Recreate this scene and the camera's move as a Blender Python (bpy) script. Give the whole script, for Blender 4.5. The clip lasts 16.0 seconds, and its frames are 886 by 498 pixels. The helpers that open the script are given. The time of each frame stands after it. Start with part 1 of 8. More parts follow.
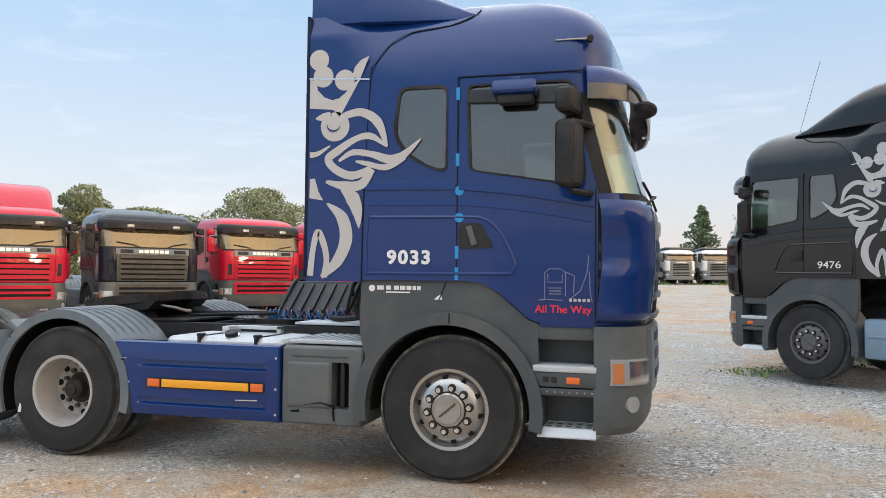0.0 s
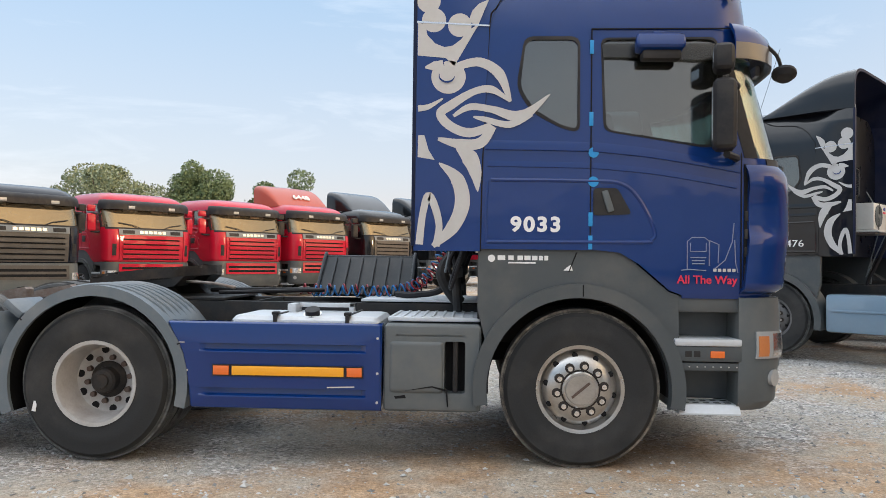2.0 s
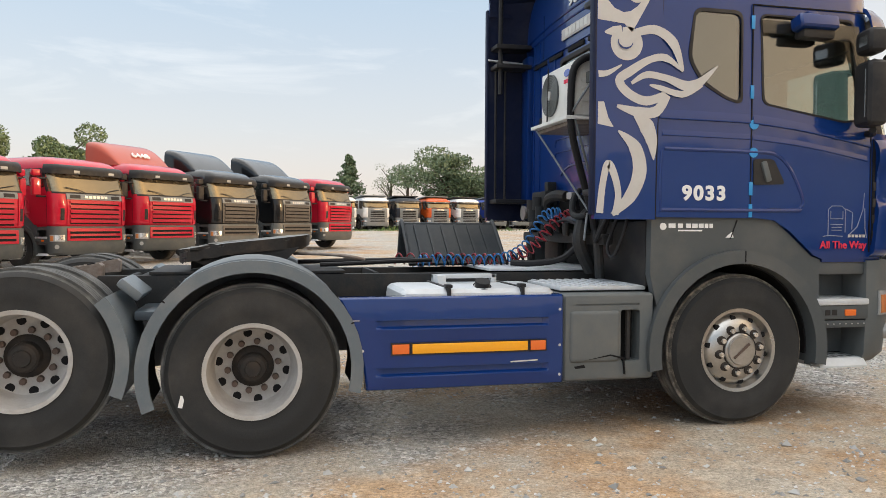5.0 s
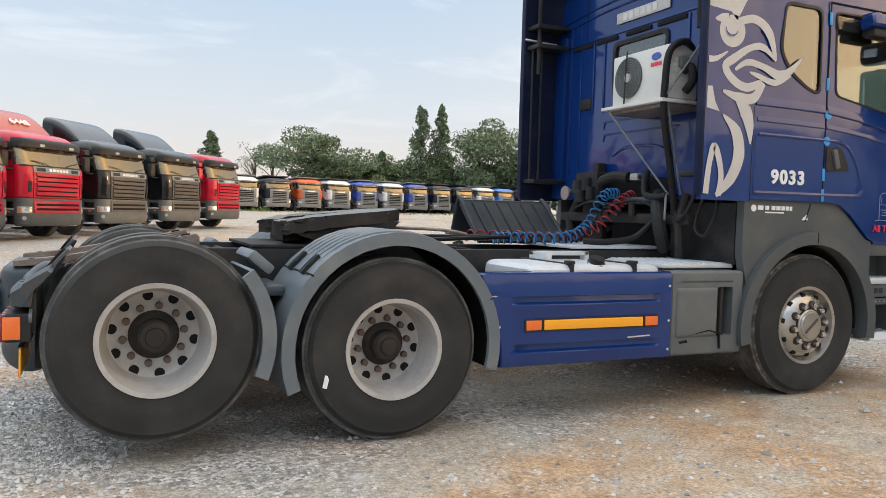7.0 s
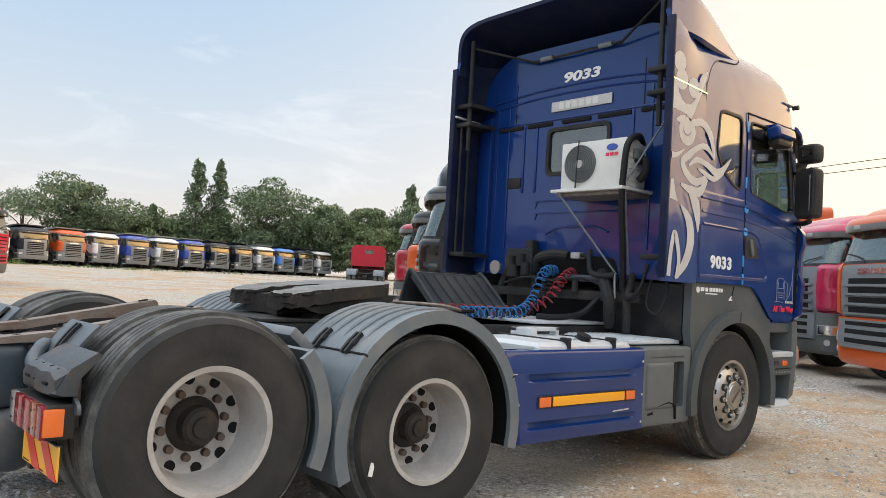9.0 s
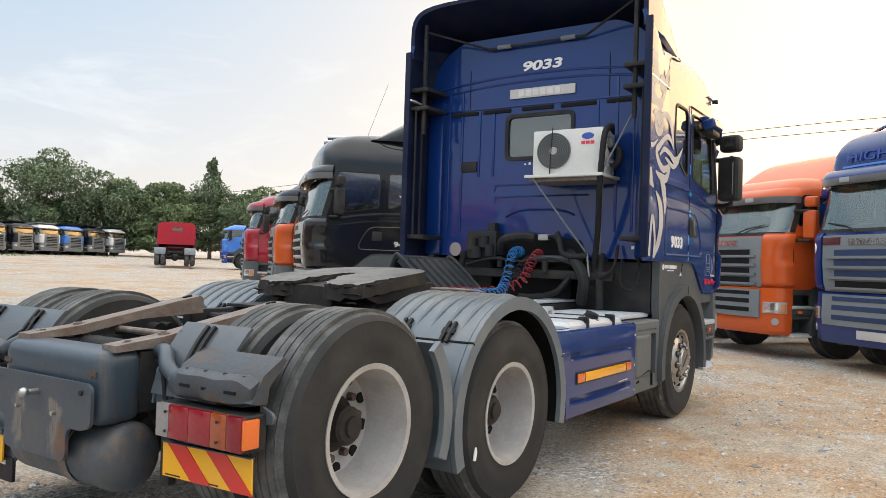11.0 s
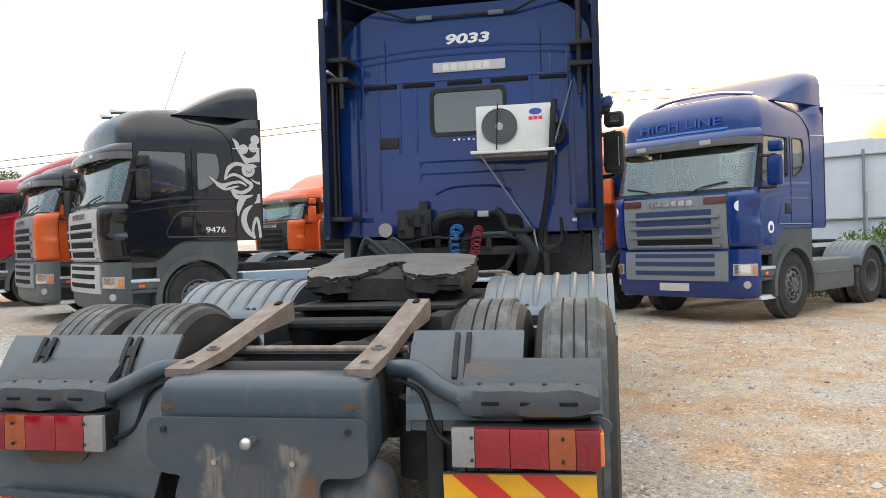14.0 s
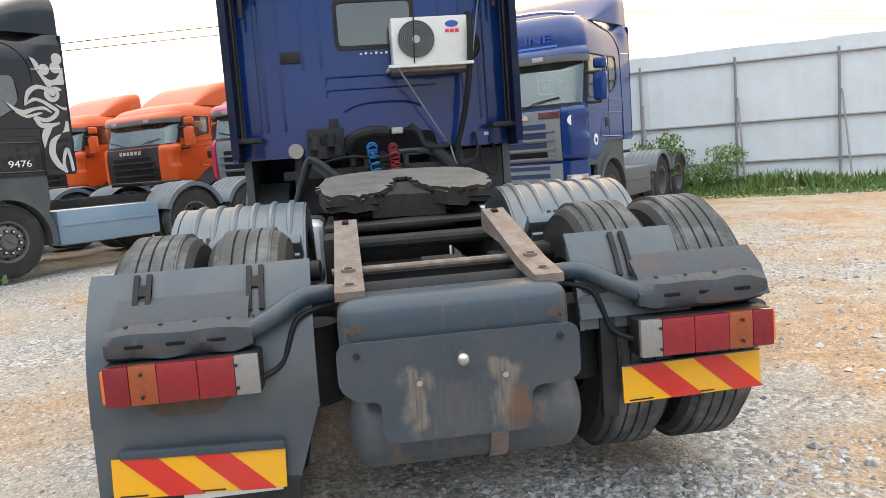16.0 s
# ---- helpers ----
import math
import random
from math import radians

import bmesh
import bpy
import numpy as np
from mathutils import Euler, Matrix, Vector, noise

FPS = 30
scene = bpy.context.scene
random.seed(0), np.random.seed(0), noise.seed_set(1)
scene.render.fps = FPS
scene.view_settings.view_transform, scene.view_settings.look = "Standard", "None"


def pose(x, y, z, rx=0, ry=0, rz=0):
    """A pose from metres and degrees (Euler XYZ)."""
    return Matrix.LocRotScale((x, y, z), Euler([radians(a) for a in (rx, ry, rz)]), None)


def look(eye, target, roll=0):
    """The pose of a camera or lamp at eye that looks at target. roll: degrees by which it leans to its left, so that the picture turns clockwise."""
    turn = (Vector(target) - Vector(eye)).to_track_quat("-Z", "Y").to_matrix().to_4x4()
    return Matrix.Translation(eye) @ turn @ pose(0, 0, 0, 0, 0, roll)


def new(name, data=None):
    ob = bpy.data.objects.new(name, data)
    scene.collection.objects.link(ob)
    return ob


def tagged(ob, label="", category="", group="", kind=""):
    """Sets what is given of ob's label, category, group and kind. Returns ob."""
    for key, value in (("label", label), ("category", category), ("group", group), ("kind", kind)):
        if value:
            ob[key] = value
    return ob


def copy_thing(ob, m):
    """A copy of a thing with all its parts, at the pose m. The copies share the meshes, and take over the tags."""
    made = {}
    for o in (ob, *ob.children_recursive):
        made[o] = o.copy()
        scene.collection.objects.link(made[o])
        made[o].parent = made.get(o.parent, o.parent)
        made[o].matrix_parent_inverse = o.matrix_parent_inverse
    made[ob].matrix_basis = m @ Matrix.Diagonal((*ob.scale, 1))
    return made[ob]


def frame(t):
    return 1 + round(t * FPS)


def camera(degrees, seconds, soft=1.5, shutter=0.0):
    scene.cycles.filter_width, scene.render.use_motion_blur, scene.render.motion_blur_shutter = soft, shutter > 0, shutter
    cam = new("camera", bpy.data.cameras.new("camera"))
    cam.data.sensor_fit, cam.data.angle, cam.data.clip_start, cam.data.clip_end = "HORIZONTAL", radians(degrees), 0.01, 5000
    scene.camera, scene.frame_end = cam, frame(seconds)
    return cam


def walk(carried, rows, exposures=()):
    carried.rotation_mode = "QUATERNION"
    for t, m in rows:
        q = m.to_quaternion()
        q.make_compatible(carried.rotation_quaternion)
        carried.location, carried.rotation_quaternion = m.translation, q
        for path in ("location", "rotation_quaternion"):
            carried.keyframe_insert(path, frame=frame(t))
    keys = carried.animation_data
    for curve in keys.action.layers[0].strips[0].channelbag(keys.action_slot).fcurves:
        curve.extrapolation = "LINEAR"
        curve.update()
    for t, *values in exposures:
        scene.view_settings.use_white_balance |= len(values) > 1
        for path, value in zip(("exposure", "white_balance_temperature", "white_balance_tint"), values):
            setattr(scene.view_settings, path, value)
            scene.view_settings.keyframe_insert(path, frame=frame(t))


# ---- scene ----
cam = camera(59.6, 16.0, soft=0.6)
METRES, EYE, TILT, LEAN, TURN = 13.2, 1.425, 0.0, 0.0, 15.0
ROWS = [
    (0.0, 0.0, 0.0, 0.0, -0.02, 1.93, -0.63),
    (0.5, -0.0339, 0.0192, -0.003, -1.21, 2.33, -0.48),
    (1.0, -0.0717, 0.0291, -0.006, -4.56, 1.77, -0.43),
    (1.5, -0.1051, 0.0453, -0.0099, -7.85, 1.08, -0.53),
    (2.0, -0.1429, 0.0556, -0.0099, -12.07, 0.99, -0.69),
    (2.5, -0.1747, 0.0634, -0.0085, -14.71, 0.91, -0.58),
    (3.0, -0.2035, 0.082, -0.0091, -17.85, 0.63, -0.24),
    (3.5, -0.2361, 0.0914, -0.008, -21.07, 0.79, 0.08),
    (4.0, -0.2625, 0.1084, -0.0097, -23.41, 0.71, 0.23),
    (4.5, -0.2931, 0.1248, -0.0088, -25.71, 0.02, 0.08),
    (5.0, -0.3221, 0.1357, -0.0078, -28.34, -1.73, -0.31),
    (5.2, -0.3331, 0.1439, -0.0080, -29.60, -2.62, -0.5),
    (7.3, -0.4401, 0.2202, -0.0146, -41.28, -2.23, -2.0),
    (7.5, -0.4484, 0.2258, -0.013, -42.89, -1.28, -2.17),
    (8.0, -0.4636, 0.2517, -0.0152, -47.02, 0.21, -2.71),
    (8.5, -0.4841, 0.2763, -0.0145, -51.54, 2.17, -3.19),
    (9.0, -0.501, 0.2989, -0.0121, -56.32, 2.5, -3.25),
    (9.5, -0.5081, 0.3306, -0.0128, -61.31, 1.66, -2.88),
    (9.7, -0.5138, 0.3395, -0.0134, -62.67, 1.92, -2.5),
    (11.8, -0.5649, 0.4513, -0.0102, -76.96, -1.5, -1.35),
    (12.0, -0.561, 0.465, -0.0119, -78.29, -2.38, -1.03),
    (12.5, -0.5618, 0.4935, -0.0124, -81.06, -3.66, -0.74),
    (13.0, -0.5645, 0.5192, -0.0105, -86.02, -3.95, -0.25),
    (13.5, -0.5586, 0.5444, -0.0115, -90.3, -3.23, 0.54),
    (14.0, -0.5605, 0.5714, -0.0076, -94.04, -0.57, 1.72),
    (14.5, -0.563, 0.5975, -0.0038, -98.07, -0.79, 2.65),
    (15.0, -0.553, 0.6258, -0.0061, -101.9, -3.15, 3.22),
    (15.5, -0.5476, 0.6546, -0.0067, -107.39, -4.92, 3.52),
    (16.0, -0.5312, 0.6771, -0.008, -112.22, -6.94, 4.16),
]
walk(cam, [(t, pose(1.384, -6.504, EYE, TILT, LEAN, TURN) @ pose(METRES * x, METRES * y, METRES * z, 90 + pitch, roll, yaw)) for t, x, y, z, yaw, pitch, roll in ROWS],
     exposures=[(0.0, 0.50, 6250, 10), (3.5, 0.52, 6400, 10), (5.0, 0.52, 6800, 10), (7.5, 0.52, 6550, 10), (9.0, 0.54, 6650, 10), (12.0, 0.64, 6750, 10), (14.0, 0.77, 6650, 10), (16.0, 0.84, 6650, 10)])

# ---- world, sun and exposure ----
SUN_AZ, SUN_EL = -19.2, 5.5
world = bpy.data.worlds.new("sky")
scene.world = world
world.use_nodes = True
wn, wl = world.node_tree.nodes, world.node_tree.links
wn.clear()
w_out = wn.new("ShaderNodeOutputWorld")
w_bg = wn.new("ShaderNodeBackground")
w_sky = wn.new("ShaderNodeTexSky")
w_sky.sky_type = "NISHITA"
w_sky.sun_disc = False
w_sky.sun_elevation = radians(9)
w_sky.sun_rotation = radians(90 - SUN_AZ)
w_sky.dust_density = 2.0
w_sky.air_density = 1.0
w_sky.ozone_density = 1.5
w_bg.inputs["Strength"].default_value = 0.15
# thin high haze: warm near the horizon, pale blue above, with wisps of cloud
w_tc = wn.new("ShaderNodeTexCoord")
w_sep = wn.new("ShaderNodeSeparateXYZ")
w_haze = wn.new("ShaderNodeValToRGB")
for k, (p, c) in enumerate(((0.0, (0.92, 0.80, 0.74)), (0.12, (0.74, 0.78, 0.85)), (0.36, (0.46, 0.655, 0.88)), (0.70, (1.0, 1.0, 1.0)))):
    e = w_haze.color_ramp.elements[k] if k < 2 else w_haze.color_ramp.elements.new(p)
    e.position, e.color = p, (*c, 1)
w_haze.color_ramp.elements[3].color = (2.25, 2.33, 2.41, 1)
w_gain = wn.new("ShaderNodeMix")
w_gain.data_type, w_gain.blend_type = "RGBA", "MULTIPLY"
w_gain.inputs["Factor"].default_value = 1.0
w_gain.inputs["B"].default_value = (5.2, 5.2, 5.2, 1)
w_map = wn.new("ShaderNodeMapping")
w_map.inputs["Scale"].default_value = (1.2, 2.4, 7.0)
w_map.inputs["Rotation"].default_value = (0.25, 0.1, 0.5)
w_noise = wn.new("ShaderNodeTexNoise")
w_noise.inputs["Scale"].default_value = 2.6
w_noise.inputs["Detail"].default_value = 9
w_noise.inputs["Roughness"].default_value = 0.62
w_noise.inputs["Distortion"].default_value = 0.5
w_ramp = wn.new("ShaderNodeValToRGB")
w_ramp.color_ramp.elements[0].position, w_ramp.color_ramp.elements[1].position = 0.54, 0.80
w_ramp.color_ramp.elements[0].color, w_ramp.color_ramp.elements[1].color = (0, 0, 0, 1), (0.36, 0.36, 0.36, 1)
w_mix = wn.new("ShaderNodeMix")
w_mix.data_type = "RGBA"
w_mix.inputs["Factor"].default_value = 0.8
w_cloud = wn.new("ShaderNodeMix")
w_cloud.data_type = "RGBA"
w_cloud.inputs["B"].default_value = (5.8, 5.9, 6.0, 1)
wl.new(w_tc.outputs["Generated"], w_sep.inputs["Vector"])
wl.new(w_sep.outputs["Z"], w_haze.inputs["Fac"])
wl.new(w_haze.outputs["Color"], w_gain.inputs["A"])
wl.new(w_tc.outputs["Generated"], w_map.inputs["Vector"])
wl.new(w_map.outputs["Vector"], w_noise.inputs["Vector"])
wl.new(w_noise.outputs["Fac"], w_ramp.inputs["Fac"])
wl.new(w_sky.outputs["Color"], w_mix.inputs["A"])
wl.new(w_gain.outputs["Result"], w_mix.inputs["B"])
wl.new(w_mix.outputs["Result"], w_cloud.inputs["A"])
wl.new(w_ramp.outputs["Color"], w_cloud.inputs["Factor"])
# the glow of the low sun: wide and cream, narrow and golden, hugging the horizon
w_dir = wn.new("ShaderNodeVectorMath")
w_dir.operation = "DOT_PRODUCT"
w_dir.inputs[1].default_value = (math.cos(radians(SUN_EL)) * math.cos(radians(SUN_AZ)), math.cos(radians(SUN_EL)) * math.sin(radians(SUN_AZ)), math.sin(radians(SUN_EL)))
wl.new(w_tc.outputs["Generated"], w_dir.inputs[0])
w_pos = wn.new("ShaderNodeMath")
w_pos.operation = "MAXIMUM"
w_pos.inputs[1].default_value = 0.0
wl.new(w_dir.outputs["Value"], w_pos.inputs[0])
glow_from = w_cloud.outputs["Result"]
for power, tint in ((1.6, (4.75, 4.35, 4.1)), (3, (6.6, 5.3, 3.7)), (6, (4.2, 2.6, 0.9)), (16, (13.0, 8.0, 3.4)), (1100, (24.0, 4.0, 1.0))):
    w_pow = wn.new("ShaderNodeMath")
    w_pow.operation = "POWER"
    w_pow.inputs[1].default_value = power
    wl.new(w_pos.outputs["Value"], w_pow.inputs[0])
    w_add = wn.new("ShaderNodeMix")
    w_add.data_type, w_add.blend_type = "RGBA", "MIX" if power in (1.6, 3, 1100) else "ADD"
    w_add.inputs["B"].default_value = (*tint, 1)
    wl.new(w_pow.outputs["Value"], w_add.inputs["Factor"])
    wl.new(glow_from, w_add.inputs["A"])
    glow_from = w_add.outputs["Result"]
wl.new(glow_from, w_bg.inputs["Color"])
wl.new(w_bg.outputs["Background"], w_out.inputs["Surface"])

sun_data = bpy.data.lights.new("sun", "SUN")
sun_data.energy, sun_data.angle, sun_data.color = 0.8, radians(4), (1.0, 0.66, 0.40)
sun = new("sun", sun_data)
sun_dir = Vector((math.cos(radians(SUN_EL)) * math.cos(radians(SUN_AZ)), math.cos(radians(SUN_EL)) * math.sin(radians(SUN_AZ)), math.sin(radians(SUN_EL))))
sun.matrix_world = look(sun_dir * 60, (0, 0, 0))


# ---- materials ----
def material(name, base, rough=0.5, metal=0.0, vary=0.12, grain=60.0, bump=0.0, coat=0.0, dirt=None, dirt_amount=0.5, dirt_scale=3.0, per_object=False):
    """A surface with two scales of variation: blotches of dirt and fine grain, with optional relief."""
    m = bpy.data.materials.new(name)
    m.use_nodes = True
    n, l = m.node_tree.nodes, m.node_tree.links
    b = n["Principled BSDF"]
    tc = n.new("ShaderNodeTexCoord")
    big = n.new("ShaderNodeTexNoise")
    big.inputs["Scale"].default_value, big.inputs["Detail"].default_value, big.inputs["Roughness"].default_value = dirt_scale, 8, 0.62
    fine = n.new("ShaderNodeTexNoise")
    fine.inputs["Scale"].default_value, fine.inputs["Detail"].default_value = grain, 4
    l.new(tc.outputs["Object"], big.inputs["Vector"])
    l.new(tc.outputs["Object"], fine.inputs["Vector"])
    dark = tuple(c * (1 - vary) for c in base)
    lite = tuple(min(1.0, c * (1 + vary)) for c in base)
    mix = n.new("ShaderNodeMix")
    mix.data_type = "RGBA"
    mix.inputs["A"].default_value, mix.inputs["B"].default_value = (*dark, 1), (*lite, 1)
    l.new(fine.outputs["Fac"], mix.inputs["Factor"])
    colour = mix.outputs["Result"]
    ramp = n.new("ShaderNodeValToRGB")
    ramp.color_ramp.elements[0].position, ramp.color_ramp.elements[1].position = 0.45, 0.75
    l.new(big.outputs["Fac"], ramp.inputs["Fac"])
    scale = n.new("ShaderNodeMath")
    scale.operation = "MULTIPLY"
    scale.inputs[1].default_value = dirt_amount
    l.new(ramp.outputs["Color"], scale.inputs[0])
    if dirt:
        over = n.new("ShaderNodeMix")
        over.data_type = "RGBA"
        over.inputs["B"].default_value = (*dirt, 1)
        l.new(scale.outputs["Value"], over.inputs["Factor"])
        l.new(colour, over.inputs["A"])
        colour = over.outputs["Result"]
    if per_object:
        info = n.new("ShaderNodeObjectInfo")
        hsv = n.new("ShaderNodeHueSaturation")
        rng = n.new("ShaderNodeMapRange")
        rng.inputs["To Min"].default_value, rng.inputs["To Max"].default_value = 0.8, 1.2
        l.new(info.outputs["Random"], rng.inputs["Value"])
        l.new(rng.outputs["Result"], hsv.inputs["Value"])
        l.new(colour, hsv.inputs["Color"])
        colour = hsv.outputs["Color"]
    l.new(colour, b.inputs["Base Color"])
    rr = n.new("ShaderNodeMapRange")
    rr.inputs["To Min"].default_value, rr.inputs["To Max"].default_value = max(0.02, rough * 0.85), min(1, rough * 1.2 + 0.03)
    l.new(big.outputs["Fac"], rr.inputs["Value"])
    l.new(rr.outputs["Result"], b.inputs["Roughness"])
    b.inputs["Metallic"].default_value = metal
    if max(base) < 0.06 and not coat:
        b.inputs["Specular IOR Level"].default_value = 0.18
    b.inputs["Coat Weight"].default_value = coat
    b.inputs["Coat Roughness"].default_value = 0.06
    if bump:
        bp = n.new("ShaderNodeBump")
        bp.inputs["Strength"].default_value, bp.inputs["Distance"].default_value = bump, 0.004
        l.new(fine.outputs["Fac"], bp.inputs["Height"])
        l.new(bp.outputs["Normal"], b.inputs["Normal"])
    return m


DUST = (0.33, 0.29, 0.24)


def paint(name, base, dust=0.16, gloss=1.0, ior=1.6, soft=0.05):
    m = material(name, base, rough=0.36, vary=0.05, grain=25, coat=gloss, dirt=DUST, dirt_amount=dust * 0.5, dirt_scale=1.6)
    b = m.node_tree.nodes["Principled BSDF"]
    b.inputs["Specular IOR Level"].default_value = 0.12
    b.inputs["Coat Roughness"].default_value = soft
    b.inputs["Coat IOR"].default_value = ior
    n, l = m.node_tree.nodes, m.node_tree.links
    tc, wave, bp = n.new("ShaderNodeTexCoord"), n.new("ShaderNodeTexNoise"), n.new("ShaderNodeBump")
    wave.inputs["Scale"].default_value, wave.inputs["Detail"].default_value = 2.6, 2.0
    bp.inputs["Strength"].default_value, bp.inputs["Distance"].default_value = 0.35, 0.03
    l.new(tc.outputs["Object"], wave.inputs["Vector"])
    l.new(wave.outputs["Fac"], bp.inputs["Height"])
    l.new(bp.outputs["Normal"], b.inputs["Coat Normal"])
    return m


def glass_material(name, tint, alpha=0.25, gloss_min=0.055):
    """Window glass: a clear sheet with its reflection over a faint tint."""
    m = bpy.data.materials.new(name)
    m.use_nodes = True
    n, l = m.node_tree.nodes, m.node_tree.links
    n.clear()
    out = n.new("ShaderNodeOutputMaterial")
    clear = n.new("ShaderNodeBsdfTransparent")
    clear.inputs["Color"].default_value = (*tint, 1)
    gloss = n.new("ShaderNodeBsdfGlossy")
    gloss.inputs["Roughness"].default_value = 0.03
    lay = n.new("ShaderNodeLayerWeight")
    lay.inputs["Blend"].default_value = 0.5
    p4 = n.new("ShaderNodeMath")
    p4.operation = "POWER"
    p4.inputs[1].default_value = 4.0
    l.new(lay.outputs["Facing"], p4.inputs[0])
    fres = n.new("ShaderNodeMath")
    fres.operation = "MULTIPLY_ADD"
    fres.inputs[1].default_value, fres.inputs[2].default_value = 0.85, gloss_min
    l.new(p4.outputs[0], fres.inputs[0])
    dirt = n.new("ShaderNodeBsdfDiffuse")
    dirt.inputs["Color"].default_value = (0.30, 0.29, 0.26, 1)
    tc = n.new("ShaderNodeTexCoord")
    noise_t = n.new("ShaderNodeTexNoise")
    noise_t.inputs["Scale"].default_value, noise_t.inputs["Detail"].default_value = 5, 6
    l.new(tc.outputs["Object"], noise_t.inputs["Vector"])
    amt = n.new("ShaderNodeMath")
    amt.operation = "MULTIPLY"
    amt.inputs[1].default_value = alpha
    l.new(noise_t.outputs["Fac"], amt.inputs[0])
    m1, m2 = n.new("ShaderNodeMixShader"), n.new("ShaderNodeMixShader")
    l.new(amt.outputs["Value"], m1.inputs["Fac"])
    l.new(clear.outputs[0], m1.inputs[1])
    l.new(dirt.outputs[0], m1.inputs[2])
    l.new(fres.outputs[0], m2.inputs["Fac"])
    l.new(m1.outputs[0], m2.inputs[1])
    l.new(gloss.outputs[0], m2.inputs[2])
    l.new(m2.outputs[0], out.inputs["Surface"])
    return m


M = {}
M["blue"] = paint("deep_blue_paint", (0.0024, 0.029, 0.158), 0.01, 1.0, 1.48, 0.09)
M["black"] = paint("black_paint", (0.004, 0.005, 0.007), 0.01, 0.9, 1.52)
M["navy"] = paint("navy_black_paint", (0.009, 0.013, 0.023), 0.06, 0.7, 1.45)
M["red"] = paint("red_paint", (0.46, 0.008, 0.030), 0.05, 0.8, 1.45)
M["darkred"] = paint("crimson_paint", (0.33, 0.010, 0.028), 0.06)
M["pink"] = paint("faded_crimson_paint", (0.45, 0.02, 0.08), 0.06)
M["orange"] = paint("orange_paint", (0.60, 0.10, 0.02), 0.05, 0.8, 1.45)
M["rust_red"] = paint("faded_red_paint", (0.38, 0.07, 0.04), 0.10, 0.6, 1.4)
M["browngrille"] = material("dark_brown_grille", (0.075, 0.068, 0.062), 0.45, vary=0.1, grain=100, dirt=DUST, dirt_amount=0.15)
M["skyblue"] = paint("light_blue_paint", (0.05, 0.22, 0.70), 0.08)
M["royal"] = paint("royal_blue_paint", (0.02, 0.06, 0.36), 0.10)
M["whitep"] = paint("white_paint", (0.72, 0.73, 0.74), 0.25)
M["paleblue"] = paint("pale_blue_plastic", (0.18, 0.27, 0.36), 0.2)
M["grey"] = material("grey_plastic", (0.098, 0.112, 0.118), 0.55, vary=0.10, grain=400, bump=0.12, dirt=DUST, dirt_amount=0.22, dirt_scale=2.5)
M["greyd"] = material("dark_grey_plastic", (0.066, 0.076, 0.082), 0.5, vary=0.10, grain=300, bump=0.12, dirt=DUST, dirt_amount=0.16, dirt_scale=2.5)
M["blueslot"] = material("blue_recess_shade", (0.016, 0.036, 0.10), 0.6, vary=0.1)
M["tyreedge"] = material("chipped_tyre_shoulder", (0.075, 0.070, 0.062), 0.8, vary=0.2, grain=80, dirt=(0.40, 0.35, 0.29), dirt_amount=0.85, dirt_scale=17)
M["fender"] = material("grey_mudguard_plastic", (0.118, 0.145, 0.168), 0.34, vary=0.10, grain=300, bump=0.12, dirt=(0.34, 0.32, 0.29), dirt_amount=0.3, dirt_scale=3.5)
M["blackpl"] = material("black_plastic", (0.022, 0.022, 0.024), 0.45, vary=0.15, grain=300, bump=0.1, dirt=DUST, dirt_amount=0.12)
M["ramp"] = material("dark_grey_cover_plastic", (0.040, 0.045, 0.050), 0.4, vary=0.15, grain=200, bump=0.1, dirt=DUST, dirt_amount=0.12)
M["rubber"] = material("tyre_rubber", (0.030, 0.031, 0.032), 0.62, vary=0.2, grain=150, bump=0.2, dirt=(0.13, 0.12, 0.11), dirt_amount=0.28, dirt_scale=3)
M["tread"] = material("tyre_tread_rubber", (0.070, 0.072, 0.072), 0.85, vary=0.3, grain=90, bump=0.4, dirt=(0.33, 0.33, 0.32), dirt_amount=0.5, dirt_scale=7)
M["frame"] = material("dark_chassis_steel", (0.024, 0.026, 0.028), 0.6, vary=0.25, grain=80, bump=0.25, dirt=(0.12, 0.085, 0.06), dirt_amount=0.3, dirt_scale=5)
M["flap"] = material("dark_grey_mudflap_plastic", (0.072, 0.088, 0.104), 0.30, vary=0.1, grain=200, bump=0.1, dirt=(0.20, 0.19, 0.17), dirt_amount=0.3, dirt_scale=4)
M["innerfair"] = material("dark_navy_finish", (0.008, 0.014, 0.042), 0.55, vary=0.2, grain=30, dirt=DUST, dirt_amount=0.06)
M["maroon"] = material("maroon_trim", (0.09, 0.018, 0.022), 0.3, vary=0.1, coat=0.5)
M["bumper"] = material("weathered_grey_steel", (0.042, 0.062, 0.082), 0.34, vary=0.15, grain=60, bump=0.15, dirt=(0.12, 0.10, 0.085), dirt_amount=0.22, dirt_scale=3.2)
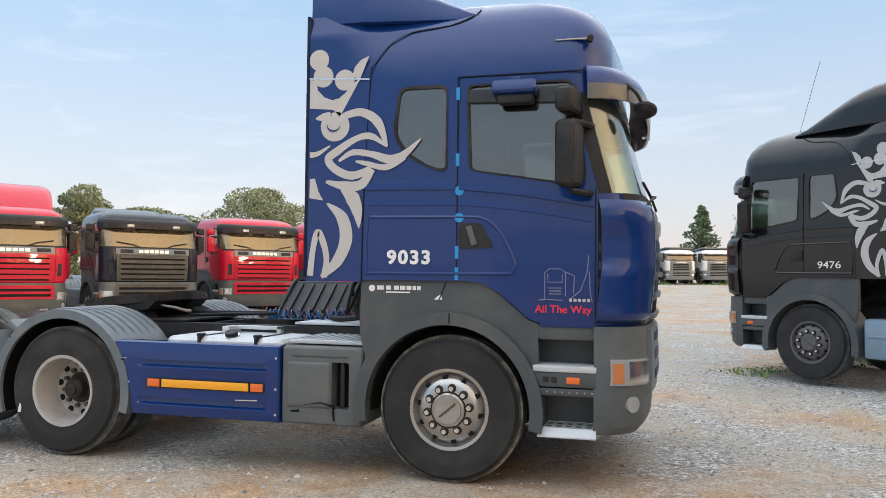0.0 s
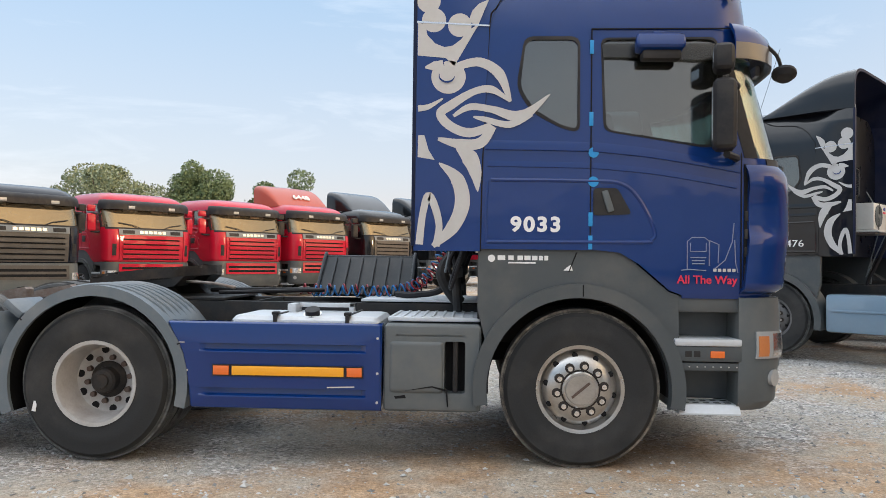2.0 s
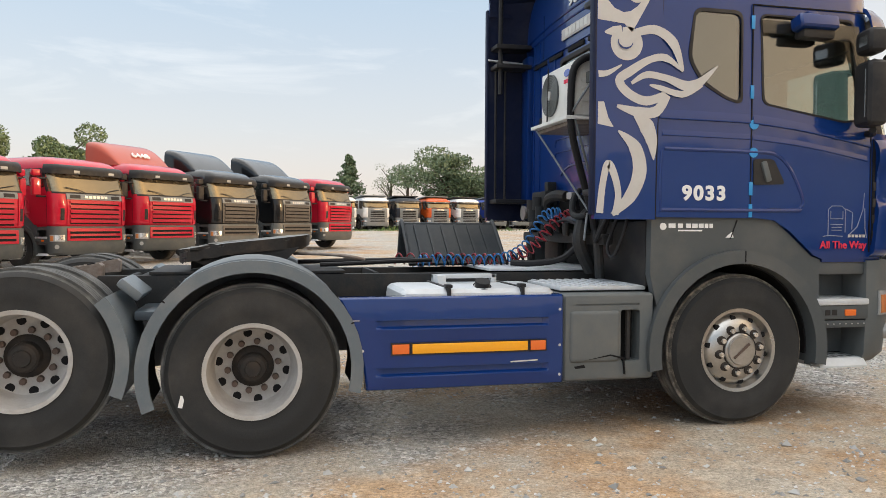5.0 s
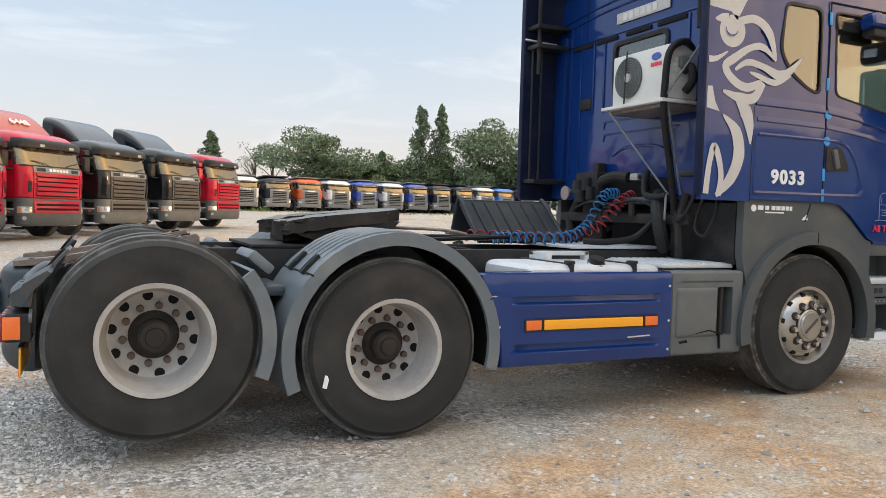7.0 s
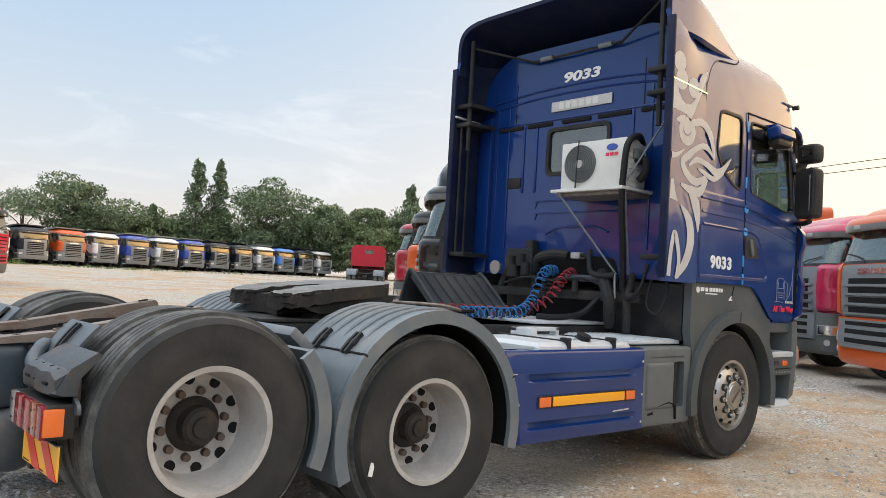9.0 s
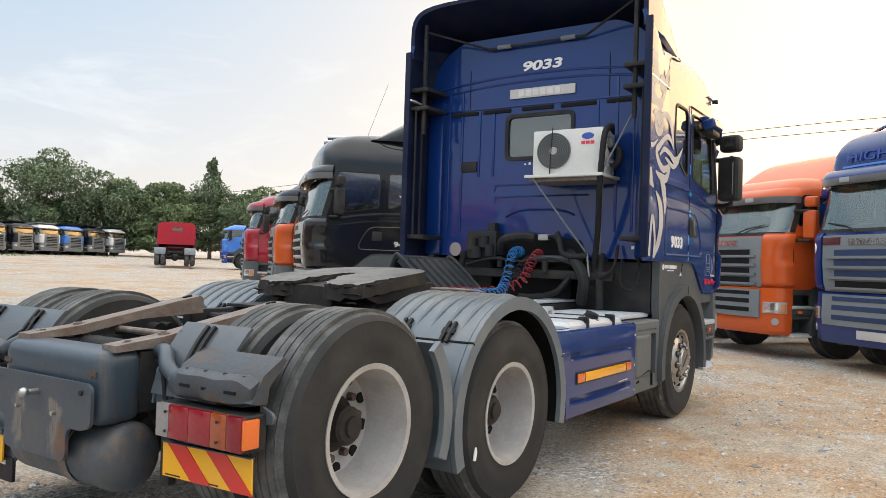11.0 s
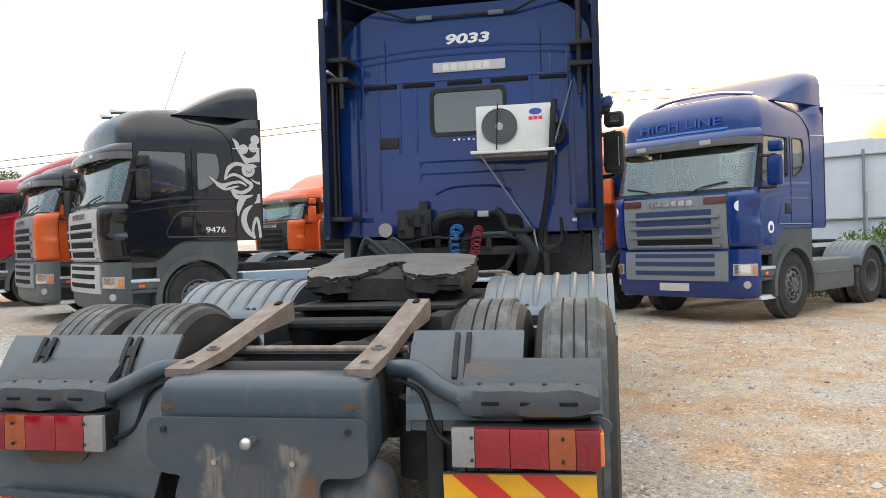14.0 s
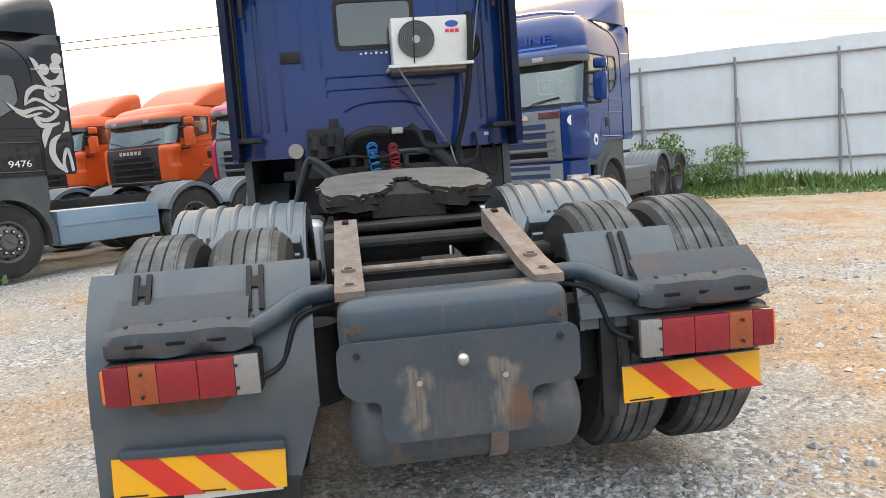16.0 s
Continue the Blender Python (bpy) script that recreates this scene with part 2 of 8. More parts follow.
def streaked(m, colour, low, high, grain=(6, 6, 1.1)):
    """Adds rust runs, drawn out downwards, to a material."""
    n, l = m.node_tree.nodes, m.node_tree.links
    b = n["Principled BSDF"]
    tc, mp, nz = n.new("ShaderNodeTexCoord"), n.new("ShaderNodeMapping"), n.new("ShaderNodeTexNoise")
    mp.inputs["Scale"].default_value = grain
    nz.inputs["Scale"].default_value, nz.inputs["Detail"].default_value, nz.inputs["Roughness"].default_value = 1.6, 9, 0.7
    l.new(tc.outputs["Object"], mp.inputs["Vector"])
    l.new(mp.outputs["Vector"], nz.inputs["Vector"])
    rp, mx = n.new("ShaderNodeValToRGB"), n.new("ShaderNodeMix")
    rp.color_ramp.elements[0].position, rp.color_ramp.elements[1].position = low, high
    rp.color_ramp.elements[1].color = (0.85, 0.85, 0.85, 1)
    mx.data_type = "RGBA"
    mx.inputs["B"].default_value = (*colour, 1)
    l.new(nz.outputs["Fac"], rp.inputs["Fac"])
    l.new(rp.outputs["Color"], mx.inputs["Factor"])
    l.new(b.inputs["Base Color"].links[0].from_socket, mx.inputs["A"])
    l.new(mx.outputs["Result"], b.inputs["Base Color"])


M["stained"] = material("stained_grey_steel", (0.048, 0.062, 0.078), 0.42, vary=0.2, grain=50, bump=0.2, dirt=(0.16, 0.13, 0.10), dirt_amount=0.4, dirt_scale=4)
streaked(M["stained"], (0.18, 0.115, 0.075), 0.53, 0.68, (4, 4, 2.2))
streaked(M["bumper"], (0.13, 0.085, 0.055), 0.55, 0.68)


def run_mark(m, y, top, bottom, half, colour, strength):
    """One soft-edged run of dirt or rust on an upright plate, from a bolt downwards."""
    n, l = m.node_tree.nodes, m.node_tree.links
    b = n["Principled BSDF"]

    def maths(kind, p, q):
        nd = n.new("ShaderNodeMath")
        nd.operation = kind
        for k, v in enumerate((p, q)):
            if isinstance(v, (int, float)):
                nd.inputs[k].default_value = v
            else:
                l.new(v, nd.inputs[k])
        return nd.outputs[0]

    def ramp(v, a, c):
        nd = n.new("ShaderNodeMapRange")
        nd.interpolation_type = "SMOOTHSTEP"
        l.new(v, nd.inputs["Value"])
        nd.inputs["From Min"].default_value, nd.inputs["From Max"].default_value = a, c
        return nd.outputs["Result"]

    tc, sep, nz, mp, fine = (n.new(k) for k in ("ShaderNodeTexCoord", "ShaderNodeSeparateXYZ", "ShaderNodeTexNoise", "ShaderNodeMapping", "ShaderNodeTexNoise"))
    l.new(tc.outputs["Object"], sep.inputs[0])
    l.new(tc.outputs["Object"], nz.inputs["Vector"])
    nz.inputs["Scale"].default_value, nz.inputs["Detail"].default_value = 14.0, 6.0
    mp.inputs["Scale"].default_value = (90, 90, 9)
    l.new(tc.outputs["Object"], mp.inputs["Vector"])
    l.new(mp.outputs["Vector"], fine.inputs["Vector"])
    fine.inputs["Scale"].default_value, fine.inputs["Detail"].default_value = 1.0, 5.0
    wob = maths("MULTIPLY", maths("SUBTRACT", nz.outputs["Fac"], 0.5), 0.16)
    off = maths("ABSOLUTE", maths("SUBTRACT", maths("ADD", sep.outputs[1], wob), y), 0.0)
    side = ramp(maths("MULTIPLY", off, -1.0), -half, -0.3 * half)
    up = maths("ADD", sep.outputs[2], wob)
    ends = maths("MULTIPLY", ramp(up, bottom - 0.02, bottom + 0.05), ramp(maths("MULTIPLY", up, -1.0), -top, -top + 0.03))
    mask = maths("MULTIPLY", maths("MULTIPLY", side, ends), maths("MULTIPLY", ramp(fine.outputs["Fac"], 0.22, 0.62), strength))
    mx = n.new("ShaderNodeMix")
    mx.data_type = "RGBA"
    mx.inputs["B"].default_value = (*colour, 1)
    l.new(mask, mx.inputs["Factor"])
    l.new(b.inputs["Base Color"].links[0].from_socket, mx.inputs["A"])
    l.new(mx.outputs["Result"], b.inputs["Base Color"])


M["endplate"] = material("run_stained_grey_steel", (0.046, 0.060, 0.076), 0.42, vary=0.2, grain=50, bump=0.2, dirt=(0.13, 0.11, 0.09), dirt_amount=0.3, dirt_scale=4)
run_mark(M["endplate"], 0.145, 0.655, 0.42, 0.06, (0.22, 0.18, 0.145), 0.8)
run_mark(M["endplate"], -0.135, 0.665, 0.42, 0.065, (0.22, 0.18, 0.145), 0.8)
run_mark(M["endplate"], -0.19, 0.57, 0.40, 0.06, (0.15, 0.065, 0.03), 0.85)
run_mark(M["endplate"], 0.02, 0.62, 0.40, 0.12, (0.12, 0.10, 0.085), 0.4)
M["rusty"] = material("rusty_worn_steel", (0.20, 0.165, 0.145), 0.6, metal=0.3, vary=0.3, grain=90, bump=0.4, dirt=(0.15, 0.07, 0.04), dirt_amount=0.6, dirt_scale=9)
M["plate5"] = material("greasy_worn_steel", (0.17, 0.165, 0.155), 0.48, metal=0.35, vary=0.3, grain=40, bump=0.3, dirt=(0.02, 0.019, 0.017), dirt_amount=0.6, dirt_scale=4.5)
streaked(M["rusty"], (0.30, 0.265, 0.235), 0.46, 0.68, (5, 9, 9))
M["rim"] = material("dusty_white_wheel_steel", (0.42, 0.41, 0.40), 0.45, vary=0.12, grain=60, dirt=(0.20, 0.165, 0.14), dirt_amount=0.55, dirt_scale=5)
M["rimdark"] = material("dusty_dark_wheel_steel", (0.10, 0.10, 0.105), 0.5, vary=0.15, grain=60, dirt=(0.2, 0.18, 0.15), dirt_amount=0.4, dirt_scale=6)
M["alu"] = material("brushed_wheel_metal", (0.47, 0.46, 0.445), 0.27, metal=0.9, vary=0.15, grain=80, dirt=(0.20, 0.17, 0.14), dirt_amount=0.35, dirt_scale=6)
M["hub"] = material("oily_hub_steel", (0.030, 0.028, 0.027), 0.5, vary=0.3, grain=70, bump=0.3, dirt=(0.10, 0.07, 0.05), dirt_amount=0.5, dirt_scale=9)
M["nut"] = material("rusty_wheel_nut", (0.12, 0.085, 0.07), 0.6, metal=0.3, vary=0.3, grain=90)
M["tank"] = material("dusty_white_aluminium", (0.58, 0.61, 0.64), 0.42, metal=0.2, vary=0.08, grain=50, dirt=(0.40, 0.38, 0.35), dirt_amount=0.35, dirt_scale=5)
M["silver"] = material("silver_decal", (0.52, 0.51, 0.50), 0.45, vary=0.06, grain=40, dirt=(0.40, 0.36, 0.32), dirt_amount=0.25, dirt_scale=8)
M["dullens"] = material("dull_white_lens", (0.25, 0.235, 0.225), 0.2, vary=0.15, grain=60, coat=0.5)
M["lineart"] = material("faint_line_decal", (0.20, 0.23, 0.34), 0.5, vary=0.05)
M["tailamber"] = material("dull_amber_lens", (0.30, 0.055, 0.010), 0.15, vary=0.3, grain=120, coat=0.7)
M["lampamber"] = material("pale_amber_lens", (0.58, 0.21, 0.07), 0.2, vary=0.1, grain=120, coat=0.7)
M["smoke"] = material("smoky_visor_plastic", (0.085, 0.078, 0.075), 0.3, vary=0.1, grain=100, dirt=DUST, dirt_amount=0.12, coat=0.5)
M["white"] = material("white_lettering", (0.80, 0.80, 0.80), 0.5, vary=0.05)
M["redtext"] = material("red_lettering", (0.70, 0.03, 0.08), 0.5, vary=0.05)
# near-black for joints and grease; in slots and openings it stands for shade
M["darkslot"] = material("shade_and_joint_black", (0.012, 0.012, 0.013), 0.8, vary=0.2)
M["amber"] = material("amber_reflector", (0.90, 0.40, 0.012), 0.22, vary=0.08, grain=200, coat=0.5)
M["amberlens"] = material("orange_lens", (0.80, 0.16, 0.02), 0.15, vary=0.08, grain=200, coat=0.7)
M["redlens"] = material("red_lens", (0.20, 0.003, 0.011), 0.14, vary=0.45, grain=55, coat=0.4, dirt=(0.10, 0.002, 0.004), dirt_amount=0.6, dirt_scale=9)
M["redbright"] = material("bright_red_lens", (0.26, 0.004, 0.014), 0.12, vary=0.4, grain=70, bump=0.15, coat=0.5, dirt=(0.22, 0.004, 0.012), dirt_amount=0.7, dirt_scale=7)
M["rustbar"] = material("rusted_painted_bar", (0.040, 0.050, 0.062), 0.42, vary=0.25, grain=50, bump=0.5, dirt=(0.07, 0.055, 0.045), dirt_amount=0.5, dirt_scale=9)
M["stain"] = material("brown_rust_stain", (0.085, 0.058, 0.042), 0.7, vary=0.35, grain=40, bump=0.2, dirt=(0.14, 0.10, 0.07), dirt_amount=0.6, dirt_scale=8)
streaked(M["rustbar"], (0.085, 0.05, 0.032), 0.54, 0.66, (9, 3, 9))
M["clearlens"] = material("clear_lens", (0.36, 0.37, 0.37), 0.10, vary=0.1, grain=60, coat=0.8)
M["chrome"] = material("bright_steel", (0.72, 0.72, 0.72), 0.2, metal=1.0, vary=0.08)
M["yellow"] = material("yellow_reflective_sheet", (0.86, 0.42, 0.012), 0.35, vary=0.05, grain=150, dirt=(0.4, 0.3, 0.2), dirt_amount=0.15)
M["redsheet"] = material("red_reflective_sheet", (0.62, 0.03, 0.02), 0.35, vary=0.05, grain=150, dirt=(0.35, 0.2, 0.15), dirt_amount=0.15)
M["acwhite"] = material("cream_white_sheet_metal", (0.66, 0.66, 0.63), 0.4, vary=0.05, grain=40, dirt=(0.42, 0.40, 0.35), dirt_amount=0.3, dirt_scale=6)
M["tape"] = material("bright_blue_tape", (0.02, 0.27, 0.62), 0.4, vary=0.05)
M["seat"] = material("dark_seat_fabric", (0.03, 0.032, 0.036), 0.9, vary=0.2, grain=200)
M["cream"] = material("beige_cab_lining", (0.24, 0.235, 0.22), 0.8, vary=0.08, grain=60)
M["curtain"] = material("grey_cab_curtain", (0.15, 0.165, 0.165), 0.85, vary=0.1, grain=40)
M["bluehose"] = material("blue_coiled_hose", (0.012, 0.15, 0.40), 0.35, vary=0.1)
M["redhose"] = material("red_coiled_hose", (0.27, 0.014, 0.026), 0.35, vary=0.1)
M["blackhose"] = material("black_hose", (0.018, 0.018, 0.02), 0.5, vary=0.15)
M["silvergrille"] = material("pale_grey_grille_plastic", (0.42, 0.42, 0.41), 0.4, vary=0.08, grain=200, dirt=DUST, dirt_amount=0.2)
M["grille"] = material("grey_grille_plastic", (0.175, 0.20, 0.22), 0.45, vary=0.08, grain=200, dirt=DUST, dirt_amount=0.2)
M["glass"] = glass_material("window_glass", (0.50, 0.55, 0.54), 0.05, 0.17)
M["windscreen"] = glass_material("green_tinted_windscreen", (0.70, 0.84, 0.79), 0.18, 0.15)
M["smokestrip"] = glass_material("smoky_window_strip", (0.42, 0.40, 0.37), 0.10)
M["dustyglass"] = material("dusty_windscreen_sunset_tint", (0.075, 0.062, 0.042), 0.06, vary=0.25, grain=8, dirt=(0.34, 0.27, 0.16), dirt_amount=0.3, dirt_scale=2, coat=1.0)
# specular tint and high IOR put the golden sunset reflection into the glass
gold = M["dustyglass"].node_tree.nodes["Principled BSDF"]
gold.inputs["Coat Weight"].default_value, gold.inputs["IOR"].default_value = 0.0, 2.9
gold.inputs["Specular Tint"].default_value = (1.0, 0.83, 0.56, 1)
M["bark"] = material("bark", (0.11, 0.085, 0.065), 0.9, vary=0.3, grain=20, bump=0.5)
M["sheet"] = material("white_sheet_steel", (0.66, 0.71, 0.76), 0.45, vary=0.05, grain=6, dirt=(0.45, 0.44, 0.42), dirt_amount=0.3, dirt_scale=1.2)
M["post"] = material("galvanised_pipe", (0.27, 0.27, 0.28), 0.5, metal=0.4, vary=0.15, grain=40, dirt=(0.2, 0.14, 0.1), dirt_amount=0.3)


def leaf_material(name, a, b_):
    m = bpy.data.materials.new(name)
    m.use_nodes = True
    n, l = m.node_tree.nodes, m.node_tree.links
    bs = n["Principled BSDF"]
    geo = n.new("ShaderNodeNewGeometry")
    mix = n.new("ShaderNodeMix")
    mix.data_type = "RGBA"
    mix.inputs["A"].default_value, mix.inputs["B"].default_value = (*a, 1), (*b_, 1)
    l.new(geo.outputs["Random Per Island"], mix.inputs["Factor"])
    l.new(mix.outputs["Result"], bs.inputs["Base Color"])
    bs.inputs["Roughness"].default_value = 0.6
    return m


M["stone"] = leaf_material("gravel_stone", (0.17, 0.17, 0.168), (0.62, 0.615, 0.60))
M["leaf"] = leaf_material("broad_leaves", (0.09, 0.135, 0.06), (0.20, 0.26, 0.12))
M["leafdark"] = leaf_material("dark_leaves", (0.075, 0.12, 0.065), (0.18, 0.24, 0.13))
M["leafpale"] = leaf_material("pale_leaves", (0.12, 0.155, 0.085), (0.27, 0.31, 0.18))
M["weed"] = leaf_material("weed_leaves", (0.06, 0.12, 0.03), (0.17, 0.27, 0.07))


# ---- mesh helpers ----
def part(name, bm, mat, parent=None, label="", smooth=35):
    """One bmesh as one mesh object under a thing or a part."""
    me = bpy.data.meshes.new(name)
    bmesh.ops.recalc_face_normals(bm, faces=bm.faces)
    bm.to_mesh(me)
    bm.free()
    for mm in (mat if isinstance(mat, (list, tuple)) else [mat]):
        me.materials.append(M[mm] if isinstance(mm, str) else mm)
    if smooth:
        me.shade_smooth()
        me.set_sharp_from_angle(angle=radians(smooth))
    ob = new(name, me)
    ob.parent = parent
    if label:
        tagged(ob, label)
    return ob


def thing(name, m, label, category, group="", kind=""):
    ob = new(name)
    ob.empty_display_size = 0.2
    ob.matrix_world = m
    return tagged(ob, label, category, group, kind)


def box(bm, lo, hi, bevel=0.0, rot=None, seg=2):
    """A box between two corners, with rounded edges, turned by rot about its centre."""
    lo, hi = Vector(lo), Vector(hi)
    r = bmesh.ops.create_cube(bm, size=1)
    vs = r["verts"]
    bmesh.ops.scale(bm, vec=hi - lo, verts=vs)
    if bevel:
        es = list({e for v in vs for e in v.link_edges})
        g = bmesh.ops.bevel(bm, geom=es, offset=bevel, segments=seg, affect="EDGES", profile=0.6)
        vs = list({v for f in g["faces"] for v in f.verts} | {v for v in vs if v.is_valid})
    if rot is not None:
        bmesh.ops.transform(bm, matrix=rot, verts=vs)
    bmesh.ops.translate(bm, vec=(lo + hi) / 2, verts=vs)
    return bm


def tilt(ax, deg):
    return Matrix.Rotation(radians(deg), 4, ax)


def cyl(bm, p0, p1, r, seg=16, r2=None):
    p0, p1 = Vector(p0), Vector(p1)
    d = p1 - p0
    m = Matrix.Translation((p0 + p1) / 2) @ d.to_track_quat("Z", "Y").to_matrix().to_4x4()
    bmesh.ops.create_cone(bm, cap_ends=True, segments=seg, radius1=r, radius2=r if r2 is None else r2, depth=d.length, matrix=m)
    return bm


def tube(bm, pts, r, seg=8, closed=False):
    """A round pipe along a line of points."""
    pts = [Vector(p) for p in pts]
    rings, up = [], None
    for i, p in enumerate(pts):
        a, b = pts[max(i - 1, 0)], pts[min(i + 1, len(pts) - 1)]
        d = (b - a).normalized()
        if up is None:
            up = d.orthogonal().normalized()
        up = (up - d * up.dot(d)).normalized()
        side = d.cross(up)
        rr = r[i] if isinstance(r, (list, tuple)) else r
        rings.append([bm.verts.new(p + (up * math.cos(k * 2 * math.pi / seg) + side * math.sin(k * 2 * math.pi / seg)) * rr) for k in range(seg)])
    for a, b in zip(rings, rings[1:]):
        for k in range(seg):
            bm.faces.new((a[k], a[(k + 1) % seg], b[(k + 1) % seg], b[k]))
    bm.faces.new(rings[0][::-1])
    bm.faces.new(rings[-1])
    return bm


def smooth_line(pts, n=6):
    """More points along a smooth line through the given ones."""
    pts = [Vector(p) for p in pts]
    out = []
    for i in range(len(pts) - 1):
        p0, p1, p2, p3 = pts[max(i - 1, 0)], pts[i], pts[i + 1], pts[min(i + 2, len(pts) - 1)]
        for k in range(n):
            t = k / n
            out.append(0.5 * (2 * p1 + (p2 - p0) * t + (2 * p0 - 5 * p1 + 4 * p2 - p3) * t * t + (3 * p1 - p0 - 3 * p2 + p3) * t ** 3))
    return out + [pts[-1]]


def prism(bm, poly, lo, hi, axis="y"):
    """A polygon (in xz, xy or yz) drawn out from lo to hi along the third axis."""
    def at(p, h):
        return {"y": (p[0], h, p[1]), "z": (p[0], p[1], h), "x": (h, p[0], p[1])}[axis]
    a = [bm.verts.new(at(p, lo)) for p in poly]
    b = [bm.verts.new(at(p, hi)) for p in poly]
    n = len(poly)
    bm.faces.new(a[::-1])
    bm.faces.new(b)
    for i in range(n):
        bm.faces.new((a[i], a[(i + 1) % n], b[(i + 1) % n], b[i]))
    return bm


def lathe(bm, profile, centre, seg=48):
    """A profile of (radius, y) turned about the y axis through centre."""
    c = Vector(centre)
    rings = []
    for r, y in profile:
        if r < 1e-5:
            rings.append([bm.verts.new(c + Vector((0, y, 0)))])
        else:
            rings.append([bm.verts.new(c + Vector((r * math.cos(2 * math.pi * k / seg), y, r * math.sin(2 * math.pi * k / seg)))) for k in range(seg)])
    for a, b in zip(rings, rings[1:]):
        for k in range(seg):
            q = [a[k % len(a)], a[(k + 1) % len(a)], b[(k + 1) % len(b)], b[k % len(b)]]
            q = list(dict.fromkeys(q))
            if len(q) > 2:
                bm.faces.new(q)
    return bm


def arc_band(bm, cx, cz, r0, r1, a0, a1, y0, y1, seg=24):
    """A thick band bent about the y axis, from angle a0 to a1 (degrees from ahead, upwards)."""
    prev = first = None
    for i in range(seg + 1):
        a = radians(a0 + (a1 - a0) * i / seg)
        q = [bm.verts.new((cx + r * math.cos(a), y, cz + r * math.sin(a))) for r, y in ((r0, y0), (r1, y0), (r1, y1), (r0, y1))]
        if prev:
            for k in range(4):
                bm.faces.new((prev[k], prev[(k + 1) % 4], q[(k + 1) % 4], q[k]))
        else:
            first = q
        prev = q
    bm.faces.new(first)
    bm.faces.new(prev[::-1])
    return bm


def lettering(name, text, size, mat, parent, m, depth=0.003, bold=0.0, wide=1.0, space=1.0):
    """Letters as a thin mesh, lying in the plane of the pose m."""
    cu = bpy.data.curves.new(name, "FONT")
    cu.body, cu.size, cu.extrude, cu.offset = text, size, depth, bold
    cu.align_x, cu.align_y, cu.space_character = "CENTER", "CENTER", space
    tmp = bpy.data.objects.new(name, cu)
    me = bpy.data.meshes.new_from_object(tmp)
    bpy.data.objects.remove(tmp)
    me.materials.clear()
    me.materials.append(M[mat])
    me.transform(m @ Matrix.Diagonal((wide, 1, 1, 1)))
    ob = new(name, me)
    ob.parent = parent
    return ob


def boolean(ob, cutter, op="DIFFERENCE"):
    """Cuts the ob's mesh with the mesh of another object, which then goes."""
    mod = ob.modifiers.new("cut", "BOOLEAN")
    mod.operation, mod.solver, mod.object = op, "EXACT", cutter
    bpy.context.view_layer.update()
    cutter.matrix_world = ob.matrix_world
    bpy.context.view_layer.update()
    me = bpy.data.meshes.new_from_object(ob.evaluated_get(bpy.context.evaluated_depsgraph_get()))
    ob.modifiers.clear()
    mats = list(ob.data.materials)
    ob.data = me
    me.materials.clear()
    for mm in mats:
        me.materials.append(mm)
    bpy.data.objects.remove(cutter)


def temp(bm):
    me = bpy.data.meshes.new("cutter")
    bmesh.ops.recalc_face_normals(bm, faces=bm.faces)
    bm.to_mesh(me)
    bm.free()
    return new("cutter", me)


RIGHT = pose(0, 0, 0, 90, 0, 0)      # letters on a truck's right side
LEFT = pose(0, 0, 0, 90, 0, 180)     # on its left side
BACK = pose(0, 0, 0, 90, 0, -90)     # on its back
FRONT = pose(0, 0, 0, 90, 0, 90)     # on its front


# ---- ground ----
def rise(x, y):
    """The yard climbs slowly to the north."""
    d = 0.2 * x + 0.98 * y - 5
    return 0.0158 * (math.sqrt(d * d + 36) + d) / 2 - 0.0158 * 0.6 if d > -40 else -0.009


def rise0(x, y):
    r_ = rise(x, y)
    near = max(0.0, min(1.0, (math.hypot(x + 2, y) - 5) / 6))
    return r_ * near + (0.011 * max(-4.5, min(0.0, x)) - 0.034) * (1 - near)


def ground_z(x, y):
    h = rise0(x, y) if y < 100 else rise0(x, 100)
    lump = noise.noise((x * 0.35, y * 0.35, 0)) * 0.03 + noise.noise((x * 1.3, y * 1.3, 5)) * 0.012
    under = 1 - max(0, 1 - math.hypot(max(0, abs(x + 2.2) - 3.2), max(0, abs(y) - 1.4)) / 1.0)
    return h + lump * (0.3 + 0.7 * under) - 0.006


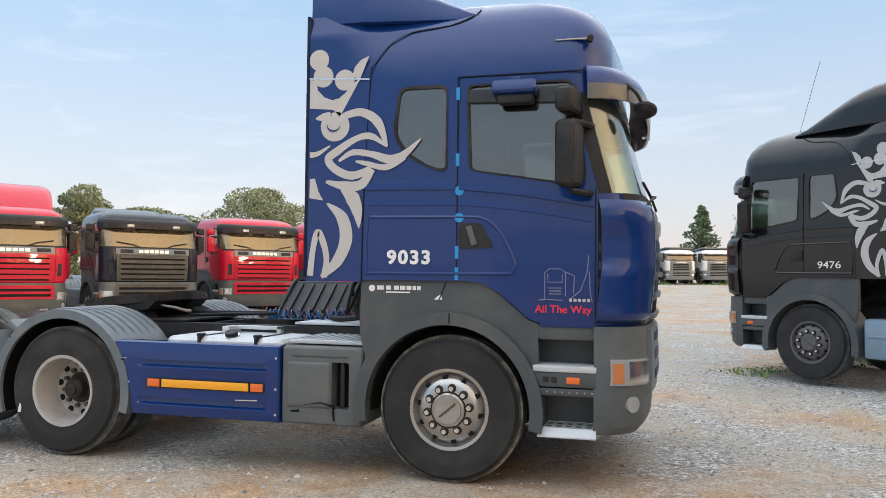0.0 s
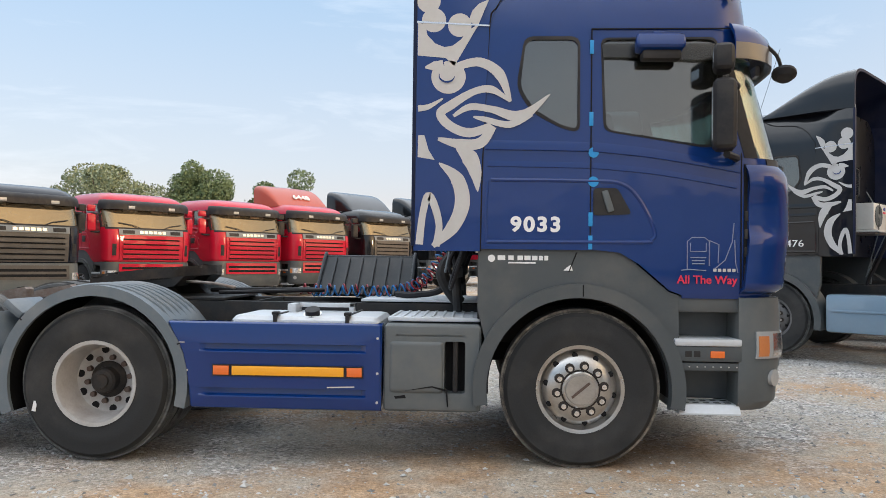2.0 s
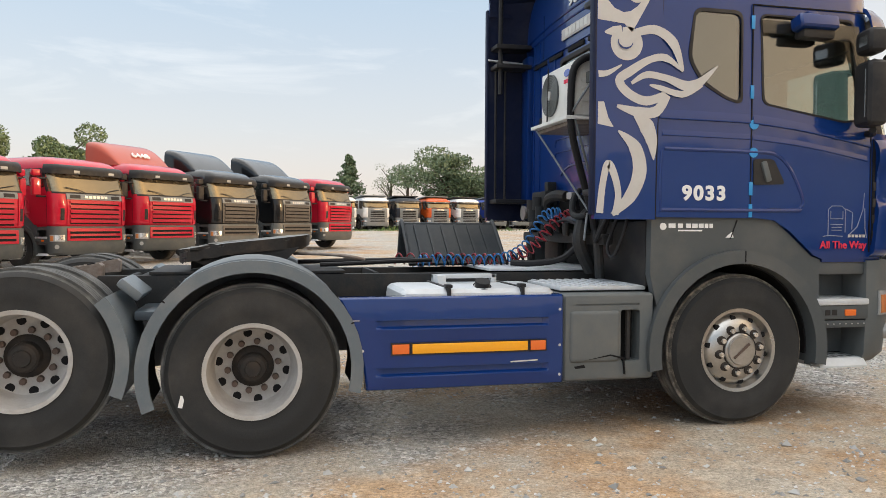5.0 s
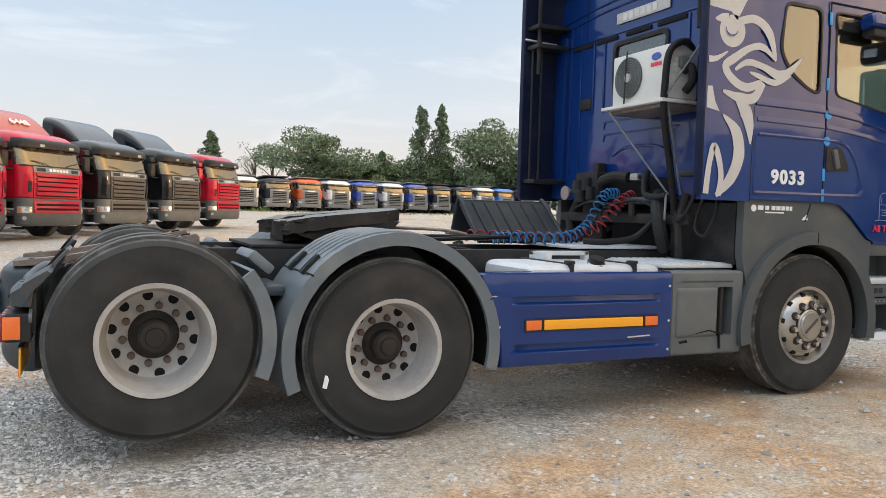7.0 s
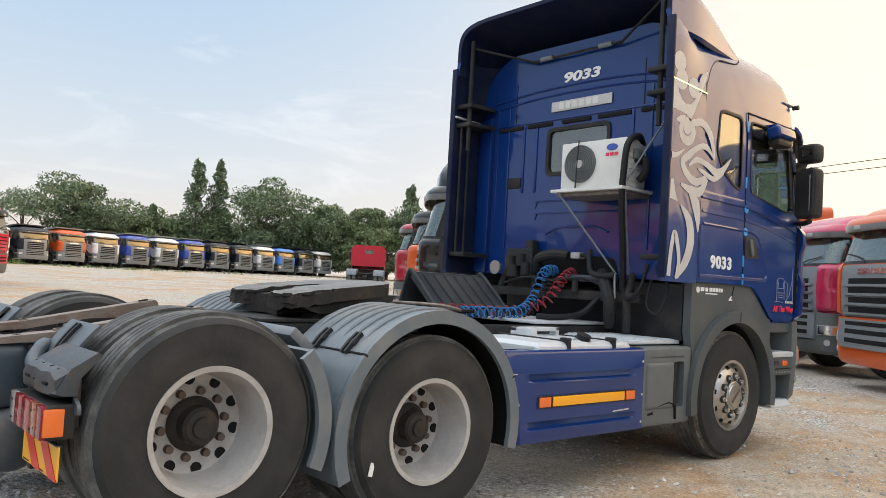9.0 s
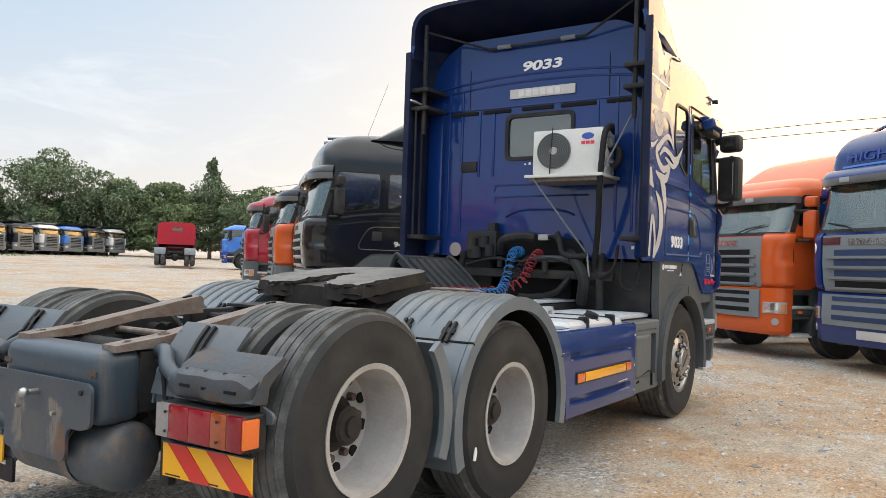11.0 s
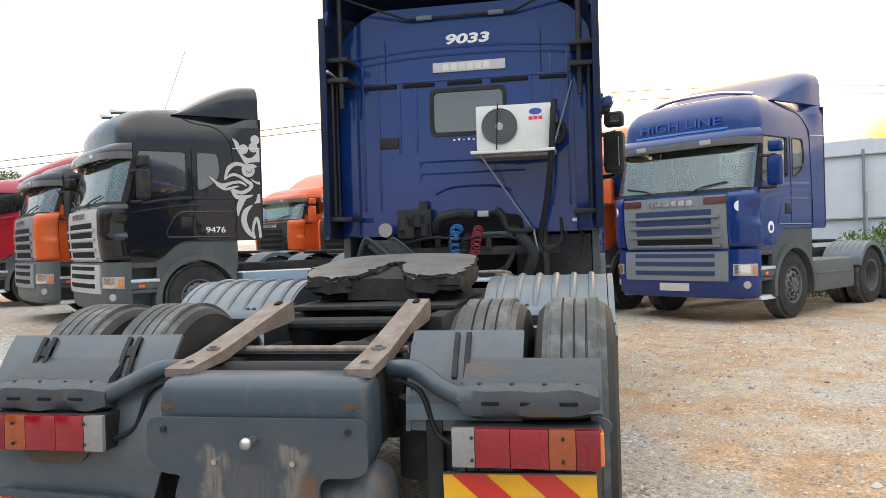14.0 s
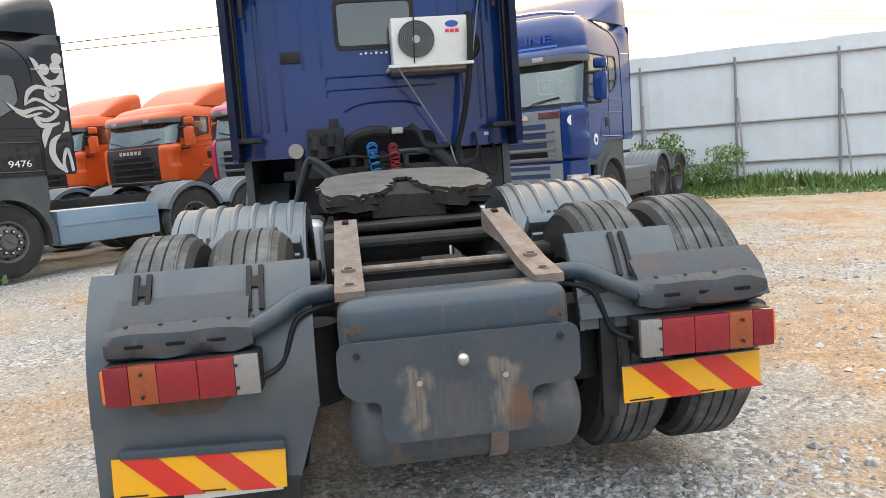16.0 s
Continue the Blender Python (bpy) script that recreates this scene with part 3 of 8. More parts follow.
def build_ground():
    xs = sorted({round(v, 3) for v in [*np.linspace(-14, 12, 105), *np.linspace(-60, -14, 24), *np.linspace(12, 60, 24), *np.linspace(-700, -60, 12), *np.linspace(60, 700, 12)]})
    ys = sorted({round(v, 3) for v in [*np.linspace(-12, 12, 97), *np.linspace(-60, -12, 24), *np.linspace(12, 100, 40), *np.linspace(-700, -60, 12), *np.linspace(100, 700, 12)]})
    verts = [(x, y, ground_z(x, y)) for y in ys for x in xs]
    nx = len(xs)
    faces = [(j * nx + i, j * nx + i + 1, (j + 1) * nx + i + 1, (j + 1) * nx + i) for j in range(len(ys) - 1) for i in range(nx - 1)]
    me = bpy.data.meshes.new("ground")
    me.from_pydata(verts, [], faces)
    me.shade_smooth()
    ob = new("ground", me)
    tagged(ob, "gravel yard with grey stone chippings and orange-brown dirt patches", "ground", kind="structure")
    m = bpy.data.materials.new("gravel_and_dirt")
    m.use_nodes = True
    n, l = m.node_tree.nodes, m.node_tree.links
    b = n["Principled BSDF"]
    tc = n.new("ShaderNodeTexCoord")
    def noise_node(scale, detail, rough=0.6):
        t = n.new("ShaderNodeTexNoise")
        t.inputs["Scale"].default_value, t.inputs["Detail"].default_value, t.inputs["Roughness"].default_value = scale, detail, rough
        l.new(tc.outputs["Object"], t.inputs["Vector"])
        return t
    def ramp(src, stops):
        r = n.new("ShaderNodeValToRGB")
        e = r.color_ramp.elements
        while len(e) < len(stops):
            e.new(0.5)
        for k, (p, c) in enumerate(stops):
            e[k].position, e[k].color = p, (*c, 1)
        l.new(src, r.inputs["Fac"])
        return r.outputs["Color"]
    def mixc(f, a, c):
        x = n.new("ShaderNodeMix")
        x.data_type = "RGBA"
        for s, k in ((f, "Factor"), (a, "A"), (c, "B")):
            if isinstance(s, tuple):
                x.inputs[k].default_value = (*s, 1)
            else:
                l.new(s, x.inputs[k])
        return x.outputs["Result"]
    vor = n.new("ShaderNodeTexVoronoi")
    vor.inputs["Scale"].default_value = 38
    l.new(tc.outputs["Object"], vor.inputs["Vector"])
    vor2 = n.new("ShaderNodeTexVoronoi")
    vor2.inputs["Scale"].default_value = 90
    l.new(tc.outputs["Object"], vor2.inputs["Vector"])
    sep = n.new("ShaderNodeSeparateColor")
    l.new(vor.outputs["Color"], sep.inputs["Color"])
    stones = ramp(sep.outputs["Red"], [(0.0, (0.16, 0.16, 0.16)), (0.5, (0.40, 0.395, 0.385)), (1.0, (0.74, 0.735, 0.72))])
    dust = ramp(noise_node(14, 8).outputs["Fac"], [(0.3, (0.33, 0.305, 0.265)), (0.7, (0.52, 0.48, 0.42))])
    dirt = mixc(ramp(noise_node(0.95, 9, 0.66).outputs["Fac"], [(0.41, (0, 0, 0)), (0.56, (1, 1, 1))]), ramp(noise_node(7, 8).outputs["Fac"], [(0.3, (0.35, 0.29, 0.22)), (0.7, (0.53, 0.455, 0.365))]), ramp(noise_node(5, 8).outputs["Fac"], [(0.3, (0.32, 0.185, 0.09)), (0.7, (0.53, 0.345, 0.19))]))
    gravel_amt = ramp(noise_node(0.9, 10, 0.68).outputs["Fac"], [(0.44, (0.08, 0.08, 0.08)), (0.58, (0.95, 0.95, 0.95))])
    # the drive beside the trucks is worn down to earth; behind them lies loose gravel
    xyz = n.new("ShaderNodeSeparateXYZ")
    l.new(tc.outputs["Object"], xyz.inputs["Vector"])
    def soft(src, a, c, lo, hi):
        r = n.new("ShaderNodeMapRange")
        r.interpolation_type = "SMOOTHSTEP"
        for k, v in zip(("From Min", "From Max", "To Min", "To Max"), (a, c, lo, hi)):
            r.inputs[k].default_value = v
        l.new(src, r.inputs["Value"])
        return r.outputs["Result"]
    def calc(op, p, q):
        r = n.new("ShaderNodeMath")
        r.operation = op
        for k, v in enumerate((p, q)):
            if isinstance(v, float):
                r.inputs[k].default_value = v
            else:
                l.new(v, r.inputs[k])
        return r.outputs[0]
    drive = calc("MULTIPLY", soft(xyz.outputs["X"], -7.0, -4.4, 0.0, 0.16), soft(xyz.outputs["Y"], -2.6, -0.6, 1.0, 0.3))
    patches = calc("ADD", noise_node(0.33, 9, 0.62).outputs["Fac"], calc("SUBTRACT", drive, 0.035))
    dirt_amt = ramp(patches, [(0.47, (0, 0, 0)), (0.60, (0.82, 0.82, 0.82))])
    c1 = mixc(gravel_amt, dust, stones)
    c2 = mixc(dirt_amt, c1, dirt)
    grit = ramp(noise_node(48, 7, 0.75).outputs["Fac"], [(0.36, (0.60, 0.60, 0.60)), (0.5, (1.0, 1.0, 1.0)), (0.64, (1.38, 1.37, 1.34))])
    worn = n.new("ShaderNodeMix")
    worn.data_type, worn.blend_type = "RGBA", "MULTIPLY"
    worn.inputs["Factor"].default_value = 1.0
    l.new(c2, worn.inputs["A"])
    l.new(grit, worn.inputs["B"])
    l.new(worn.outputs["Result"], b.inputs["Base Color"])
    b.inputs["Roughness"].default_value = 0.92
    b.inputs["Specular IOR Level"].default_value = 0.25
    bp = n.new("ShaderNodeBump")
    bp.inputs["Strength"].default_value, bp.inputs["Distance"].default_value = 0.9, 0.010
    bp.invert = True
    add = n.new("ShaderNodeMath")
    l.new(vor.outputs["Distance"], add.inputs[0])
    l.new(vor2.outputs["Distance"], add.inputs[1])
    smooth_dirt = n.new("ShaderNodeMapRange")
    smooth_dirt.inputs["To Min"].default_value, smooth_dirt.inputs["To Max"].default_value = 1.0, 0.3
    l.new(dirt_amt, smooth_dirt.inputs["Value"])
    relief = calc("MULTIPLY", add.outputs[0], smooth_dirt.outputs["Result"])
    clods = calc("MULTIPLY", noise_node(9, 9, 0.7).outputs["Fac"], -2.2)
    l.new(calc("ADD", relief, clods), bp.inputs["Height"])
    l.new(bp.outputs["Normal"], b.inputs["Normal"])
    me.materials.append(m)
    return ob


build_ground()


# ---- cab shape ----
class Cab:
    """The plan outline of a cab at each height: u from -1 to 1 is the front, to 2 the rounded corner, to 3 the side (negative: right)."""

    def __init__(self, levels, back=-0.70, corner=0.30, bulge=0.05):
        self.z = [q[0] for q in levels]
        self.xf = [q[1] for q in levels]
        self.w = [q[2] for q in levels]
        self.back, self.corner, self.bulge = back, corner, bulge

    def at(self, z, u, off=0.0):
        xf, w = float(np.interp(z, self.z, self.xf)), float(np.interp(z, self.z, self.w))
        rc = self.corner
        s = -1 if u < 0 else 1
        a = abs(u)
        flat = w - rc
        if a <= 1:
            y, x, nx, ny = flat * a, xf - self.bulge * a * a, 1, 0.15 * a
        elif a <= 2:
            t = (a - 1) * math.pi / 2
            x, y = xf - self.bulge - rc + rc * math.cos(t), flat + rc * math.sin(t)
            nx, ny = math.cos(t), math.sin(t)
        else:
            x0 = xf - self.bulge - rc
            x, y = x0 + (self.back - x0) * (a - 2), w
            nx, ny = 0, 1
        return Vector((x + nx * off, s * (y + ny * off), z))

    def loft(self, bm, zs, off=0.0, extra=0.0):
        us = [*np.linspace(-3, -2, 3), *np.linspace(-1.85, -1, 6), *np.linspace(-0.75, 0.75, 7), *np.linspace(1, 1.85, 6), *np.linspace(2, 3, 3)]
        rings = []
        for z in zs:
            ring = [bm.verts.new(self.at(z, u, off)) for u in us]
            for k in (0, -1):
                ring[k].co.x -= extra
            rings.append(ring)
        n = len(us)
        for a, b in zip(rings, rings[1:]):
            for k in range(n):
                bm.faces.new((a[k], a[(k + 1) % n], b[(k + 1) % n], b[k]))
        bm.faces.new(rings[0][::-1])
        bm.faces.new(rings[-1])
        return bm

    def patch(self, bm, u0, u1, z0, z1, off=0.004, thick=0.02, nu=16, nz=8, inset=0.0, zf=None):
        """A curved plate that lies on the cab between two places of its outline and two heights."""
        def grid(o):
            out = []
            for j in range(nz + 1):
                row = []
                for i in range(nu + 1):
                    u = u0 + (u1 - u0) * i / nu
                    z = z0 + (z1 - z0) * j / nz
                    if zf:
                        z = zf(u, z)
                    row.append(bm.verts.new(self.at(z, u, o)))
                out.append(row)
            return out
        A, B = grid(off), grid(off - thick)
        for j in range(nz):
            for i in range(nu):
                bm.faces.new((A[j][i], A[j][i + 1], A[j + 1][i + 1], A[j + 1][i]))
                bm.faces.new((B[j][i], B[j + 1][i], B[j + 1][i + 1], B[j][i + 1]))
        for i in range(nu):
            bm.faces.new((A[0][i], B[0][i], B[0][i + 1], A[0][i + 1]))
            bm.faces.new((A[nz][i], A[nz][i + 1], B[nz][i + 1], B[nz][i]))
        for j in range(nz):
            bm.faces.new((A[j][0], A[j + 1][0], B[j + 1][0], B[j][0]))
            bm.faces.new((A[j][nu], B[j][nu], B[j + 1][nu], A[j + 1][nu]))
        return bm

    def side(self, bm, poly, s, off=0.004, thick=0.02):
        """A flat plate on the cab's side: poly in xz, s -1 right or 1 left."""
        def y(z, o):
            return s * (float(np.interp(z, self.z, self.w)) + o)
        a = [bm.verts.new((x, y(z, off), z)) for x, z in poly]
        b = [bm.verts.new((x, y(z, off - thick), z)) for x, z in poly]
        n = len(poly)
        bm.faces.new(a)
        bm.faces.new(b[::-1])
        for i in range(n):
            bm.faces.new((a[i], b[i], b[(i + 1) % n], a[(i + 1) % n]))
        return bm


def round_poly(poly, r=0.05, n=4):
    """Rounds the corners of a polygon."""
    out = []
    k = len(poly)
    for i in range(k):
        p, a, b = Vector(poly[i]), Vector(poly[i - 1]), Vector(poly[(i + 1) % k])
        da, db = (a - p), (b - p)
        ra = min(r, da.length * 0.45, db.length * 0.45)
        pa, pb = p + da.normalized() * ra, p + db.normalized() * ra
        for j in range(n + 1):
            t = j / n
            out.append(tuple((1 - t) ** 2 * pa + 2 * t * (1 - t) * p + t * t * pb))
    return out


def ring_side(cab, bm, poly, s, grow, off, thick):
    """A rubber frame round a side window."""
    c = Vector((sum(p[0] for p in poly) / len(poly), sum(p[1] for p in poly) / len(poly)))
    big = [tuple(Vector(p) + (Vector(p) - c).normalized() * grow) for p in poly]
    def v(p, o):
        return bm.verts.new((p[0], s * (float(np.interp(p[1], cab.z, cab.w)) + o), p[1]))
    n = len(poly)
    A, B, C, D = [v(p, off) for p in poly], [v(p, off) for p in big], [v(p, off - thick) for p in poly], [v(p, off - thick) for p in big]
    for i in range(n):
        j = (i + 1) % n
        bm.faces.new((A[i], A[j], B[j], B[i]))
        bm.faces.new((B[i], B[j], D[j], D[i]))
        bm.faces.new((C[i], C[j], A[j], A[i]))
        bm.faces.new((D[i], D[j], C[j], C[i]))
    return bm


# ---- wheels ----
TYRE_R = 0.522
RIM = 0.91


def tyre_profile(y0, y1):
    """Section of a tyre from its inner sidewall y0 to its outer one y1."""
    w = y1 - y0
    pts = [(0.264, 0.10), (0.272, 0.03), (0.292, 0.008), (0.30, 0.010), (0.345, -0.003), (0.41, -0.006), (0.462, 0.008), (0.472, 0.006), (0.498, 0.032), (TYRE_R - 0.008, 0.075)]
    rows = [(r, y0 + f * w / 0.30) for r, f in pts]
    groove = []
    for k in range(5):
        c = y0 + w * (0.2 + 0.15 * k)
        groove += [(TYRE_R, c - 0.0045), (TYRE_R - 0.014, c - 0.003), (TYRE_R - 0.014, c + 0.003), (TYRE_R, c + 0.0045)]
    return rows + groove + [(r, y0 + w - f * w / 0.30) for r, f in reversed(pts)]


def wheel(parent, cx, cz, s, dual, detail=True, rim_mat="rim", hubless=False):
    """One wheel (two tyres where dual) on side s; its outer wall at |y| = 1.21."""
    seg = 56 if detail else 28
    w = part("wheel", lathe(bmesh.new(), [(r, s * y) for r, y in tyre_profile(0.905, 1.205)], (cx, 0, cz), seg), ["rubber", "tread", "tyreedge"], parent)
    for p in w.data.polygons:
        c = p.center
        rr = math.hypot(c.x - cx, c.z - cz)
        if rr > TYRE_R - 0.03:
            p.material_index = 1
        if not dual and detail and 0.495 < rr < TYRE_R - 0.006 and abs(c.y) > 1.1:
            p.material_index = 2
    if dual:
        inner = part("inner_tyre", lathe(bmesh.new(), [(r, s * y) for r, y in tyre_profile(0.565, 0.865)], (cx, 0, cz), seg), ["rubber", "tread"], w)
        for p in inner.data.polygons:
            c = p.center
            if math.hypot(c.x - cx, c.z - cz) > TYRE_R - 0.03:
                p.material_index = 1
        prof = [(0.305, 1.185), (0.318, 1.192), (0.318, 1.200), (0.290, 1.196), (0.282, 1.16), (0.277, 1.10), (0.262, 1.02), (0.250, 0.985), (0.215, 0.975), (0.13, 0.975), (0.13, 0.955), (0.26, 0.955), (0.29, 1.00), (0.30, 1.10)]
        face = 0.975
    else:
        prof = [(0.305, 1.175), (0.316, 1.186), (0.316, 1.194), (0.290, 1.190), (0.280, 1.165), (0.268, 1.14), (0.250, 1.165), (0.225, 1.185), (0.19, 1.20), (0.15, 1.205), (0.13, 1.205), (0.13, 1.18), (0.20, 1.16), (0.28, 1.12), (0.30, 1.14)]
        face = 1.205
    part("rim", lathe(bmesh.new(), [(r * RIM, s * y) for r, y in prof], (cx, 0, cz), seg), rim_mat, w)
    def bolts(name, mat, ring, y0, y1, r, r2, phase):
        """A ring of ten alike pieces; on near wheels each is a part of its own on one mesh."""
        one = None
        joined = bmesh.new()
        for k in range(10):
            a = 2 * math.pi * k / 10 + phase
            px, pz = cx + RIM * ring * math.cos(a), cz + RIM * ring * math.sin(a)
            if not detail:
                cyl(joined, (px, s * y0, pz), (px, s * y1, pz), r, 8, r2)
            elif one is None:
                one = part(name, cyl(bmesh.new(), (0, s * y0, 0), (0, s * y1, 0), r, 10, r2), mat, w)
                one.location = (px, 0, pz)
            else:
                o = new(name, one.data)
                o.parent, o.location = w, (px, 0, pz)
        if detail:
            joined.free()
        else:
            tagged(part(name, joined, mat, w), kind="stuff")
    # vent holes are dark discs; the shade inside is put into their colour
    if dual:
        bolts("vent_hole", "darkslot", 0.228, 0.95, 0.983, 0.027, None, 0.15 + math.pi / 10)
        bolts("wheel_nut", "nut", 0.1675, 0.97, 1.005, 0.021, 0.018, 0.15)
    else:
        bolts("nut_seat", "hub", 0.168, 1.19, 1.211, 0.034, 0.031, 0.15)
        bolts("vent_hole", "darkslot", 0.243, 1.13, 1.178, 0.019, None, 0.15 + math.pi / 10)
        bolts("wheel_nut", "chrome", 0.168, 1.19, 1.236, 0.022, 0.017, 0.15)
    if dual:
        part("hub", lathe(bmesh.new(), [(0.118, s * 0.95), (0.127, s * 0.985), (0.114, s * 1.0), (0.091, s * 1.01), (0.086, s * 1.07), (0.073, s * 1.085), (0.050, s * 1.09), (0.046, s * 1.105), (0.000, s * 1.105)], (cx, 0, cz), 28), "hub", w)
    else:
        part("hub", lathe(bmesh.new(), [(0.118, s * 1.19), (0.118, s * 1.215), (0.109, s * 1.222), (0.100, s * 1.222), (0.095, s * 1.232), (0.000, s * 1.232)], (cx, 0, cz), 32), rim_mat, w)
        part("hub_gap", lathe(bmesh.new(), [(0.119, s * 1.2), (0.119, s * 1.2085), (0.130, s * 1.2085), (0.130, s * 1.2), (0.119, s * 1.2)], (cx, 0, cz), 32), "hub", w)
        part("hub_bar", box(bmesh.new(), (cx - 0.075, s * 1.234 - 0.004, cz - 0.008), (cx + 0.075, s * 1.234 + 0.004, cz + 0.008), 0, tilt("Y", -40)), "nut", w)
    return w


# ---- decal of silver ribbons on the cab sides ----
def ribbon(bm, pts, widths, y, s, d=0.002):
    """A flat band of changing width in the xz plane."""
    line = smooth_line([(p[0], 0, p[1]) for p in pts], 6)
    n = len(line)
    ws = np.interp(np.linspace(0, 1, n), np.linspace(0, 1, len(widths)), widths)
    A, B = [], []
    for i, p in enumerate(line):
        t = (line[min(i + 1, n - 1)] - line[max(i - 1, 0)]).normalized()
        nrm = Vector((-t.z, 0, t.x)) * (ws[i] / 2)
        A.append(p + nrm)
        B.append(p - nrm)
    for yy in (y,):
        a = [bm.verts.new((q.x, yy, q.z)) for q in A]
        b = [bm.verts.new((q.x, yy, q.z)) for q in B]
        for i in range(n - 1):
            bm.faces.new((a[i], a[i + 1], b[i + 1], b[i]))
    return bm


def decal(parent, s):
    """The silver emblem: loose plain bands, on the side s."""
    y = s * 1.2275
    polys = [[(-1.07, 2.88), (-1.07, 2.655), (-0.884, 2.638), (-0.83, 2.585), (-0.795, 2.642), (-0.67, 2.861), (-0.737, 2.822), (-0.786, 2.76), (-0.839, 2.72), (-0.892, 2.71), (-0.955, 2.734), (-1.008, 2.79), (-1.02, 2.85)],
             [(-0.604, 3.024), (-0.67, 2.997), (-0.715, 2.948), (-0.735, 2.886), (-0.68, 2.84)],
             [(-1.06, 2.128), (-1.02, 2.13), (-0.99, 2.03), (-0.95, 1.966), (-1.062, 1.985)]]
    for cx, cz, r in ((-1.0, 3.015, 0.078), (-0.965, 2.888, 0.08), (-0.795, 2.855, 0.078), (-0.87, 2.517, 0.072)):
        polys.append([(cx + r * math.cos(a), cz + r * math.sin(a)) for a in np.linspace(0, 2 * math.pi, 22)[:-1]])
    for k, p in enumerate(polys):
        part("decal_band", prism(bmesh.new(), p, y - s * 0.002, y - s * 0.0002 * k, "y"), "silver", parent, smooth=0)
    lid = [(-0.875 + 0.052 * math.cos(a), 2.525 + 0.046 * math.sin(a)) for a in np.linspace(radians(170), radians(350), 9)]
    part("decal_gap", ribbon(bmesh.new(), lid, [0.004, 0.012, 0.012, 0.003], y + s * 0.0052, s), "blue", parent, smooth=0)
    ring = [(-0.866 + 0.085 * math.cos(a), 2.517 + 0.085 * math.sin(a)) for a in np.linspace(2.2, 8.2, 12)]
    bands = [
        (ring, [0.05, 0.06, 0.06, 0.03]),
        ([(-1.02, 2.575), (-0.96, 2.585), (-0.90, 2.60)], [0.01, 0.06, 0.05]),
        ([(-0.80, 2.585), (-0.66, 2.61), (-0.53, 2.53), (-0.459, 2.35)], [0.05, 0.06, 0.07, 0.02]),
        ([(-0.459, 2.35), (-0.579, 2.43), (-0.699, 2.415), (-0.842, 2.33), (-0.915, 2.27), (-0.85, 2.19), (-0.724, 2.145), (-0.58, 2.19)], [0.01, 0.05, 0.045, 0.06, 0.06, 0.06, 0.06, 0.05]),
        ([(-0.83, 2.255), (-0.723, 2.315), (-0.58, 2.30), (-0.387, 2.257), (-0.20, 2.40)], [0.02, 0.045, 0.045, 0.075, 0.005]),
    ]
    bands += [
        ([(-0.70, 2.25), (-0.628, 2.235), (-0.46, 2.20), (-0.314, 2.265)], [0.01, 0.035, 0.045, 0.02]),
        ([(-1.062, 2.305), (-0.996, 2.315), (-0.90, 2.37)], [0.045, 0.035, 0.01]),
        ([(-0.93, 2.105), (-0.78, 2.07), (-0.65, 2.08), (-0.57, 2.19)], [0.02, 0.07, 0.07, 0.05]),
        ([(-0.80, 2.06), (-0.72, 1.98), (-0.68, 1.88), (-0.665, 1.76)], [0.04, 0.11, 0.08, 0.005]),
        ([(-0.92, 1.945), (-0.80, 1.84), (-0.765, 1.68), (-0.83, 1.52), (-0.955, 1.40)], [0.01, 0.09, 0.10, 0.085, 0.03]),
        ([(-1.045, 1.41), (-1.025, 1.60), (-0.99, 1.73), (-0.945, 1.66), (-0.915, 1.53), (-0.935, 1.40)], [0.05, 0.045, 0.05, 0.05, 0.045, 0.05]),
    ]
    for k, (pts, ws) in enumerate(bands):
        part("decal_band", ribbon(bmesh.new(), pts, ws, y + s * 0.0004 * k, s), "silver", parent, smooth=0)


# ---- trucks ----
HIGH = [(1.08, 1.35, 1.20), (1.14, 1.39, 1.215), (1.5, 1.425, 1.22), (1.85, 1.42, 1.22), (1.98, 1.395, 1.22), (2.66, 1.215, 1.215), (2.80, 1.19, 1.21), (2.95, 1.18, 1.20), (3.10, 1.17, 1.17), (3.22, 1.12, 1.13), (3.32, 1.05, 1.06), (3.40, 0.92, 0.97), (3.46, 0.66, 0.86), (3.49, 0.30, 0.76)]
LOW = [(1.08, 1.35, 1.20), (1.14, 1.38, 1.215), (1.5, 1.40, 1.22), (1.85, 1.39, 1.22), (1.95, 1.36, 1.22), (2.52, 1.18, 1.215), (2.62, 1.14, 1.20), (2.72, 1.07, 1.165), (2.80, 0.96, 1.10), (2.86, 0.80, 1.0), (2.89, 0.62, 0.90)]
BUMP = Cab([(0.36, 1.35, 1.17), (0.42, 1.395, 1.205), (0.75, 1.42, 1.22), (1.09, 1.41, 1.215)], back=1.02, corner=0.30)


def sleeper_window(top, bottom):
    return round_poly([(-0.36, top), (-0.02, top), (-0.02, bottom - 0.03), (-0.13, bottom), (-0.30, bottom + 0.10), (-0.395, bottom + 0.24)], 0.06)


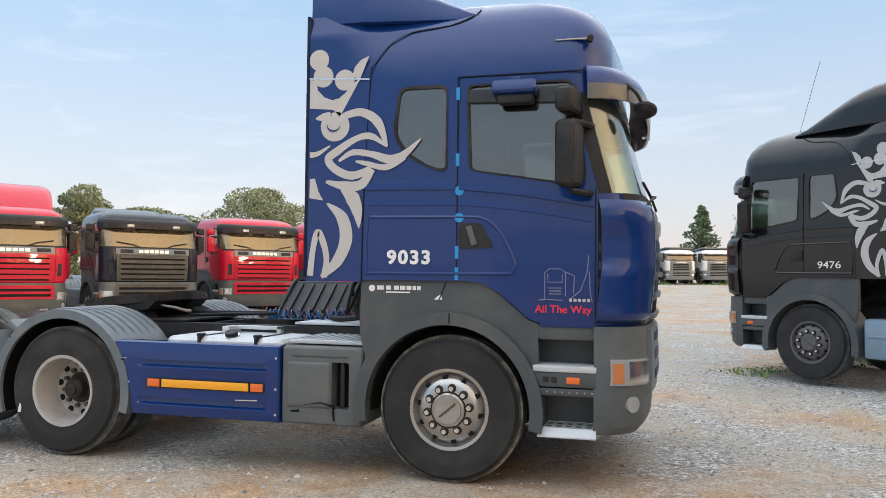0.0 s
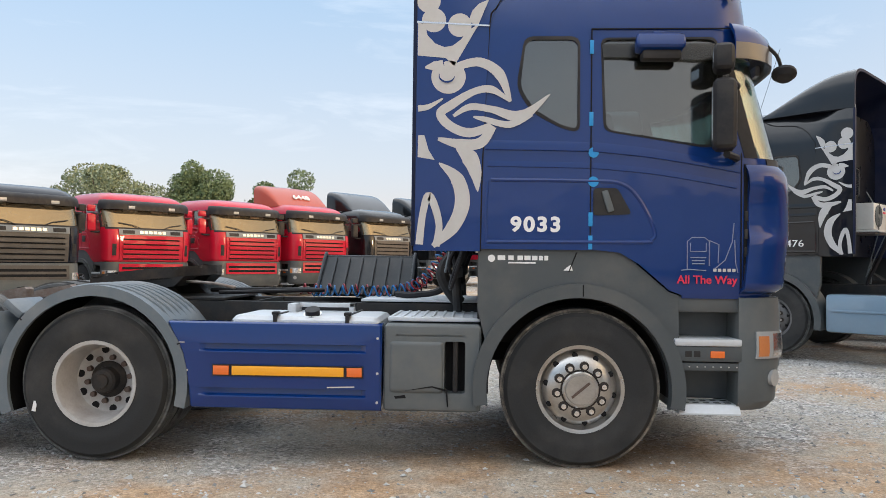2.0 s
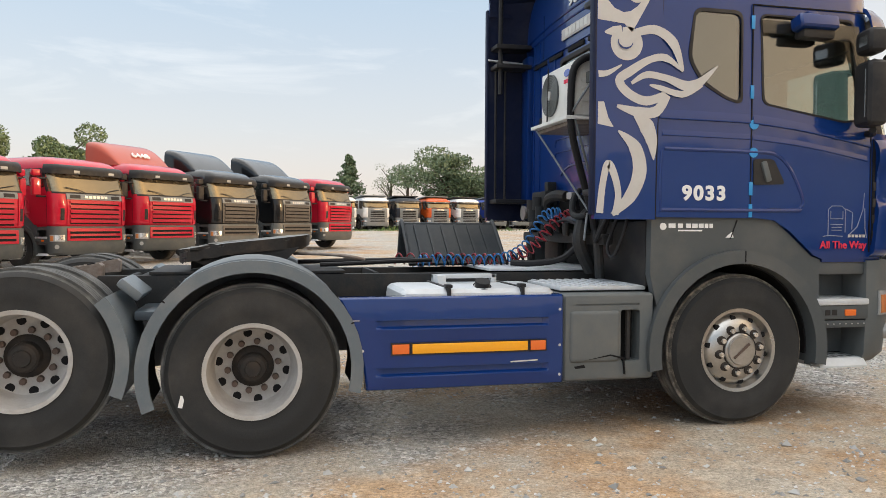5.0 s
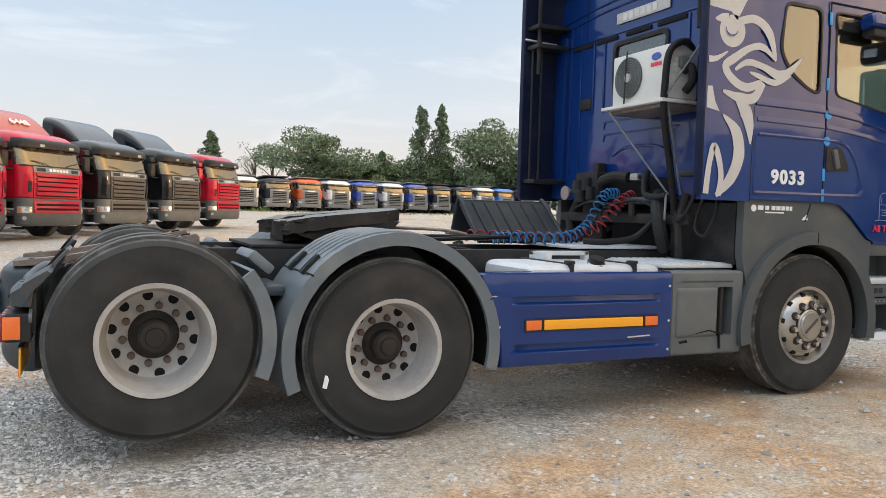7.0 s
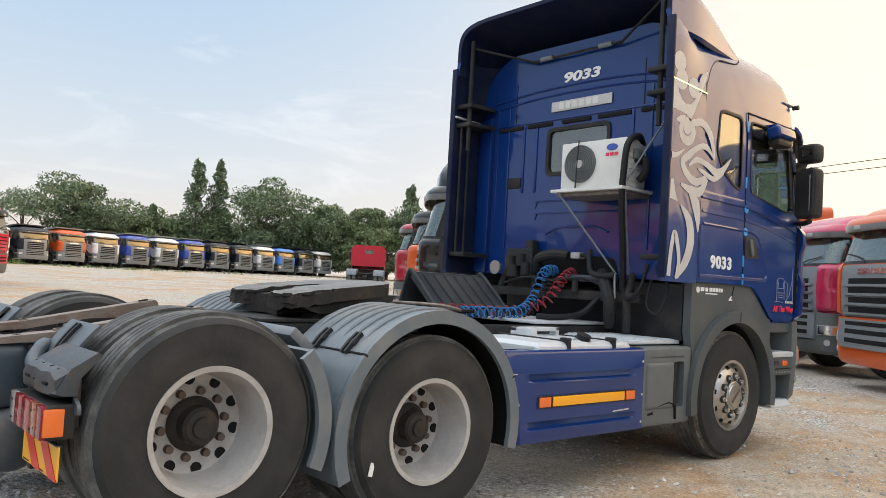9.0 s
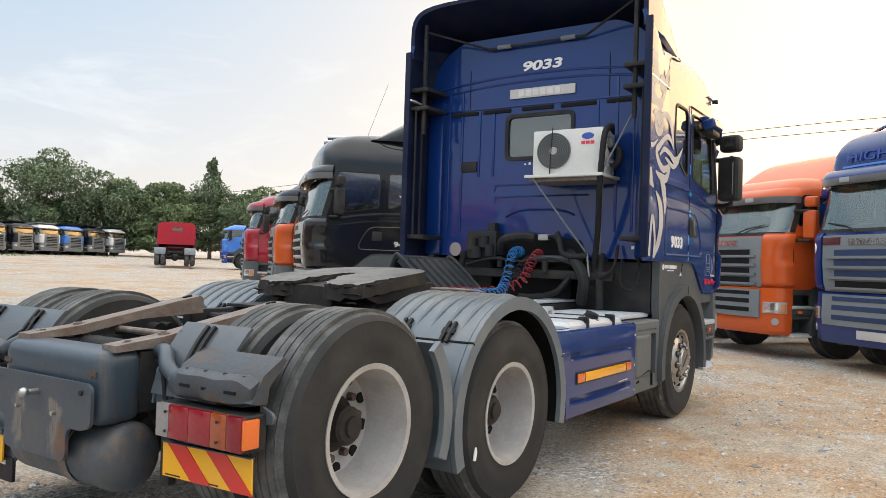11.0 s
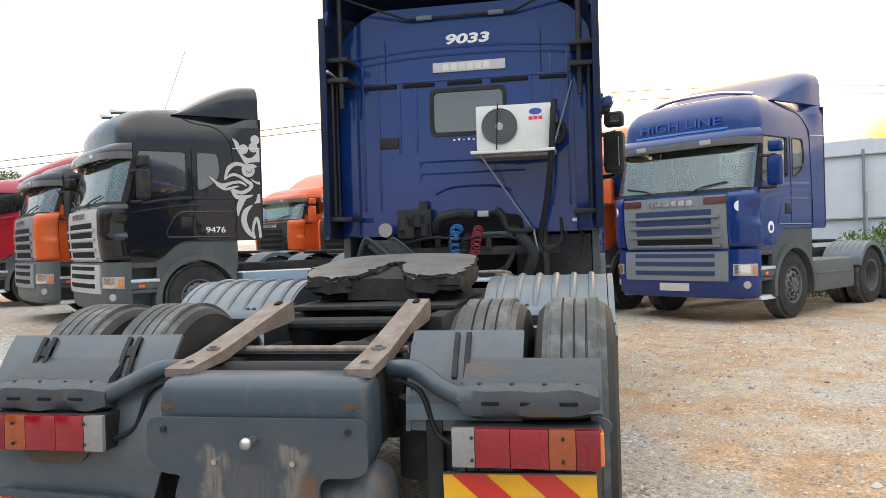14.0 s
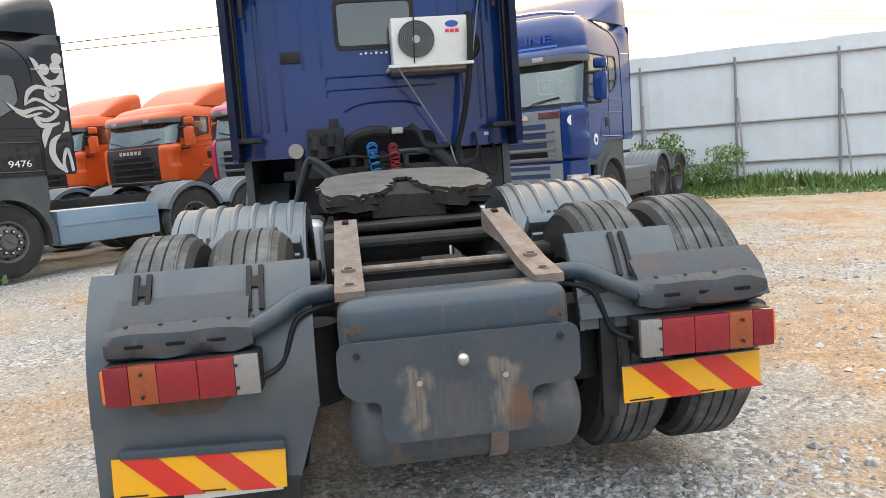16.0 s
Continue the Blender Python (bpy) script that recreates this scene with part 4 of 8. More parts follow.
def build_cab(parent, colour, roof="high", sleeper=True, screen="windscreen", seats=True):
    """Hollow cab with window openings, doors, glass and trim."""
    lv = HIGH if roof == "high" else LOW
    top = 2.76 if roof == "high" else 2.55
    cab = Cab(lv)
    zs = [q[0] for q in lv]
    zs = sorted({*zs, 1.3, 1.7, 2.2, 2.45})
    bm = cab.loft(bmesh.new(), zs)
    body = part("cab", bm, colour, parent)
    inner = Cab([(q[0], q[1] - 0.06, q[2] - 0.05) for q in lv], back=-0.64)
    boolean(body, temp(inner.loft(bmesh.new(), [z for z in zs if 1.25 < z < lv[-3][0]])))
    boolean(body, temp(prism(bmesh.new(), [(-1.2, 0.9), (-1.2, 1.385), (0.12, 1.385), (0.26, 1.37), (0.38, 1.30), (0.58, 1.13), (0.66, 1.10), (0.66, 0.9)], -2, 2)))
    ws0, ws1 = (1.99, 2.65) if roof == "high" else (1.97, 2.50)
    boolean(body, temp(cab.patch(bmesh.new(), -1.80, 1.80, ws0, ws1, 0.05, 0.25)))
    door = round_poly([(0.14, top), (0.86, top - 0.0), (0.955, 2.09), (0.80, 2.07), (0.165, 2.17)], 0.05)
    cut = bmesh.new()
    for s in (-1, 1):
        cab.side(cut, door, s, 0.1, 0.3)
    boolean(body, temp(cut))
    if sleeper:
        cut = bmesh.new()
        for s in (-1, 1):
            cab.side(cut, sleeper_window(top, 2.20), s, 0.1, 0.3)
        boolean(body, temp(cut))
    boolean(body, temp(box(bmesh.new(), (-0.9, -0.39, 2.30), (-0.5, 0.29, 2.71 if roof == "high" else 2.55), 0.05)))
    body.data.materials.append(M["cream"])
    for p in body.data.polygons:
        x, y, z = p.center
        w_, f_ = float(np.interp(z, cab.z, cab.w)), float(np.interp(z, cab.z, cab.xf))
        if p.normal.dot(p.center - Vector((0.25, 0, 2.2))) < 0 and z > 1.30 and z < lv[-1][0] - 0.02 and -0.672 < x < f_ - 0.05 - 0.34 * max(0.0, abs(y) / w_ - 0.6) and abs(y) < w_ - 0.025:
            p.material_index = 1
    body.data.shade_smooth()
    body.data.set_sharp_from_angle(angle=radians(35))
    g = part("windscreen", cab.patch(bmesh.new(), -1.81, 1.81, ws0 - 0.01, ws1 + 0.01, -0.012, 0.008, nu=26), screen, body)
    g.visible_shadow = False
    for s in (-1, 1):
        part("pillar_trim", cab.patch(bmesh.new(), s * 1.80, s * 1.985, ws0, ws1 + 0.03, 0.005, 0.02, nu=5), "blackpl", body)
    part("windscreen_seal", cab.patch(bmesh.new(), -1.66, 1.66, ws0 - 0.05, ws0, 0.006, 0.02, nz=2), "blackpl", body)
    rear = part("rear_window", box(bmesh.new(), (-0.695, -0.38, 2.31), (-0.688, 0.28, 2.70 if roof == "high" else 2.54)), "glass", body)
    rear.visible_shadow = False
    for s in (-1, 1):
        w = part("door_window", cab.side(bmesh.new(), door, s, -0.02, 0.006), "glass", body)
        w.visible_shadow = False
        part("window_seal", ring_side(cab, bmesh.new(), door, s, 0.018, 0.005, 0.02), "blackpl", body)
        if sleeper:
            p = sleeper_window(top, 2.20)
            w = part("sleeper_window", cab.side(bmesh.new(), p, s, -0.006, 0.006), "glass", body)
            w.visible_shadow = False
            part("window_seal", ring_side(cab, bmesh.new(), p, s, 0.024, 0.007, 0.02), "blackpl", body)
            part("curtain", cab.side(bmesh.new(), p, s, -0.06, 0.006), "curtain", body)
    if seats:
        for y in (-0.62, 0.62):
            sb = bmesh.new()
            box(sb, (0.15, y - 0.25, 1.42), (0.68, y + 0.25, 1.70), 0.06)
            box(sb, (0.13, y - 0.24, 1.65), (0.32, y + 0.24, 2.36), 0.06, tilt("Y", -8))
            box(sb, (0.13, y - 0.14, 2.34), (0.24, y + 0.14, 2.60), 0.05, tilt("Y", -6), seg=3)
            part("seat", sb, "seat", body)
        d = bmesh.new()
        box(d, (0.85, -1.12, 1.45), (1.22, 1.12, 1.98), 0.08)
        part("dashboard", d, "blackpl", body)
        sw = bmesh.new()
        tube(sw, [Vector((0.72, 0.62, 1.98)) + tilt("Y", 30) @ Vector((0.22 * math.cos(a), 0.22 * math.sin(a), 0)) for a in np.linspace(0, 2 * math.pi, 25)], 0.016)
        part("steering_wheel", sw, "blackpl", body)
        part("bunk_wall", box(bmesh.new(), (-0.60, -1.1, 1.45), (-0.56, 1.1, 2.25)), "cream", body)
    return cab, body


def scooped_corner(cab, s):
    """The rounded corner panel with an air scoop pressed into its rear half."""
    bm = bmesh.new()
    nu, nz, us, zs = 14, 22, np.linspace(1.0, 2.0, 15), np.linspace(1.115, 1.945, 23)
    def off(u, z):
        back = min(1.0, max(0.0, (u - 1.25) / 0.5))
        scoop = min(1.0, max(0.0, (z - 1.475) / 0.03)) * min(1.0, max(0.0, (1.80 - z) / 0.10))
        edge = min(1.0, (z - 1.115) / 0.03, (1.945 - z) / 0.06)
        return 0.014 + 0.032 * max(0.0, edge) ** 0.5 - 0.034 * back * back * scoop
    A = [[bm.verts.new(cab.at(z, s * u, off(u, z))) for u in us] for z in zs]
    B = [[bm.verts.new(cab.at(z, s * u, -0.02)) for u in us] for z in zs]
    for j in range(nz):
        for i in range(nu):
            bm.faces.new((A[j][i], A[j][i + 1], A[j + 1][i + 1], A[j + 1][i]))
            bm.faces.new((B[j][i], B[j + 1][i], B[j + 1][i + 1], B[j][i + 1]))
    for i in range(nu):
        bm.faces.new((A[0][i], B[0][i], B[0][i + 1], A[0][i + 1]))
        bm.faces.new((A[nz][i], A[nz][i + 1], B[nz][i + 1], B[nz][i]))
    for j in range(nz):
        bm.faces.new((A[j][0], A[j + 1][0], B[j + 1][0], B[j][0]))
        bm.faces.new((A[j][nu], B[j][nu], B[j + 1][nu], A[j + 1][nu]))
    return bm


def build_front(parent, cab, colour, style, grille_mat, bumper_mat, roof, near=False):
    """Grille, bumper, lamps, visor and mirrors."""
    bump = part("bumper", BUMP.loft(bmesh.new(), [0.36, 0.42, 0.6, 0.75, 0.9, 1.09]), bumper_mat, parent)
    if style == "R":
        g = part("grille", cab.patch(bmesh.new(), -0.98, 0.98, 1.10, 1.90, 0.03, 0.05), grille_mat, parent)
        # slots are dark strips on the grille, their shade put into the colour
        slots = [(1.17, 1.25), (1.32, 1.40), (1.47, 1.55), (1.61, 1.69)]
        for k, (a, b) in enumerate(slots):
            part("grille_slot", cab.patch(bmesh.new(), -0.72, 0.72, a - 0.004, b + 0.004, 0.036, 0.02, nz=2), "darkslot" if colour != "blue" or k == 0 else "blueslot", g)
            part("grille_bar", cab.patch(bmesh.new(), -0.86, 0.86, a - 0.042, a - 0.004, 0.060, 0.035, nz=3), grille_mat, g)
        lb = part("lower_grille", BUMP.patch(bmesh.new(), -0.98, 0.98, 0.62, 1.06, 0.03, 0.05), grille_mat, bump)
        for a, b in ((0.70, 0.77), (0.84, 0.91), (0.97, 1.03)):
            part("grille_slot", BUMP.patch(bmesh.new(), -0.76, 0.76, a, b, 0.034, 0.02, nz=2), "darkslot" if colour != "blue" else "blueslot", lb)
        for s in (-1, 1):
            part("corner_panel", scooped_corner(cab, s), colour, parent, smooth=50)
            part("corner_vent", cab.patch(bmesh.new(), s * 1.05, s * 1.4, 1.2, 1.5, 0.024, 0.02), "blackpl", parent)
        for k in range(6):
            part("badge_bar", cab.patch(bmesh.new(), -0.42 + k * 0.144, -0.31 + k * 0.144, 1.765, 1.845, 0.045, 0.02, nu=2, nz=1), "chrome", g)
    else:
        g = part("grille", cab.patch(bmesh.new(), -0.96, 0.96, 1.12, 1.92, 0.02, 0.04), grille_mat, parent)
        # uncut slots again: dark strips whose colour holds the shade
        for k in range(5):
            a = 1.14 + k * 0.125
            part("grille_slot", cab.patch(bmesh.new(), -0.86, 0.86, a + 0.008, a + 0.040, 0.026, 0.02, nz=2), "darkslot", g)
            part("grille_bar", cab.patch(bmesh.new(), -0.88, 0.88, a + 0.045, a + 0.112, 0.05, 0.04, nz=2), grille_mat, g)
        part("grille_top", cab.patch(bmesh.new(), -0.98, 0.98, 1.78, 1.93, 0.03, 0.03, nz=3), "grille", g)
        for k in range(6):
            part("badge_bar", cab.patch(bmesh.new(), -0.40 + k * 0.138, -0.295 + k * 0.138, 1.82, 1.89, 0.036, 0.02, nu=2, nz=1), "chrome", g)
        for s in (-1, 1):
            part("badge_slot", cab.patch(bmesh.new(), s * 0.55, s * 0.88, 1.81, 1.90, 0.034, 0.02, nz=2), "blackpl", g)
            part("corner_panel", cab.patch(bmesh.new(), s * 1.02, s * 1.98, 1.14, 1.92, 0.02, 0.04), colour, parent)
            part("corner_vent", cab.patch(bmesh.new(), s * 1.1, s * 1.3, 1.25, 1.55, 0.024, 0.02), "blackpl", parent)
        part("bumper_grille", BUMP.patch(bmesh.new(), -0.98, 0.98, 0.72, 1.04, 0.02, 0.04), grille_mat, bump)
        for a in (0.78, 0.90):
            part("grille_slot", BUMP.patch(bmesh.new(), -0.9, 0.9, a, a + 0.06, 0.026, 0.02, nz=2), "darkslot", bump)
    for s in (-1, 1):
        lamp = part("headlamp", BUMP.patch(bmesh.new(), s * 1.10, s * 1.87, 0.70, 0.875, 0.012, 0.03), "clearlens", bump)
        part("indicator", BUMP.patch(bmesh.new(), s * 1.68, s * 1.84, 0.715, 0.845, 0.017, 0.02), "lampamber", lamp)
        part("reflector", BUMP.patch(bmesh.new(), s * 1.15, s * 1.60, 0.715, 0.86, 0.016, 0.02), "chrome", lamp)
        fx = BUMP.at(0.57, s * 1.5)
        nrm = Vector((0.7, s * 0.7, 0))
        part("fog_lamp", cyl(bmesh.new(), fx - nrm * 0.02, fx + nrm * 0.015, 0.055, 16), "clearlens", bump)
        # steps behind the bumper
        st = bmesh.new()
        box(st, (0.60, s * 0.80, 0.40), (1.04, s * 0.98, 1.10), 0.02)
        box(st, (0.60, s * 0.80, 0.99), (1.04, s * 1.19, 1.10), 0.02)
        sb = part("step_well", st, "greyd", parent)
        part("step_plate", box(bmesh.new(), (0.61, s * 0.95, 0.775), (1.04, s * 1.232, 0.822), 0.014), "tank", sb)
        low = part("step_plate", prism(bmesh.new(), [(s * 0.95, 0.395), (s * 1.18, 0.395), (s * 1.225, 0.345), (s * 1.225, 0.335), (s * 0.95, 0.335)], 0.645, 1.035, "x"), "tank", sb)
        for k in range(5 if near and s < 0 else 0):
            for q in range(2):
                part("tread_hole", box(bmesh.new(), (0.69 + k * 0.068, s * (1.0 + 0.09 * q), 0.39), (0.73 + k * 0.068, s * (1.045 + 0.09 * q), 0.3965), 0.002), "greyd", low)
        part("step_panel", box(bmesh.new(), (0.61, s * 1.0, 0.675), (1.04, s * 1.222, 0.775), 0.01), "greyd", sb)
        rail = part("step_rail", box(bmesh.new(), (0.625, s * 1.0, 0.615), (1.035, s * 1.212, 0.668), 0.008), "greyd", sb)
        for k in range(8 if near and s < 0 else 0):
            part("rail_rivet", cyl(bmesh.new(), (0.66 + k * 0.05, s * 1.205, 0.642), (0.66 + k * 0.05, s * 1.2155, 0.642), 0.005, 6), "silver", rail)
        for x in (0.68, 0.735) if near else ():
            part("panel_slot", box(bmesh.new(), (x, s * 1.215, 0.705), (x + 0.042, s * 1.224, 0.745), 0.002), "blackpl", sb)
        part("side_marker", box(bmesh.new(), (0.84, s * 1.21, 0.70), (0.93, s * 1.232, 0.745), 0.006), "amberlens", sb)
    z0 = 2.70 if roof == "high" else 2.50
    prof = [(z0 + 0.17, 0.012), (z0 + 0.155, 0.075), (z0 + 0.10, 0.145), (z0 + 0.03, 0.18), (z0 - 0.075, 0.175), (z0 - 0.075, 0.155), (z0 + 0.02, 0.158), (z0 + 0.08, 0.12), (z0 + 0.125, 0.06), (z0 + 0.13, 0.012)]
    v = bmesh.new()
    rows_ = []
    for u in np.linspace(-1.8, 1.8, 25):
        k = 1 - max(0.0, abs(u) - 0.9) * 0.62
        rows_.append([v.verts.new(Vector((*cab.at(z0, u, o * k)[:2], z))) for z, o in prof])
    for a, b in zip(rows_, rows_[1:]):
        for k in range(len(prof)):
            v.faces.new((a[k], a[(k + 1) % len(prof)], b[(k + 1) % len(prof)], b[k]))
    v.faces.new(rows_[0])
    v.faces.new(rows_[-1][::-1])
    visor = part("sun_visor", v, "blackpl" if style == "4" else [colour, "smoke"], parent)
    for p in visor.data.polygons:
        if style != "4" and (p.center.z < z0 + 0.03 or p.normal.z < -0.2):
            p.material_index = 1
    for y in (-0.55, 0.55):
        part("marker_lamp", box(bmesh.new(), cab.at(z0, y * 1.1, 0.12) + Vector((0, -0.09, -0.045)), cab.at(z0, y * 1.1, 0.19) + Vector((0, 0.09, 0.03)), 0.01), "clearlens", visor)
    for s in (-1, 1):
        tube_b = bmesh.new()
        tube(tube_b, [cab.at(1.94, s * 0.3, 0.03), cab.at(2.03, s * 0.55, 0.02), cab.at(2.09, s * 0.96, 0.016)], 0.011, 6)
        part("wiper", tube_b, "blackpl", parent)
    return bump


def mirrors(parent, s, zt, mat="blackpl"):
    """Wide mirror and main mirror on two arms."""
    for dz in (-0.24, -0.70):
        part("mirror_arm", tube(bmesh.new(), smooth_line([(1.0, s * 1.19, zt + dz), (0.97, s * 1.30, zt + dz - 0.01), (0.88, s * 1.40, zt + dz)], 4), 0.024, 8), "blackpl", parent)
    m1 = part("mirror", box(bmesh.new(), (0.795, s * 1.28, zt - 0.68), (0.94, s * 1.50, zt - 0.235), 0.055, tilt("Z", s * 14), seg=3), mat, parent)
    part("mirror_glass", box(bmesh.new(), (0.793, s * 1.340, zt - 0.618), (0.797, s * 1.440, zt - 0.298), 0.0, tilt("Z", s * 14)), "chrome", m1)
    m2 = part("wide_mirror", box(bmesh.new(), (0.795, s * 1.29, zt - 0.19), (0.925, s * 1.50, zt - 0.02), 0.05, tilt("Z", s * 14), seg=3), mat, parent)
    part("mirror_glass", box(bmesh.new(), (0.793, s * 1.345, zt - 0.137), (0.797, s * 1.445, zt - 0.073), 0.0, tilt("Z", s * 14)), "chrome", m2)
    return m1


def spoiler(parent, colour, base=3.38, top=3.74, back=-1.08, front=0.30, rise_by=1.15, square=1.0):
    """Hollow roof air deflector, open to the rear."""
    bm = bmesh.new()
    rows = []
    for i in range(11):
        t = i / 10
        x = front + (back - front) * t
        h = base - 0.02 + (top - base + 0.02) * (math.sin(t * math.pi / 2) ** rise_by)
        w = 1.05 + 0.14 * min(1, t * 1.4)
        outer, inner = [], []
        for k in range(17):
            a = math.pi * k / 16
            c, s_ = math.cos(a), math.sin(a)
            yy = w * math.copysign(abs(c) ** (0.45 * square), c)
            zz = base - 0.02 + (h - base + 0.02) * abs(s_) ** (0.6 * square)
            outer.append(bm.verts.new((x, yy, zz)))
            inner.append(bm.verts.new((x, yy * 0.965, max(base - 0.03, zz - 0.035))))
        rows.append((outer, inner))
    for (o0, i0), (o1, i1) in zip(rows, rows[1:]):
        for k in range(16):
            bm.faces.new((o0[k], o0[k + 1], o1[k + 1], o1[k]))
            bm.faces.new((i0[k], i1[k], i1[k + 1], i0[k + 1]))
        for k in (0, 16):
            bm.faces.new((o0[k], o1[k], i1[k], i0[k]))
    for o, i_ in (rows[0], rows[-1]):
        for k in range(16):
            bm.faces.new((o[k], o[k + 1], i_[k + 1], i_[k]))
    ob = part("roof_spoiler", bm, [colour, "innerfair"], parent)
    # faces turned inwards and the rear rim take a darker navy
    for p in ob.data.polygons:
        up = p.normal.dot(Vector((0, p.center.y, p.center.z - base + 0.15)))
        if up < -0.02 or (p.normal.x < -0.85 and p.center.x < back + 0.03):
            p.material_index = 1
    return ob


def side_fairing(parent, colour, s, top=3.36):
    """The cab's side extension, curved over into the roof."""
    front = ((1.37, -0.645), (2.0, -0.635), (2.84, -0.60), (2.97, -0.56), (3.11, -0.46), (3.20, -0.30), (3.235, -0.02), (3.31, 0.14), (3.37, 0.18), (3.43, 0.18))
    def front_x(z):
        return float(np.interp(z, [q[0] for q in front], [q[1] for q in front]))
    def out(x, z):
        """How far out the skin lies: square at the rear, on the cab's rounded shoulder ahead."""
        k = min(1.0, max(0.0, (x + 0.95) / 0.45))
        k = k * k * (3 - 2 * k)
        w = float(np.interp(z, [q[0] for q in HIGH], [q[2] for q in HIGH])) + 0.008
        return (1.226 - 0.05 * max(0.0, z - 3.2) / 0.2) * (1 - k) + min(1.226, w) * k
    bm = bmesh.new()
    A, B = [], []
    for z in (1.37, 1.6, 1.9, 2.2, 2.5, 2.7, 2.84, 2.90, 2.97, 3.04, 3.11, 3.155, 3.20, 3.218, 3.235, 3.27, 3.31, 3.34, 3.37, top + 0.05):
        xs = np.linspace(-1.082, front_x(z), 12)
        A.append([bm.verts.new((x, s * out(x, z), z)) for x in xs])
        B.append([bm.verts.new((x, s * (out(x, z) - 0.04), z)) for x in xs])
    n = len(A)
    for j in range(n - 1):
        for i in range(11):
            bm.faces.new((A[j][i], A[j][i + 1], A[j + 1][i + 1], A[j + 1][i]))
            bm.faces.new((B[j][i], B[j + 1][i], B[j + 1][i + 1], B[j][i + 1]))
        bm.faces.new((A[j][0], A[j + 1][0], B[j + 1][0], B[j][0]))
        bm.faces.new((A[j][11], B[j][11], B[j + 1][11], A[j + 1][11]))
    for i in range(11):
        bm.faces.new((A[0][i], B[0][i], B[0][i + 1], A[0][i + 1]))
        bm.faces.new((A[-1][i], A[-1][i + 1], B[-1][i + 1], B[-1][i]))
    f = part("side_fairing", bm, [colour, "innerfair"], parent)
    # faces turned inwards take a darker navy
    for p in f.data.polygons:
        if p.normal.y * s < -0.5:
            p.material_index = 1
    gap = smooth_line([(x, s * (out(x, z) - 0.004), z) for z, x in front[:-1]], 3)
    part("fairing_gap", tube(bmesh.new(), gap, 0.0055, 6), "darkslot", f)
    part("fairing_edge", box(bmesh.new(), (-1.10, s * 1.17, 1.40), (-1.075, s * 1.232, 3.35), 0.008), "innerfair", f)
    part("fairing_seam", prism(bmesh.new(), [(-1.085, 2.872), (-0.60, 2.846), (-0.60, 2.856), (-1.085, 2.884)], s * 1.2, s * 1.2285), "chrome", f)
    return f


def fender_lower(parent, s):
    """Grey wheel arch and panel below the cab."""
    bm = bmesh.new()
    poly = [(-0.60, 0.36), (-0.61, 0.8), (-0.66, 1.0), (-0.655, 1.396), (0.12, 1.396), (0.27, 1.37), (0.38, 1.29), (0.58, 1.12), (0.64, 1.10), (0.66, 0.36), (0.60, 0.36)]
    arc = [(0.60 * math.cos(a), 0.48 + 0.60 * math.sin(a)) for a in np.linspace(radians(-12), radians(192), 26)]
    prism(bm, poly + arc[0:1] + arc[1:], s * 1.13, s * 1.195)
    p = part("wheel_arch_panel", bm, "greyd", parent)
    lip = arc_band(bmesh.new(), 0, 0.48, 0.595, 0.685, -10, 190, s * 0.85, s * 1.245, 30)
    part("wheel_arch", lip, "greyd", p)
    return p


def mudguard(parent, cx, s, a0, a1, ribs=True, mat="fender", r=0.60, cz=0.50):
    """Curved plastic mudguard over the twin tyres, with raised ribs."""
    p = part("mudguard", arc_band(bmesh.new(), cx, cz, r, r + 0.016, a0, a1, s * 0.56, s * 1.20, 26), mat, parent)
    part("mudguard_lip", arc_band(bmesh.new(), cx, cz, r - 0.055, r + 0.018, a0, a1, s * 1.205, s * 1.235, 26), mat, p)
    if cz == 0.462:
        part("mudguard_inner_lip", arc_band(bmesh.new(), cx, cz, r - 0.13, r + 0.010, a0 + 14, a1 - 14, s * 0.548, s * 0.566, 26), mat, p)
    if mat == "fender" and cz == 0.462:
        # added near-black band that puts shade into the gap over the tyre
        part("mudguard_shade_band", arc_band(bmesh.new(), cx, cz, r - 0.008, r - 0.003, a0, a1, s * 0.57, s * 1.204, 22), "darkslot", p)
    if ribs:
        # raised ribs that follow the arch
        lo_a, hi_a = max(min(a0, a1) + 12, 42), min(max(a0, a1) - 12, 132)
        for k in range(6):
            line = []
            for q in np.linspace(lo_a, hi_a, 15):
                line.append((cx + (r + 0.012) * math.cos(radians(q)), s * (0.63 + 0.098 * k), cz + (r + 0.012) * math.sin(radians(q))))
            part("rib", tube(bmesh.new(), line, [0.004, 0.015] + [0.02] * 11 + [0.015, 0.004], 8), mat, p)
    return p


